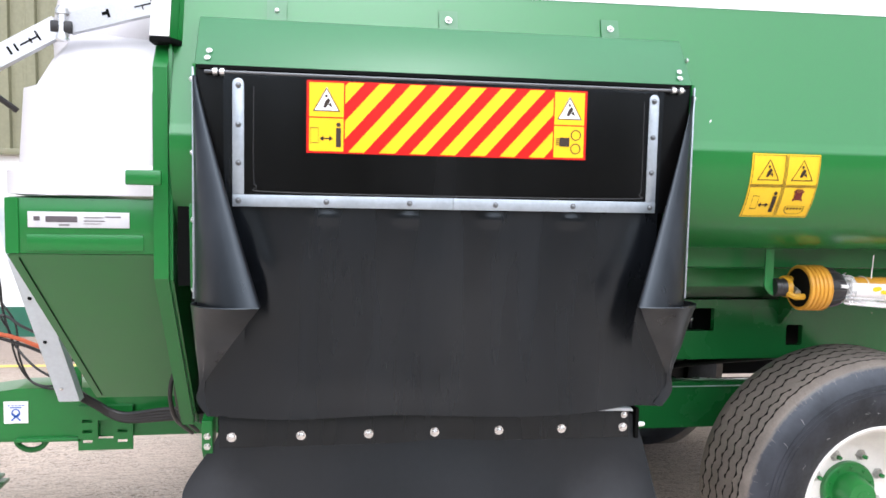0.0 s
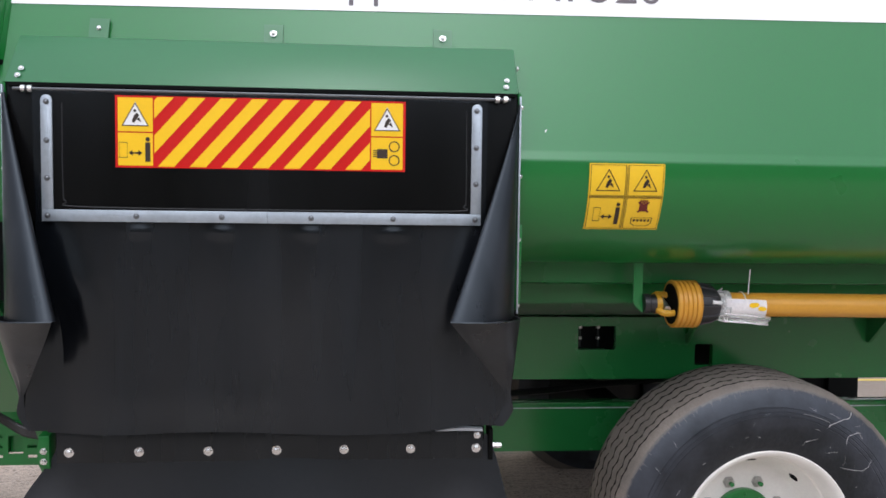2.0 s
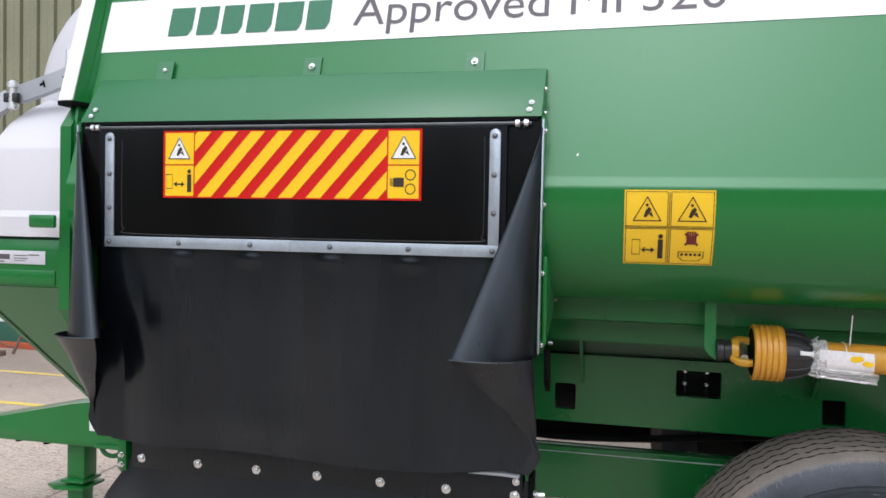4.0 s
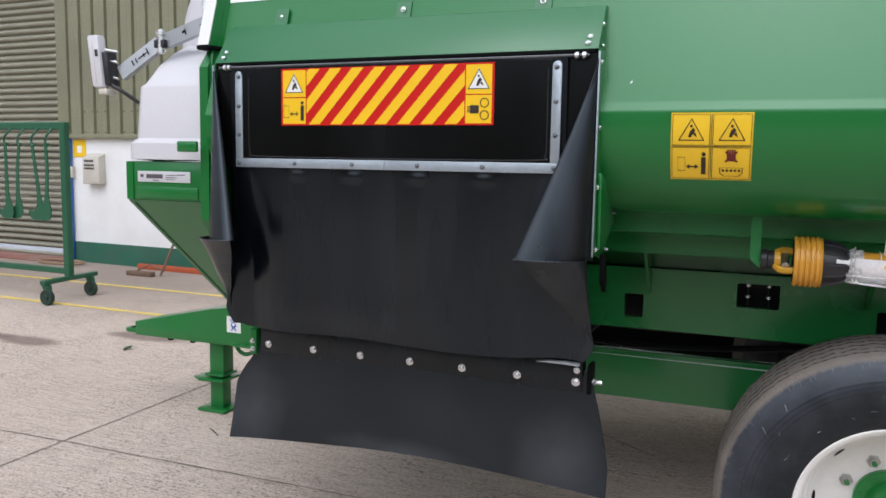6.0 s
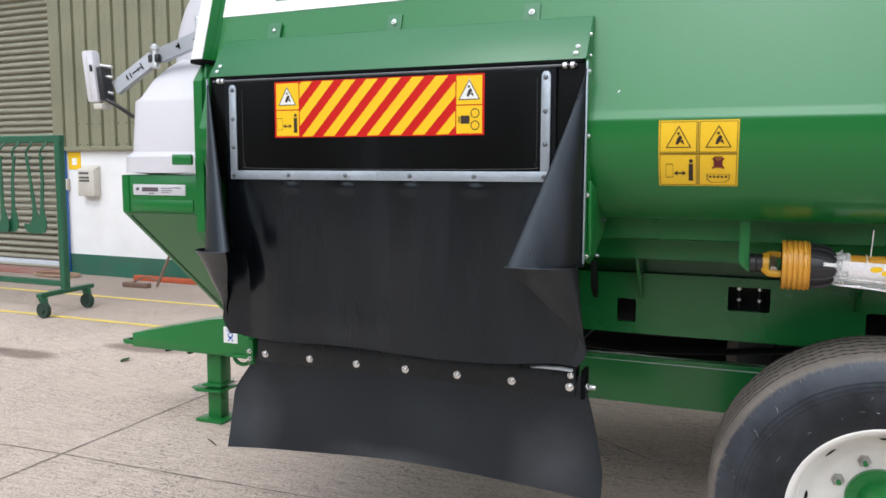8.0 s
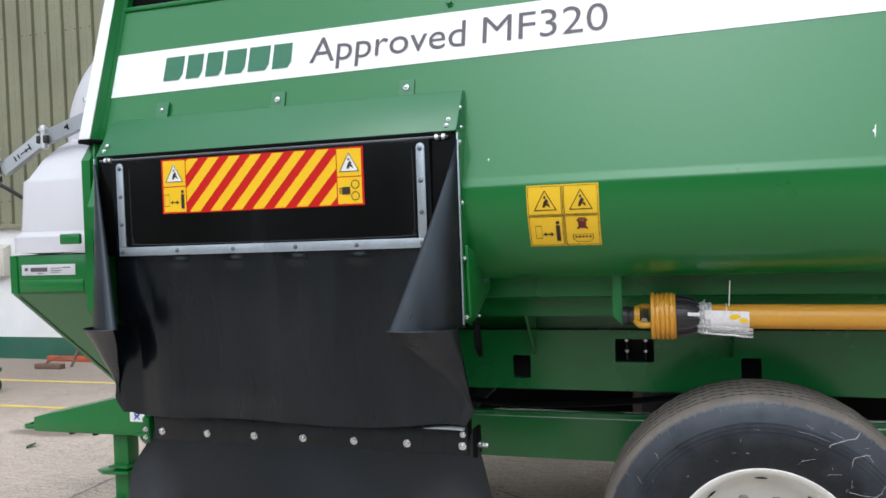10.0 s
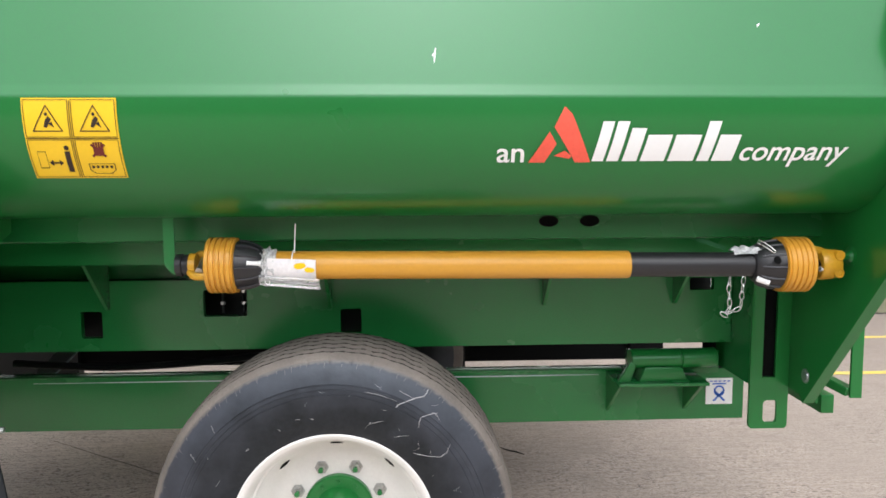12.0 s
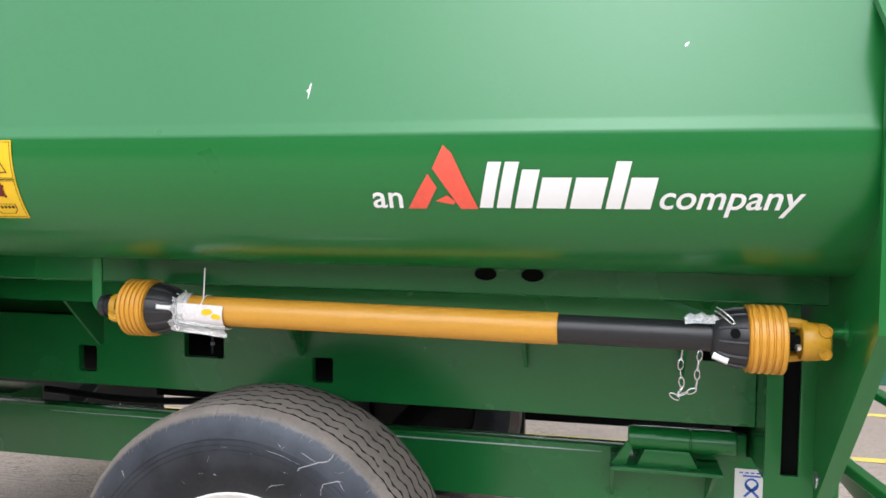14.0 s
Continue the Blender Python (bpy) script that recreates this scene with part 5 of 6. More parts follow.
part("lifting_label", box(3.665, 3.780, 3.4255, 3.4295, 0.620, 0.733), VINYL_WHITE, wagon, "white label with a blue lifting symbol")


def lifting_symbol(xc, zc, y, parent, k=1.0):
    bm = bmesh.new()
    pl = lambda x, z: Vector((xc + x * k, y, zc + z * k))
    outline_frame(bm, disc(0, 0.002, 0.024, 14), 0.007, pl)
    flat_shape(bm, [(-0.028, -0.04), (-0.02, -0.044), (0.024, 0.0), (0.018, 0.006)], pl)
    flat_shape(bm, [(0.028, -0.04), (0.02, -0.044), (-0.024, 0.0), (-0.018, 0.006)], pl)
    flat_shape(bm, rect(-0.03, 0.03, 0.03, 0.036), pl)
    for i in range(5):
        flat_shape(bm, rect(-0.042 + 0.019 * i, 0.042, -0.03 + 0.019 * i, 0.047), pl)
    return part("blue_symbol", bm, BLUE_INK, parent, smooth=False)


lifting_symbol(3.722, 0.676, 3.4245, wagon)
part("foot_beam", box(4.085, 4.14, 3.27, 3.95, 0.622, 0.70, 0.004), GREEN, wagon)
beam("guard_upright", (4.076, 3.03, 1.26), (4.08, 3.03, 0.762), 0.045, 0.012, GREEN, wagon)
beam("guard_brace", (4.066, 3.04, 0.782), (3.86, 3.5, 0.89), 0.045, 0.035, GREEN, wagon)
beam("guard_brace", (4.066, 3.04, 1.07), (3.86, 3.5, 1.17), 0.04, 0.025, GREEN_LIFTED, wagon)

# hook that carries the drive shaft
rows = []
for k, z in enumerate(np.linspace(1.53, 1.305, 24)):
    d = max(0, 1.345 - z) / 0.04
    shift = 0.03 * min(1, d) ** 2
    y = 2.682 + 0.04 * max(0, (z - 1.50) / 0.03) ** 2
    rows.append([(1.640 + shift + 0.004 * min(1, d), y, z), (1.657 + shift, y - 0.003, z), (1.674 + shift, y, z)])
part("shaft_hook", thicken(grid(rows), 0.009), GREEN_LIFTED, wagon, "green flat hook under the shaft end")
part("shaft_pin", lathe([(-0.06, 0.014), (-0.012, 0.014), (-0.004, 0.02), (0, 0.034)], (3.79, 2.62, 1.352), "x", 16), GREEN, wagon)

# ---- wheels ----
WC, WZ, GROW = 2.152, 0.473, 1.007
TYRE = tyre_wall((WC, WZ))


def make_tyre(y0, s):
    """Tyre whose outer wall faces y0; s = 1 when the wheel lies behind it."""
    N = 672 if s > 0 else 96
    bm = bmesh.new()
    wall = [(0.03, 0.318), (0.012, 0.345), (0.002, 0.385), (-0.004, 0.42), (-0.005, 0.4585), (-0.0034, 0.4595), (-0.0034, 0.461), (-0.0045, 0.4625), (-0.0035, 0.4735), (-0.0020, 0.4745), (-0.0020, 0.476), (-0.003, 0.4775), (-0.001, 0.4885), (0.0008, 0.4895), (0.0008, 0.491), (0.0, 0.4925), (0.010, 0.525), (0.020, 0.547), (0.030, 0.561)]
    # zigzag grooves across the tread: (along, radius, 0 land or side of a groove, -1, 1, or its floor, -2, 2)
    ribs = [(0.038, 0.5690, 0), (0.047, 0.5745, 0)]
    for mid, r in ((0.064, 0.5795), (0.099, 0.5842), (0.153, 0.5850), (0.207, 0.5855), (0.261, 0.5850), (0.315, 0.5842)):
        ribs += [(mid - 0.0028, r, -1), (mid - 0.0021, r - 0.012, -2), (mid + 0.0021, r - 0.012, 2), (mid + 0.0028, r, 1)]
    ribs += [(0.354, 0.5780, 0), (0.374, 0.5710, 0)]
    back = [(0.384, 0.52), (0.41, 0.45), (0.404, 0.37), (0.384, 0.318)]
    prof = [(a, r, 0, 0) for a, r in wall] + [(a, r, z, 1) for a, r, z in ribs] + [(a, r, 0, 0) for a, r in back]
    rings = []
    rng = random.Random(4)
    for k in range(N):
        a = 2 * math.pi * k / N
        tooth = k % 12
        wave = tooth / 3 - 1 if tooth <= 6 else 3 - tooth / 3
        knot = 0.0030 if abs(wave) > 0.6 else 0.0
        tick = k % 13 == 0 and rng.random() < 0.3
        ring = []
        for along, r, z, tread in prof:
            rr = r
            if tick and r > 0.5 and 0.025 < along < 0.045:
                rr -= 0.0045
            if abs(z) == 2 and (abs(wave) < 0.3 and noise.noise((k // 6 * 0.47, along * 37, 5.3)) > 0.08 or noise.noise((k // 5 * 0.47, along * 37, 5.3)) > 0.36):
                rr += 0.0105
            shift = (0.0085 * wave if along > 0.08 else 0.004 * wave) + (knot if z > 0 else -knot) if z else 0
            p = Vector((WC + rr * GROW * math.cos(a), y0 + s * (along + shift), WZ + rr * GROW * math.sin(a)))
            if p.z < G + 0.004:
                p.z = G + 0.004
            ring.append(bm.verts.new(p))
        rings.append(ring)
    for k in range(N):
        a, b = rings[k], rings[(k + 1) % N]
        for i in range(len(prof) - 1):
            f = bm.faces.new((a[i], a[i + 1], b[i + 1], b[i]))
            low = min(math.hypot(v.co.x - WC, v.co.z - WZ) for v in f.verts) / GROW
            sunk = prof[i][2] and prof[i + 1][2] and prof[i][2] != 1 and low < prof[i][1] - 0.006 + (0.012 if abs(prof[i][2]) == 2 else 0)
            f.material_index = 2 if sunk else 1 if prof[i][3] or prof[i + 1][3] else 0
    return bm


def make_wheel(y0, s, detailed=True):
    rim = lathe([(s * a, r) for a, r in ((0.030, 0.327), (0.022, 0.329), (0.018, 0.325), (0.020, 0.317), (0.036, 0.303), (0.06, 0.293), (0.105, 0.286), (0.110, 0.279), (0.130, 0.274), (0.150, 0.262), (0.170, 0.249), (0.200, 0.230), (0.220, 0.207), (0.226, 0.180), (0.226, 0.12), (0.226, 0.02))], (WC, y0, WZ), "y", 64, caps=False)
    wheel = part("wheel", rim, RIM_WHITE, wagon, "white painted steel wheel with a wide tyre", angle=40)
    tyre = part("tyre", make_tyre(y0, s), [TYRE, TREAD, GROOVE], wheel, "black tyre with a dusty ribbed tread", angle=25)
    part("barrel", lathe([(s * 0.03, 0.316), (s * 0.38, 0.316)], (WC, y0, WZ), "y", 48, caps=False), DARK, wheel)
    if not detailed:
        return wheel
    part("hub", lathe([(s * a, r) for a, r in ((0.232, 0.118), (0.206, 0.118), (0.200, 0.112), (0.200, 0.080), (0.165, 0.070), (0.135, 0.066), (0.120, 0.058), (0.117, 0.030), (0.113, 0.028), (0.113, 0.0005))], (WC, y0, WZ), "y", 40), GREEN, wheel, "green painted hub")
    for k in range(10):
        a = 2 * math.pi * (k + 0.5) / 10
        bolt(wheel, WC + 0.097 * math.cos(a), y0 + s * 0.200, WZ + 0.097 * math.sin(a), 0.0065, 0.007, GREEN, (0, -s, 0), hexa=True, name="hub_bolt")
    for k in range(8):
        a = 2 * math.pi * (k + 0.5) / 8
        x, z = WC + 0.152 * math.cos(a), WZ + 0.152 * math.sin(a)
        bolt(wheel, x, y0 + s * 0.226, z, 0.018, 0.022, NUT_STEEL, (0, -s, 0), hexa=True, name="wheel_nut")
        part("wheel_stud", lathe([(0, 0.009), (-s * 0.016, 0.009)], (x, y0 + s * 0.206, z), "y", 8), GREEN_LIFTED, wheel)
    # vents are flat dark ovals, the shade inside them painted on
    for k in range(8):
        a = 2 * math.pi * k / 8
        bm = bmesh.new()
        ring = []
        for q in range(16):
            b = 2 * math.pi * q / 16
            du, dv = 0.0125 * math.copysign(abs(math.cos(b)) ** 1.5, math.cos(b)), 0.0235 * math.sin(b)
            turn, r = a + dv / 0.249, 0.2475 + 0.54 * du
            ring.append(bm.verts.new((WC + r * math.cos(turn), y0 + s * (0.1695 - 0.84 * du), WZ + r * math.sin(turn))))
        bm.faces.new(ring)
        part("vent_hole", bm, DARK, wheel, "flat dark oval painted as a shaded opening in the wheel disc", smooth=False)
    return wheel


TY = 2.612
wheel = make_wheel(TY, 1)
make_wheel(2 * WY - TY, -1, False)
part("axle", lathe([(2.85, 0.06), (2 * WY - 2.85, 0.06)], (WC, 0, WZ), "y", 16), DARK, wagon)
for x in (WC - 0.05, WC + 0.05):
    part("axle_hanger", box(x - 0.03, x + 0.03, 3.45, 3.55, WZ, 0.60), DARK, wagon)


# white scuffs on the tyre wall
SC, SZ = WC - 0.005, WZ + 0.009
SCUFFS = ([(76.2, .476), (69.6, .478), (63.9, .479)], [(65, .51), (62.1, .509), (59.3, .509)], [(63.3, .459), (62.9, .472), (59.1, .506), (56.2, .532), (56, .555)], [(51.2, .442), (53, .472), (51.2, .493), (48.9, .514)], [(71.9, .375), (65.8, .404)], [(57.6, .375), (52.4, .403)], [(44.1, .373), (39.2, .398), (35.8, .425), (35.6, .448), (37.5, .474)], [(98.4, .384), (97.2, .381)], [(133.1, .382), (130.9, .381)], [(135.2, .516), (136.1, .491)], [(50, .508), (46.5, .501)], [(147.8, .51), (149.1, .483)])
SCUFF_R = (0.0007, 0.0009, 0.0019, 0.0015, 0.0006, 0.0006, 0.0009, 0.0016, 0.001, 0.0007, 0.0008, 0.0006)
for ctrl, thick in zip(SCUFFS, SCUFF_R):
    ctrl = [(a + f * (c - a) + 0.5 * noise.noise((a * 3, f * 9, 1)), r + f * (d - r) + 0.003 * noise.noise((r * 90, f * 9, 2))) for (a, r), (c, d) in zip(ctrl, ctrl[1:]) for f in (0, 0.25, 0.5, 0.75)] + ctrl[-1:]
    pts = [(SC + r * math.cos(radians(a)), TY - 0.005 + max(0, r - 0.475) * 0.24 + max(0, r - 0.525) * 0.2, SZ + r * math.sin(radians(a))) for a, r in ctrl]
    part("scuff", tube(pts, [0.0003] + [thick * (0.6 + 0.8 * abs(noise.noise((k * 1.7, thick * 900, 3)))) for k in range(len(pts) - 2)] + [0.0003], 5), SCUFF, wheel, "pale scuff mark on the tyre wall")
rng = random.Random(11)
for k in range(26):
    a, r, turn, size = rng.uniform(5, 175), rng.uniform(0.37, 0.53), rng.uniform(0, 6.28), rng.uniform(0.006, 0.03)
    pts = []
    for f in (-0.5, 0, 0.5):
        x, z = r * math.cos(radians(a)) + f * size * math.cos(turn), r * math.sin(radians(a)) + f * size * math.sin(turn) + 0.002 * abs(f)
        q = math.hypot(x, z)
        pts.append((WC + x, TY - 0.0045 + max(0, q - 0.475) * 0.24 + max(0, q - 0.525) * 0.2, WZ + z))
    part("scuff", tube(pts, [0.0002, rng.uniform(0.0002, 0.0005), 0.0002], 5), SCUFF, wheel)
# thin moulding hairs left on the tyre's shoulder
for k in range(70):
    a, r, size = radians(2.6 * k - 2 + rng.uniform(-0.8, 0.8)), rng.uniform(0.553, 0.562), rng.uniform(0.006, 0.016)
    if rng.random() < 0.35:
        continue
    pts = [(WC + q * math.cos(a + dd), TY + 0.013 - 0.004 * f + (q - 0.53) * 0.42, WZ + q * math.sin(a + dd)) for f, q, dd in ((0, r, 0), (0.5, r - size * 0.5, 0.003), (1, r - size, 0.002))]
    part("moulding_hair", tube(pts, [0.0011, 0.0008, 0.0003], 4), HAIR, wheel)

# ---- front end: green box, white cover, arm, drawbar ----
BX0, BX1, BY = -0.933, -0.512, 2.430
gbox = part("front_box", box(BX0, BX1, BY, 3.1, 1.465, 1.634, 0.006), GREEN, wagon, "green sheet-metal box under the white cover")
part("front_ledge", box(-0.875, -0.545, BY - 0.006, BY, 1.475, 1.525, 0.002), GREEN, gbox)
part("corner_fold", box(BX0 - 0.002, BX0 + 0.035, BY - 0.004, BY, 1.467, 1.632), GREEN, gbox)
bm = bmesh.new()
top = [(BX0, BY, 1.465), (BX1, BY, 1.465), (BX1, 3.1, 1.465), (BX0, 3.1, 1.465)]
bot = [(-0.895, 3.16, 0.83), (BX1, 3.16, 0.83), (BX1, 3.5, 0.83), (-0.895, 3.5, 0.83)]
a, b = [bm.verts.new(p) for p in top], [bm.verts.new(p) for p in bot]
bm.faces.new(a)
bm.faces.new(b[::-1])
for i in range(4):
    bm.faces.new((a[i], b[i], b[(i + 1) % 4], a[(i + 1) % 4]))
hop = part("hopper_panel", bm, GREEN, wagon, "inward sloping green panel", smooth=False)
part("seam", tube([(BX0 + 0.03, BY - 0.001 + 0.012, 1.452), (-0.868, 3.14, 0.845)], 0.0016, 6), DARK, hop)
plate = part("type_plate", box(-0.872, -0.586, BY - 0.004, BY - 0.0005, 1.545, 1.592, 0.001), PLATE_GREY, gbox, "small white type plate with grey bars")
for x0, x1, z0, z1, m in ((-0.855, -0.838, 1.565, 1.578, INK_GREY), (-0.822, -0.733, 1.561, 1.579, INK_GREY), (-0.785, -0.755, 1.551, 1.555, INK_GREY), (-0.715, -0.66, 1.574, 1.577, INK_GREY), (-0.715, -0.655, 1.564, 1.567, INK_GREY), (-0.715, -0.665, 1.556, 1.558, INK_GREY), (-0.655, -0.61, 1.576, 1.580, INK_GREY)):
    part("plate_bar", box(x0, x1, BY - 0.0052, BY - 0.0042, z0, z1), m, plate, smooth=False)
part("side_tab", box(-0.576, -0.475, 2.335, 2.352, 1.676, 1.720, 0.006), GREEN, wagon)
part("cover_seal", prism([(2.42, 1.64), (2.42, 1.95), (2.50, 2.02), (2.52, 1.64)], "x", -0.516, -0.507), PTO_BLACK, wagon, "black rubber seal beside the cover")

# white moulded cover: an upright front that leans back into a tall rounded dome
prof = [(2.420, 1.643), (2.420, 1.712), (2.432, 1.734), (2.444, 1.950), (2.446, 1.958), (2.456, 1.972), (2.51, 2.055), (2.58, 2.115), (2.68, 2.165), (2.80, 2.20), (3.0, 2.23)]
left = [-0.943, -0.943, -0.912, -0.900, -0.899, -0.893, -0.862, -0.84, -0.84, -0.85, -0.85]
rows = []
for (y, z), xl in zip(prof, left):
    row = []
    for k in range(19):
        u = k / 18
        bend = 0.05 if z < 1.97 else 0.11
        row.append((xl + (-0.519 - xl) * u, y + bend * max(0, 1 - u / 0.16) ** 2 - 0.004 * math.sin(u * math.pi), z - (0.03 * max(0, 1 - u / 0.2) ** 2 if z > 1.97 else 0)))
    rows.append([(xl + 0.01, 3.6, z)] + [(xl, y + (0.2 if z < 2.5 else 0.3), z - 0.01)] + row)
fine = []
for i in range(len(rows) - 1):
    for k in range(4 if i > 4 else 1):
        t = k / (4 if i > 4 else 1)
        fine.append([tuple(Vector(p) * (1 - t) + Vector(q) * t) for p, q in zip(rows[i], rows[i + 1])])
fine.append(rows[-1])
part("white_cover", grid(fine), WHITE_PLASTIC, wagon, "moulded white plastic cover", angle=24)
rows = [[(-0.51 - 0.405 * math.cos(e) * math.sin(a), 2.82 - 0.2 * math.cos(e) * math.cos(a), 2.15 + 0.489 * math.sin(e)) for a in (radians(-5 + 8 * i) for i in range(20))] for e in (radians(-12 + 6 * k) for k in range(18))]
part("cover_dome", grid(rows), WHITE_PLASTIC, wagon, "rounded white plastic dome", angle=60)

# folding steel arm with a white sensor unit
arm = thing("monitor_arm", -0.55, 2.50, 2.2, "jointed galvanised arm carrying a white display unit", "bracket arm")


def channel(name, a, b, w, parent, slots):
    a, b = Vector(a), Vector(b)
    d = (b - a).normalized()
    n = Vector((0, -1, 0))
    u = d.cross(n).normalized()
    bm = bmesh.new()
    ol = [(-w / 2, 0.03), (-w / 2, 0), (w / 2, 0), (w / 2, 0.03), (w / 2 - 0.004, 0.03), (w / 2 - 0.004, 0.004), (-w / 2 + 0.004, 0.004), (-w / 2 + 0.004, 0.03)]
    ends = [[bm.verts.new(p + u * s - n * q) for s, q in ol] for p in (a, b)]
    bm.faces.new(ends[0])
    bm.faces.new(ends[1][::-1])
    for i in range(len(ol)):
        j = (i + 1) % len(ol)
        bm.faces.new((ends[0][i], ends[1][i], ends[1][j], ends[0][j]))
    ob = part(name, bm, STAINLESS, parent, smooth=False)
    # slots are dark faces laid on the channel, shade as colour
    for t0, t1, s0, s1 in slots:
        bm = bmesh.new()
        q = [a + d * t + u * s + n * 0.0015 for t, s in ((t0, s0), (t1, s0), (t1, s1), (t0, s1))]
        bm.faces.new([bm.verts.new(p) for p in q])
        part("slot", bm, DARK, ob, "flat dark face painted as a shaded slot", smooth=False)
    return ob


channel("arm_section", (-0.50, 2.50, 2.235), (-0.775, 2.50, 2.155), 0.062, arm, ((0.03, 0.034, -0.012, 0.014), (0.034, 0.085, -0.001, 0.003), (0.06, 0.064, -0.012, 0.0), (0.16, 0.168, -0.012, 0.014), (0.168, 0.182, -0.002, 0.008)))
channel("arm_section", (-0.80, 2.49, 2.145), (-1.0, 2.47, 2.02), 0.062, arm, ((0.06, 0.066, -0.016, 0.016), (0.066, 0.12, -0.004, 0.001), (0.085, 0.09, -0.012, 0.006), (0.13, 0.136, -0.014, 0.010), (0.15, 0.157, -0.014, 0.012)))
part("knuckle", lathe([(-0.05, 0.012), (-0.045, 0.02), (-0.03, 0.02), (-0.028, 0.014), (0.028, 0.014), (0.03, 0.02), (0.045, 0.02), (0.055, 0.010)], (-0.788, 2.497, 2.15), "z", 16), ZINC, arm, "bolted steel joint")
part("knuckle_block", box(-0.82, -0.76, 2.485, 2.515, 2.125, 2.16, 0.004), PTO_BLACK, arm)
part("mount_bolt", lathe([(-0.03, 0.012), (0.03, 0.012)], (-0.545, 2.49, 2.275), "z", 12), ZINC, arm)
unit = part("display_unit", box(-1.142, -1.078, 2.42, 2.47, 1.955, 2.185, 0.012), WHITE_PLASTIC, arm, "white rectangular display housing")
part("unit_seam", box(-1.112, -1.110, 2.4185, 2.42, 1.97, 2.16), BEIGE, unit)
part("connector", box(-1.100, -1.085, 2.416, 2.42, 2.09, 2.12, 0.002), PTO_BLACK, unit)
part("back_plate", box(-1.075, -1.045, 2.43, 2.49, 1.965, 2.11, 0.004), PTO_BLACK, arm)
for z in (2.005, 2.075, 2.12):
    part("stay_bolt", tube([(-1.060, 2.45, z), (-1.0, 2.46, z - 0.01)], 0.007, 8), ZINC, arm)
part("foot_piece", box(-1.110, -1.060, 2.42, 2.48, 1.925, 1.95, 0.006), BEIGE, arm)
part("cable", tube(curve_pts([(-1.050, 2.45, 1.985), (-1.04, 2.44, 1.975), (-0.98, 2.46, 1.94), (-0.92, 2.5, 1.89)], 6), 0.009, 8), CABLE, arm)

# the display hangs slightly out of plumb
for ob in [unit, *unit.children, *[k for k in arm.children if k.name.split(".")[0] in ("back_plate", "foot_piece")]]:
    for v in ob.data.vertices:
        v.co.x += 0.015 - 0.12 * (v.co.z - 2.07)

# drawbar with jack, bracket, ring and hoses
DY0, DY1 = 3.84, 4.06
bar = [(-2.28, 0.43), (-2.28, 0.525), (-1.62, 0.668), (-1.45, 0.692), (0.3, 0.70), (0.3, 0.455), (-1.35, 0.455), (-1.40, 0.435)]
part("drawbar", prism(bar, "y", DY0, DY1, 0.006), GREEN, wagon, "green tapered drawbar")
part("hitch_eye", prism([(-2.28, 3.89), (-2.28, 4.01)] + [(-2.38 + 0.065 * math.cos(a), 3.95 + 0.065 * math.sin(a)) for a in (radians(90 + 15 * k) for k in range(13))], "z", 0.43, 0.455, 0.004), GREEN, wagon)
# dark disc paints the shaded hole of the eye
part("eye_hole", lathe([(0, 0.03), (0.001, 0.03)], (-2.38, 3.95, 0.4555), "z", 20), DARK, wagon)
part("bar_shelf", box(-1.45, -1.15, DY0 - 0.03, DY1, 0.44, 0.456, 0.003), GREEN, wagon)
for x in (-2.05, -1.86):
    part("bar_bolt", lathe([(0, 0.02), (-0.03, 0.02)], (x, 3.93, 0.43), "z", 10), DARK, wagon)
part("lifting_label", box(-1.503, -1.395, DY0 - 0.004, DY0 - 0.0005, 0.527, 0.633), VINYL_WHITE, wagon, "white label with a blue lifting symbol")
lifting_symbol(-1.449, 0.576, DY0 - 0.006, wagon, 0.85)
part("ring", tube([(-1.405 + 0.07 * math.cos(a), 3.90, 0.435 + 0.06 * math.sin(a)) for a in (radians(180 + 15 * k) for k in range(13))], 0.014, 8), GREEN, wagon)
jack = part("jack_post", box(-1.715, -1.60, 3.92, 4.03, 0.19, 0.44, 0.006), GREEN, wagon, "green parking jack")
part("jack_leg", box(-1.72, -1.615, 3.93, 4.02, G + 0.02, 0.19, 0.006), GREEN, jack)
part("jack_foot", box(-1.78, -1.56, 3.87, 4.07, G, G + 0.022, 0.004), GREEN, jack)
part("jack_collar", prism([(-1.83, 3.90), (-1.75, 3.85), (-1.57, 3.87), (-1.57, 4.06), (-1.78, 4.06)], "z", 0.165, 0.182, 0.003), GREEN, jack)
part("jack_collar", box(-1.735, -1.585, 3.89, 4.05, 0.196, 0.212, 0.004), GREEN, jack)
bkt = part("slotted_bracket", holed_plate(-1.165, -0.915, 0.395, 0.60, DY0 - 0.03, DY0 - 0.02, [(-1.145, -1.10, 0.43, 0.445), (-1.145, -1.10, 0.48, 0.495), (-1.145, -1.10, 0.53, 0.545), (-0.985, -0.94, 0.43, 0.445), (-0.985, -0.94, 0.48, 0.495), (-1.075, -1.005, 0.45, 0.54)]), GREEN, wagon, "green slotted mounting bracket", smooth=False)
part("bracket_top", box(-1.165, -0.915, DY0 - 0.03, DY0, 0.60, 0.61), GREEN, bkt)
for k in range(4):
    o = 0.012 * k
    part("hose", tube(curve_pts([(-1.19, 3.70, 0.72 + o), (-1.08, 3.76, 0.63 + o * 0.6), (-0.95, 3.76, 0.555 + o * 0.8), (-0.74, 3.70, 0.575 + o * 1.2), (-0.5, 3.66, 0.60 + o), (-0.42, 3.55, 0.68)], 6), 0.012, 8), CABLE, wagon, "black hydraulic hose")
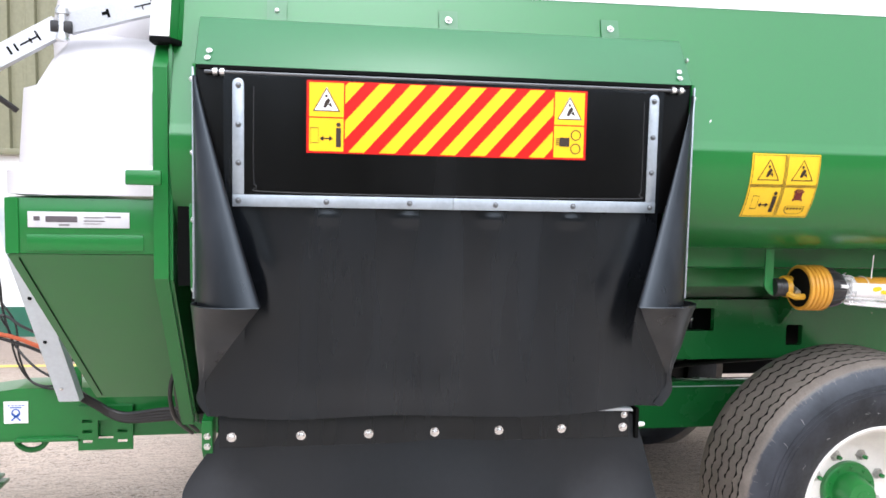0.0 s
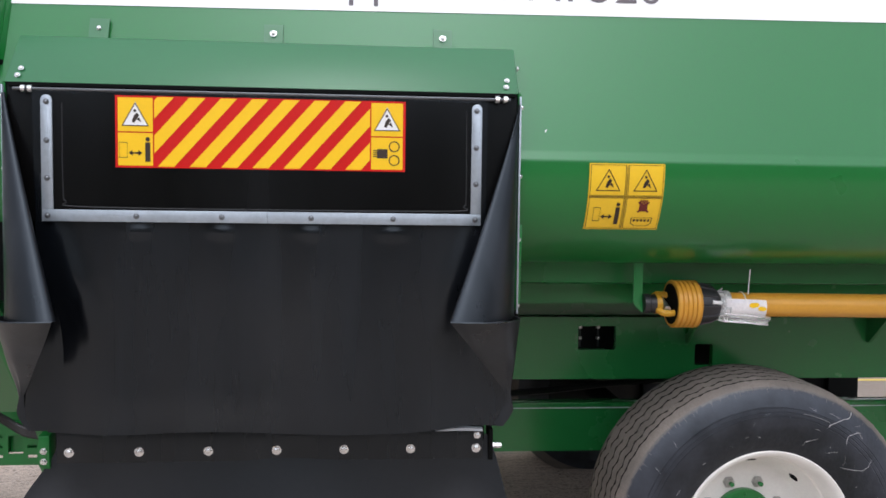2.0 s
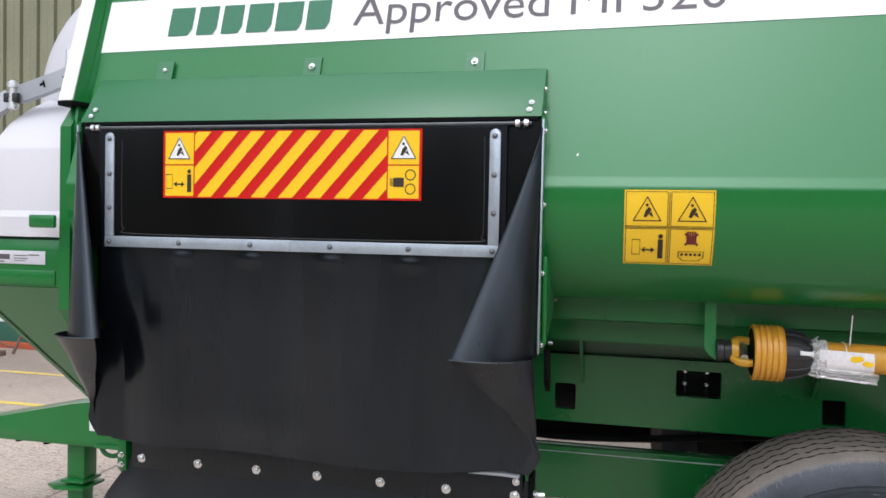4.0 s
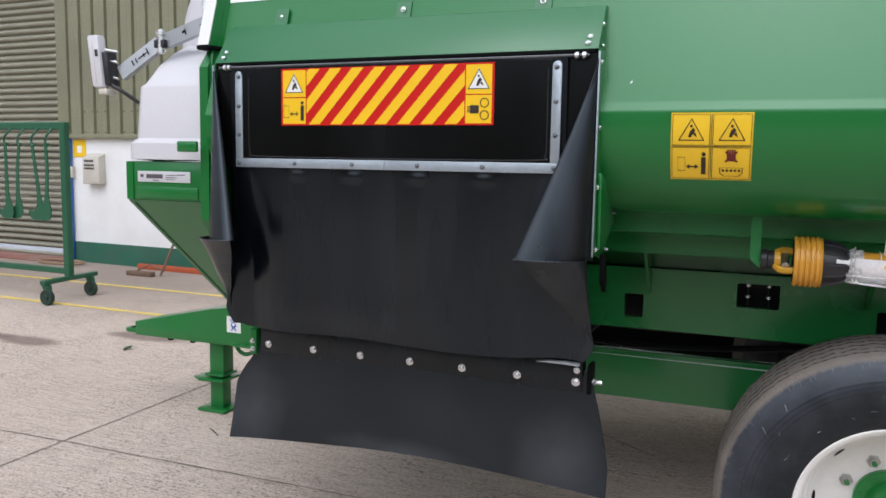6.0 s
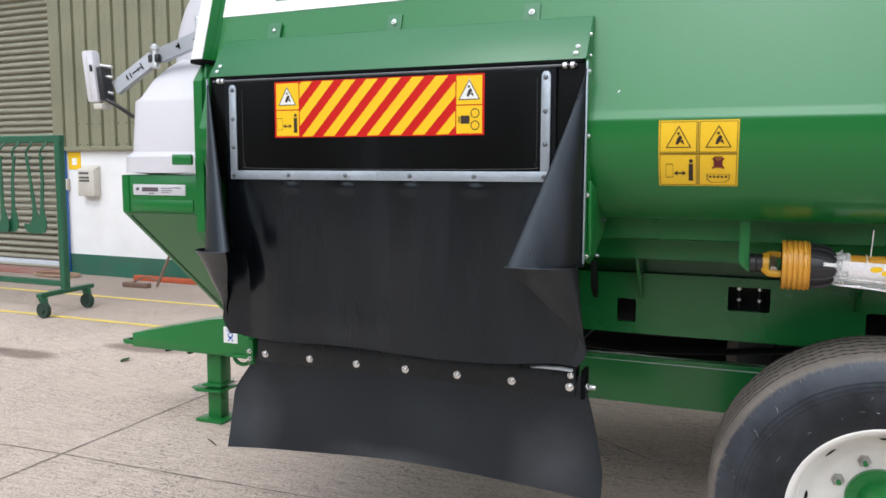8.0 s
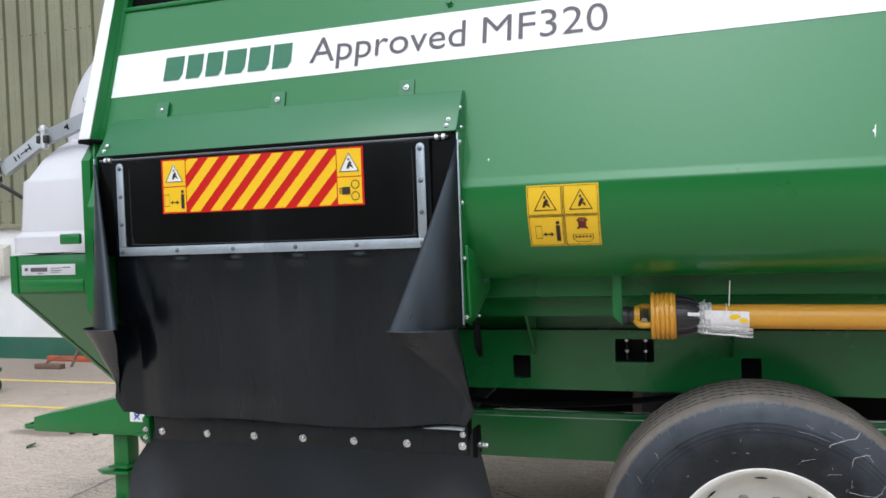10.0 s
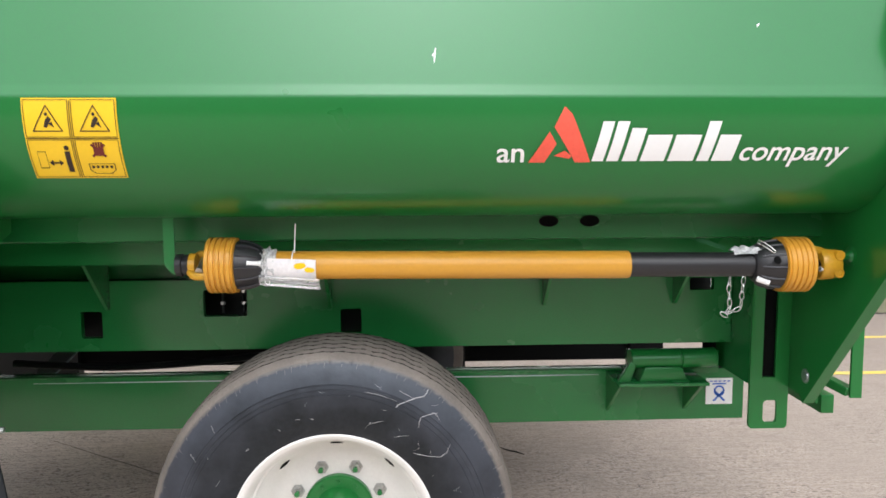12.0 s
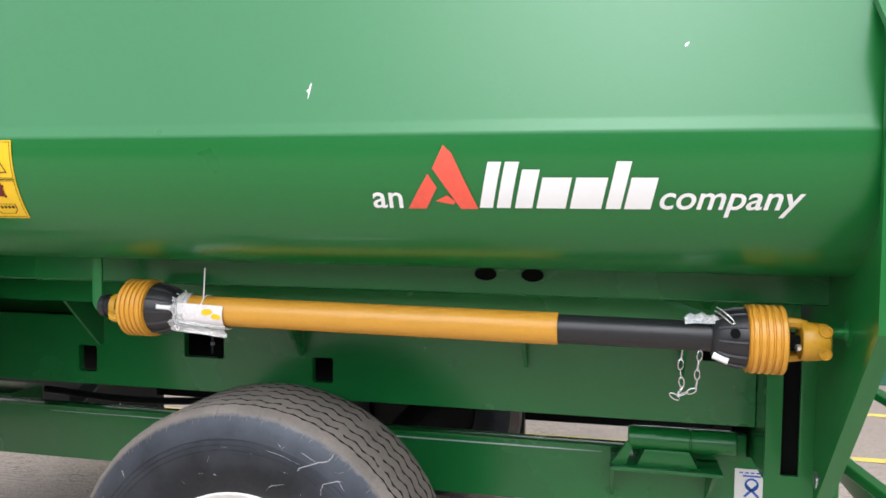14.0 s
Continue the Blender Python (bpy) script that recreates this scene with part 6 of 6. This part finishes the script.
part("hose_loop", tube(curve_pts([(-0.57, 3.40, 0.60), (-0.560, 3.0, 0.78), (-0.557, 2.87, 0.886), (-0.551, 2.85, 0.958), (-0.535, 2.85, 1.004), (-0.521, 2.85, 0.983), (-0.514, 2.87, 0.916), (-0.502, 3.0, 0.80), (-0.49, 3.4, 0.62)], 6), 0.0085, 8), CABLE, wagon, "black hose looped up beside the flange")
part("hose_loop", tube(curve_pts([(-0.55, 3.42, 0.60), (-0.544, 3.02, 0.79), (-0.541, 2.89, 0.917), (-0.531, 2.87, 0.972), (-0.517, 2.88, 0.937), (-0.498, 3.02, 0.80), (-0.48, 3.42, 0.62)], 6), 0.0080, 8), CABLE, wagon, "black hose looped up beside the flange")
# light metal hose guard sloping down to the drawbar
bm = bmesh.new()
sec = [(0.0, 0.0), (0.085, 0.0), (0.085, 0.06), (0.078, 0.06), (0.078, 0.007), (0.0, 0.007)]
ends = [[bm.verts.new((x + a, y + b, z)) for a, b in sec] for x, y, z in ((-1.235, 3.10, 1.58), (-1.195, 3.12, 1.38), (-1.13, 3.45, 0.735))]
bm.faces.new(ends[0])
bm.faces.new(ends[-1][::-1])
for p, q in zip(ends, ends[1:]):
    for i in range(len(sec)):
        j = (i + 1) % len(sec)
        bm.faces.new((p[i], q[i], q[j], p[j]))
guard = part("hose_guard", bm, PALE_STEEL, wagon, "light galvanised hose guard", smooth=False)
for t in (0.25, 0.55, 0.9):
    p = Vector((-1.185, 3.12, 1.38)).lerp(Vector((-1.12, 3.45, 0.735)), t)
    bolt(guard, p.x + 0.02, p.y - 0.003, p.z, 0.006, 0.006, DARK if t < 0.8 else ZINC, (0, -0.9, -0.4))
for pts, r in (([(-1.62, 3.9, 1.40), (-1.53, 3.86, 1.25), (-1.511, 3.85, 1.186), (-1.503, 3.85, 1.08), (-1.481, 3.85, 0.985), (-1.45, 3.85, 0.90), (-1.34, 3.8, 0.80), (-1.16, 3.7, 0.74)], 0.006),
               ([(-1.62, 3.9, 1.20), (-1.514, 3.85, 1.039), (-1.471, 3.85, 0.958), (-1.458, 3.85, 0.877), (-1.425, 3.85, 0.782), (-1.371, 3.85, 0.718), (-1.28, 3.82, 0.71), (-1.193, 3.85, 0.743), (-1.15, 3.85, 0.79)], 0.005),
               ([(-1.60, 3.9, 1.22), (-1.498, 3.85, 1.093), (-1.446, 3.85, 0.999), (-1.436, 3.85, 0.863), (-1.408, 3.85, 0.768), (-1.366, 3.85, 0.712), (-1.27, 3.8, 0.70), (-1.16, 3.75, 0.72)], 0.005),
               ([(-1.66, 3.9, 1.07), (-1.514, 3.85, 1.045), (-1.48, 3.85, 1.036), (-1.40, 3.8, 1.0), (-1.28, 3.7, 0.98), (-1.14, 3.6, 0.97)], 0.007),
               ([(-1.66, 3.9, 0.97), (-1.516, 3.85, 0.935), (-1.467, 3.85, 0.918), (-1.38, 3.8, 0.905), (-1.26, 3.7, 0.89), (-1.12, 3.6, 0.88)], 0.008)):
    part("loose_cable", tube(curve_pts(pts, 6), r, 8), CABLE, wagon, "thin black cable hanging beside the guard")
part("orange_hose", tube(curve_pts([(-1.66, 3.88, 0.99), (-1.52, 3.84, 0.958), (-1.467, 3.84, 0.945), (-1.40, 3.8, 0.935), (-1.28, 3.7, 0.92), (-1.13, 3.6, 0.91)], 6), 0.010, 8), ORANGE_WOOD, wagon, "orange hose beside the guard")
part("guard_foot", box(-1.20, -1.15, DY0 - 0.02, DY0, 0.69, 0.80, 0.004), GREEN, wagon)

# ---- drive shaft resting on its hook and pin ----
shaft = thing("drive_shaft", 2.7, 2.62, 1.34, "yellow and black telescopic drive shaft carried on hooks", "drive shaft")
SL, SR = Vector((1.68, 2.625, 1.334)), Vector((3.77, 2.615, 1.345))


def on_shaft(name, profile, mat, label="", n=32, parent=None):
    bm = lathe(profile, (0, 0, 0), "x", n)
    turn = Vector((1, 0, 0)).rotation_difference(SR - SL).to_matrix().to_4x4()
    bmesh.ops.transform(bm, matrix=Matrix.Translation(SL) @ turn, verts=bm.verts)
    return part(name, bm, mat, parent or shaft, label)


def cone(flip, x0):
    """Ribbed yellow bell with its black fluted collar, from x0 on; flip: mirrored."""
    f = (lambda p: [(x0 - a, r) for a, r in p]) if flip else (lambda p: [(x0 + a, r) for a, r in p])
    fit = lambda p: f([(a * 0.86 if a < 0.1035 else 0.0890 + (a - 0.1035) * 1.08, r) for a, r in p])
    ribs = [(0.0, 0.078), (0.0, 0.084)]
    for k in range(5):
        ribs += [(0.004 + 0.019 * k, 0.087), (0.014 + 0.019 * k, 0.0868), (0.016 + 0.019 * k, 0.082), (0.019 + 0.019 * k, 0.082)]
    ribs += [(0.101, 0.086), (0.103, 0.078)]
    bell = on_shaft("bell", fit(ribs), PTO_YELLOW, "ribbed yellow plastic bell")
    # dark disc paints the shade inside the bell
    on_shaft("bell_hollow", f([(-0.001, 0.074), (0.0005, 0.074)]), DARK, parent=bell)
    collar = on_shaft("collar", fit([(0.102, 0.076), (0.112, 0.074), (0.13, 0.072), (0.152, 0.066), (0.170, 0.056), (0.178, 0.046)]), PTO_BLACK, "black fluted collar")
    for k in range(12):
        a = 2 * math.pi * k / 12
        pts = [SL + (SR - SL) * (x / 2.09) + Vector((0, r * math.cos(a), r * math.sin(a))) for x, r in fit([(0.106, 0.0765), (0.13, 0.0735), (0.150, 0.068), (0.166, 0.0585)])]
        part("flute", tube(pts, 0.0035, 5), FLUTE_GREY, collar)


cone(False, 1.800 - 1.68)
cone(True, 3.641 - 1.68)
on_shaft("outer_tube", [(0.27, 0.030), (0.27, 0.0435), (1.403, 0.0435), (1.405, 0.0425), (1.405, 0.03)], PTO_YELLOW, "smooth ochre yellow guard tube")
on_shaft("inner_tube", [(1.38, 0.0385), (1.82, 0.0385)], PTO_BLACK, "black guard tube")
# left end: black coupling and yellow yoke
on_shaft("coupling", [(0.016, 0.024), (0.018, 0.034), (0.036, 0.036), (0.040, 0.031), (0.050, 0.032), (0.060, 0.036), (0.064, 0.028)], PTO_BLACK, "black splined coupling", 20)
for a0 in (0.6, 0.6 + math.pi):
    ca, sa = math.cos(a0), math.sin(a0)
    pts = curve_pts([SL + Vector((0.064, 0.030 * ca, 0.030 * sa)), SL + Vector((0.080, 0.050 * ca, 0.050 * sa)), SL + Vector((0.105, 0.052 * ca, 0.052 * sa)), SL + Vector((0.135, 0.045 * ca, 0.045 * sa))], 5)
    part("yoke", tube(pts, 0.012, 8), CAST_YELLOW, shaft, "yellow cast yoke")
on_shaft("yoke_ring", [(0.060, 0.028), (0.060, 0.037), (0.08, 0.037), (0.08, 0.028)], CAST_YELLOW, "yellow cast yoke", 20)
part("cross_pin", tube([SL + Vector((0.095, -0.04, -0.015)), SL + Vector((0.095, 0.04, 0.015))], 0.012, 10), STAINLESS, shaft)
# right end: open yellow yoke
yoke = on_shaft("yoke", [(1.996, 0.030), (2.0, 0.046), (2.01, 0.050), (2.046, 0.046), (2.062, 0.040), (2.068, 0.030)], CAST_YELLOW, "yellow cast yoke", 20)
for a0 in (1.25, 1.25 + math.pi):
    ca, sa = math.cos(a0), math.sin(a0)
    arm_pts = [SL + Vector((x, -r * ca, 0.011 + r * sa)) for x, r in ((1.945, 0.036), (1.97, 0.045), (1.99, 0.046), (2.013, 0.040))]
    part("fork_arm", tube(curve_pts(arm_pts, 4), 0.014, 8), CAST_YELLOW, yoke)
for z in (1.376, 1.322):
    part("boss", lathe([(-0.046, 0.005), (-0.0455, 0.010), (-0.049, 0.011), (-0.049, 0.014), (-0.046, 0.016), (-0.01, 0.016)], (3.730, 2.62, z), "y", 18), CAST_YELLOW, yoke)
part("cross", tube([(3.653, 2.60, 1.345), (3.683, 2.60, 1.345)], 0.017, 10), DARK, yoke)
part("grease_point", lathe([(-0.04, 0.005), (-0.03, 0.009)], (3.668, 2.60, 1.335), "y", 10), ZINC, shaft)
# pale catches on both collars
part("catch", tube(curve_pts([SL + Vector((0.246, -0.066, 0.016)), SL + Vector((0.262, -0.060, 0.014)), SL + Vector((0.285, -0.05, 0.012))], 4), 0.008, 8), VINYL_WHITE, shaft, "small white catch")
part("catch", tube(curve_pts([SL + Vector((1.793, -0.05, -0.03)), SL + Vector((1.81, -0.055, -0.036)), SL + Vector((1.828, -0.06, -0.042))], 4), 0.009, 8), VINYL_WHITE, shaft, "small white catch")


def chain(ctrl, parent, label, r=0.0014, pitch=0.021):
    pts = curve_pts(ctrl, 12)
    path, acc = [], 0.0
    for p, q in zip(pts, pts[1:]):
        acc += (q - p).length
        if acc >= pitch:
            path.append((q, (q - p).normalized()))
            acc = 0.0
    root = None
    for i, (p, d) in enumerate(path):
        u = d.cross(Vector((0, 1, 0.1))).normalized()
        v = u if i % 2 else d.cross(u).normalized()
        loop = [p + d * 0.014 * math.cos(a) + v * 0.0065 * math.sin(a) for a in (2 * math.pi * k / 10 for k in range(10))]
        ob = part("link", tube(loop, r, 5, closed=True), ZINC, root or parent, label if root is None else "")
        root = root or ob


chain([(3.404, 2.605, 1.32), (3.398, 2.60, 1.26), (3.402, 2.60, 1.21), (3.385, 2.60, 1.186), (3.41, 2.60, 1.196), (3.436, 2.60, 1.212), (3.440, 2.60, 1.26), (3.448, 2.605, 1.32)], shaft, "bright safety chain hanging from the collar")
chain([(1.985, 2.575, 1.385), (1.978, 2.57, 1.34), (1.985, 2.575, 1.29)], shaft, "bright chain round the tube end")
# cable tie and crumpled film
part("cable_tie", tube([(2.068, 2.585, 1.378), (2.073, 2.585, 1.468)], 0.0019, 5), VINYL_WHITE, shaft, "white cable tie sticking up")
part("cable_tie", tube([(2.06 + 0.0, 2.623 + 0.046 * math.cos(a), 1.336 + 0.046 * math.sin(a)) for a in (2 * math.pi * k / 20 for k in range(20))], 0.002, 5, closed=True), VINYL_WHITE, shaft)
rows = []
for i in range(13):
    x = 3.405 + 0.008 * i
    row = []
    for k in range(8):
        a = radians(15 + 9 * k)
        r = 0.043 + 0.022 * abs(noise.noise((x * 30, k * 0.9, 2.0))) + 0.012 * (i / 12)
        row.append((x + 0.012 * noise.noise((k, i, 5.0)), 2.617 - r * math.sin(a - 0.6), 1.343 + r * math.cos(a - 0.6)))
    rows.append(row)
part("crumpled_film", grid(rows), BAG, shaft, "crumpled silvery film wrap", angle=20)
# document pouch tied to the tube
pouch = thing("document_pouch", 2.05, 2.57, 1.32, "clear plastic pouch with white papers tied to the drive shaft", "document pouch")
rows = []
for i in range(10):
    x = 1.985 + 0.0165 * i
    row = []
    for k in range(9):
        a = radians(60 + 17 * k)
        r = 0.049 + 0.004 * noise.noise((x * 25, k, 1.0))
        row.append((x + 0.004 * noise.noise((k * 2.0, i, 8.0)), 2.623 - r * math.sin(a), 1.337 + r * math.cos(a) - 0.004 * i / 9))
    rows.append(row)
part("paper_roll", thicken(grid(rows), 0.002), PAPER, pouch, "rolled white papers", angle=50)
rows = []
for i in range(10):
    x = 1.96 + 0.0205 * i
    row = []
    for k in range(7):
        row.append((x, 2.575 - 0.01 * math.sin(k), 1.312 - 0.0055 * k - 0.0015 * i + 0.005 * noise.noise((x * 40, k, 4.0))))
    rows.append(row)
part("pouch_sleeve", grid(rows), FILM, pouch, "clear plastic sleeve", angle=20)
bm = bmesh.new()
for i, (x, z) in enumerate(((2.082, 1.339), (2.090, 1.341), (2.112, 1.328), (2.119, 1.327))):
    ol = [(x + (px - x) * 1.2, z + (pz - z) * 0.75) for px, pz in disc(x, z, 0.013 - 0.001 * i, 7)]
    flat_shape(bm, ol, lambda px, pz: Vector((px, 2.5705 - 0.0005 * i, pz)))
part("yellow_print", bm, HAZ_YELLOW, pouch, "yellow printed emblem", smooth=False)
rows = []
for i in range(9):
    x = 1.955 + 0.007 * i
    row = []
    for k in range(17):
        a = radians(-20 + 15 * k)
        r = 0.0465 + 0.013 * abs(noise.noise((x * 55, k * 0.8, 6.0))) + 0.003 * math.sin(i * 2.1)
        row.append((x + 0.006 * noise.noise((k, i, 9.0)), 2.623 - r * math.sin(a), 1.336 + r * math.cos(a)))
    rows.append(row)
part("foil_wrap", grid(rows), BAG, shaft, "crumpled silvery foil round the tube end", angle=15)
# twisted ends of the bag and a wire clip
rng = random.Random(23)
for k in range(9):
    a, x = radians(-10 + 27 * k), 1.972 + rng.uniform(-0.012, 0.02)
    pts = [(x + rng.uniform(-0.012, 0.012) * f, 2.623 - (0.047 + 0.012 * f + 0.006 * rng.random()) * math.sin(a + 0.25 * f), 1.336 + (0.047 + 0.012 * f) * math.cos(a + 0.25 * f)) for f in (0, 0.5, 1, 0.4)]
    part("twisted_film", tube(curve_pts(pts, 3), 0.0022, 5), BAG, shaft)
part("wire_clip", tube(curve_pts([(3.480, 2.585, 1.424), (3.498, 2.572, 1.412), (3.517, 2.556, 1.394), (3.512, 2.552, 1.388), (3.492, 2.570, 1.404), (3.476, 2.585, 1.414)], 4), 0.0018, 6, closed=True), ZINC, shaft, "bright wire clip")
# dark spot on the collar paints the shade of an opening
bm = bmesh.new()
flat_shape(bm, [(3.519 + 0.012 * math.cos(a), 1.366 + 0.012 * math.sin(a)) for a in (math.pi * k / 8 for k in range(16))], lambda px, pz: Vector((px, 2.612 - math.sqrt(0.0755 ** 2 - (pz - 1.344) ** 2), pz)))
part("collar_window", bm, DARK, shaft, "flat dark spot painted as a shaded grease opening in the collar", smooth=False)
# the shaft lies slightly askew between its hook and pin, and everything tied to it with it
for ob in [*shaft.children, *[g for c in shaft.children for g in c.children], *pouch.children]:
    for v in ob.data.vertices:
        f = (v.co.x - 1.68) / 2.09
        v.co.y += 0.062 - 0.062 * f
        v.co.z += 0.002 - 0.019 * f
        if v.co.x < 2.2:
            v.co.x -= 0.02
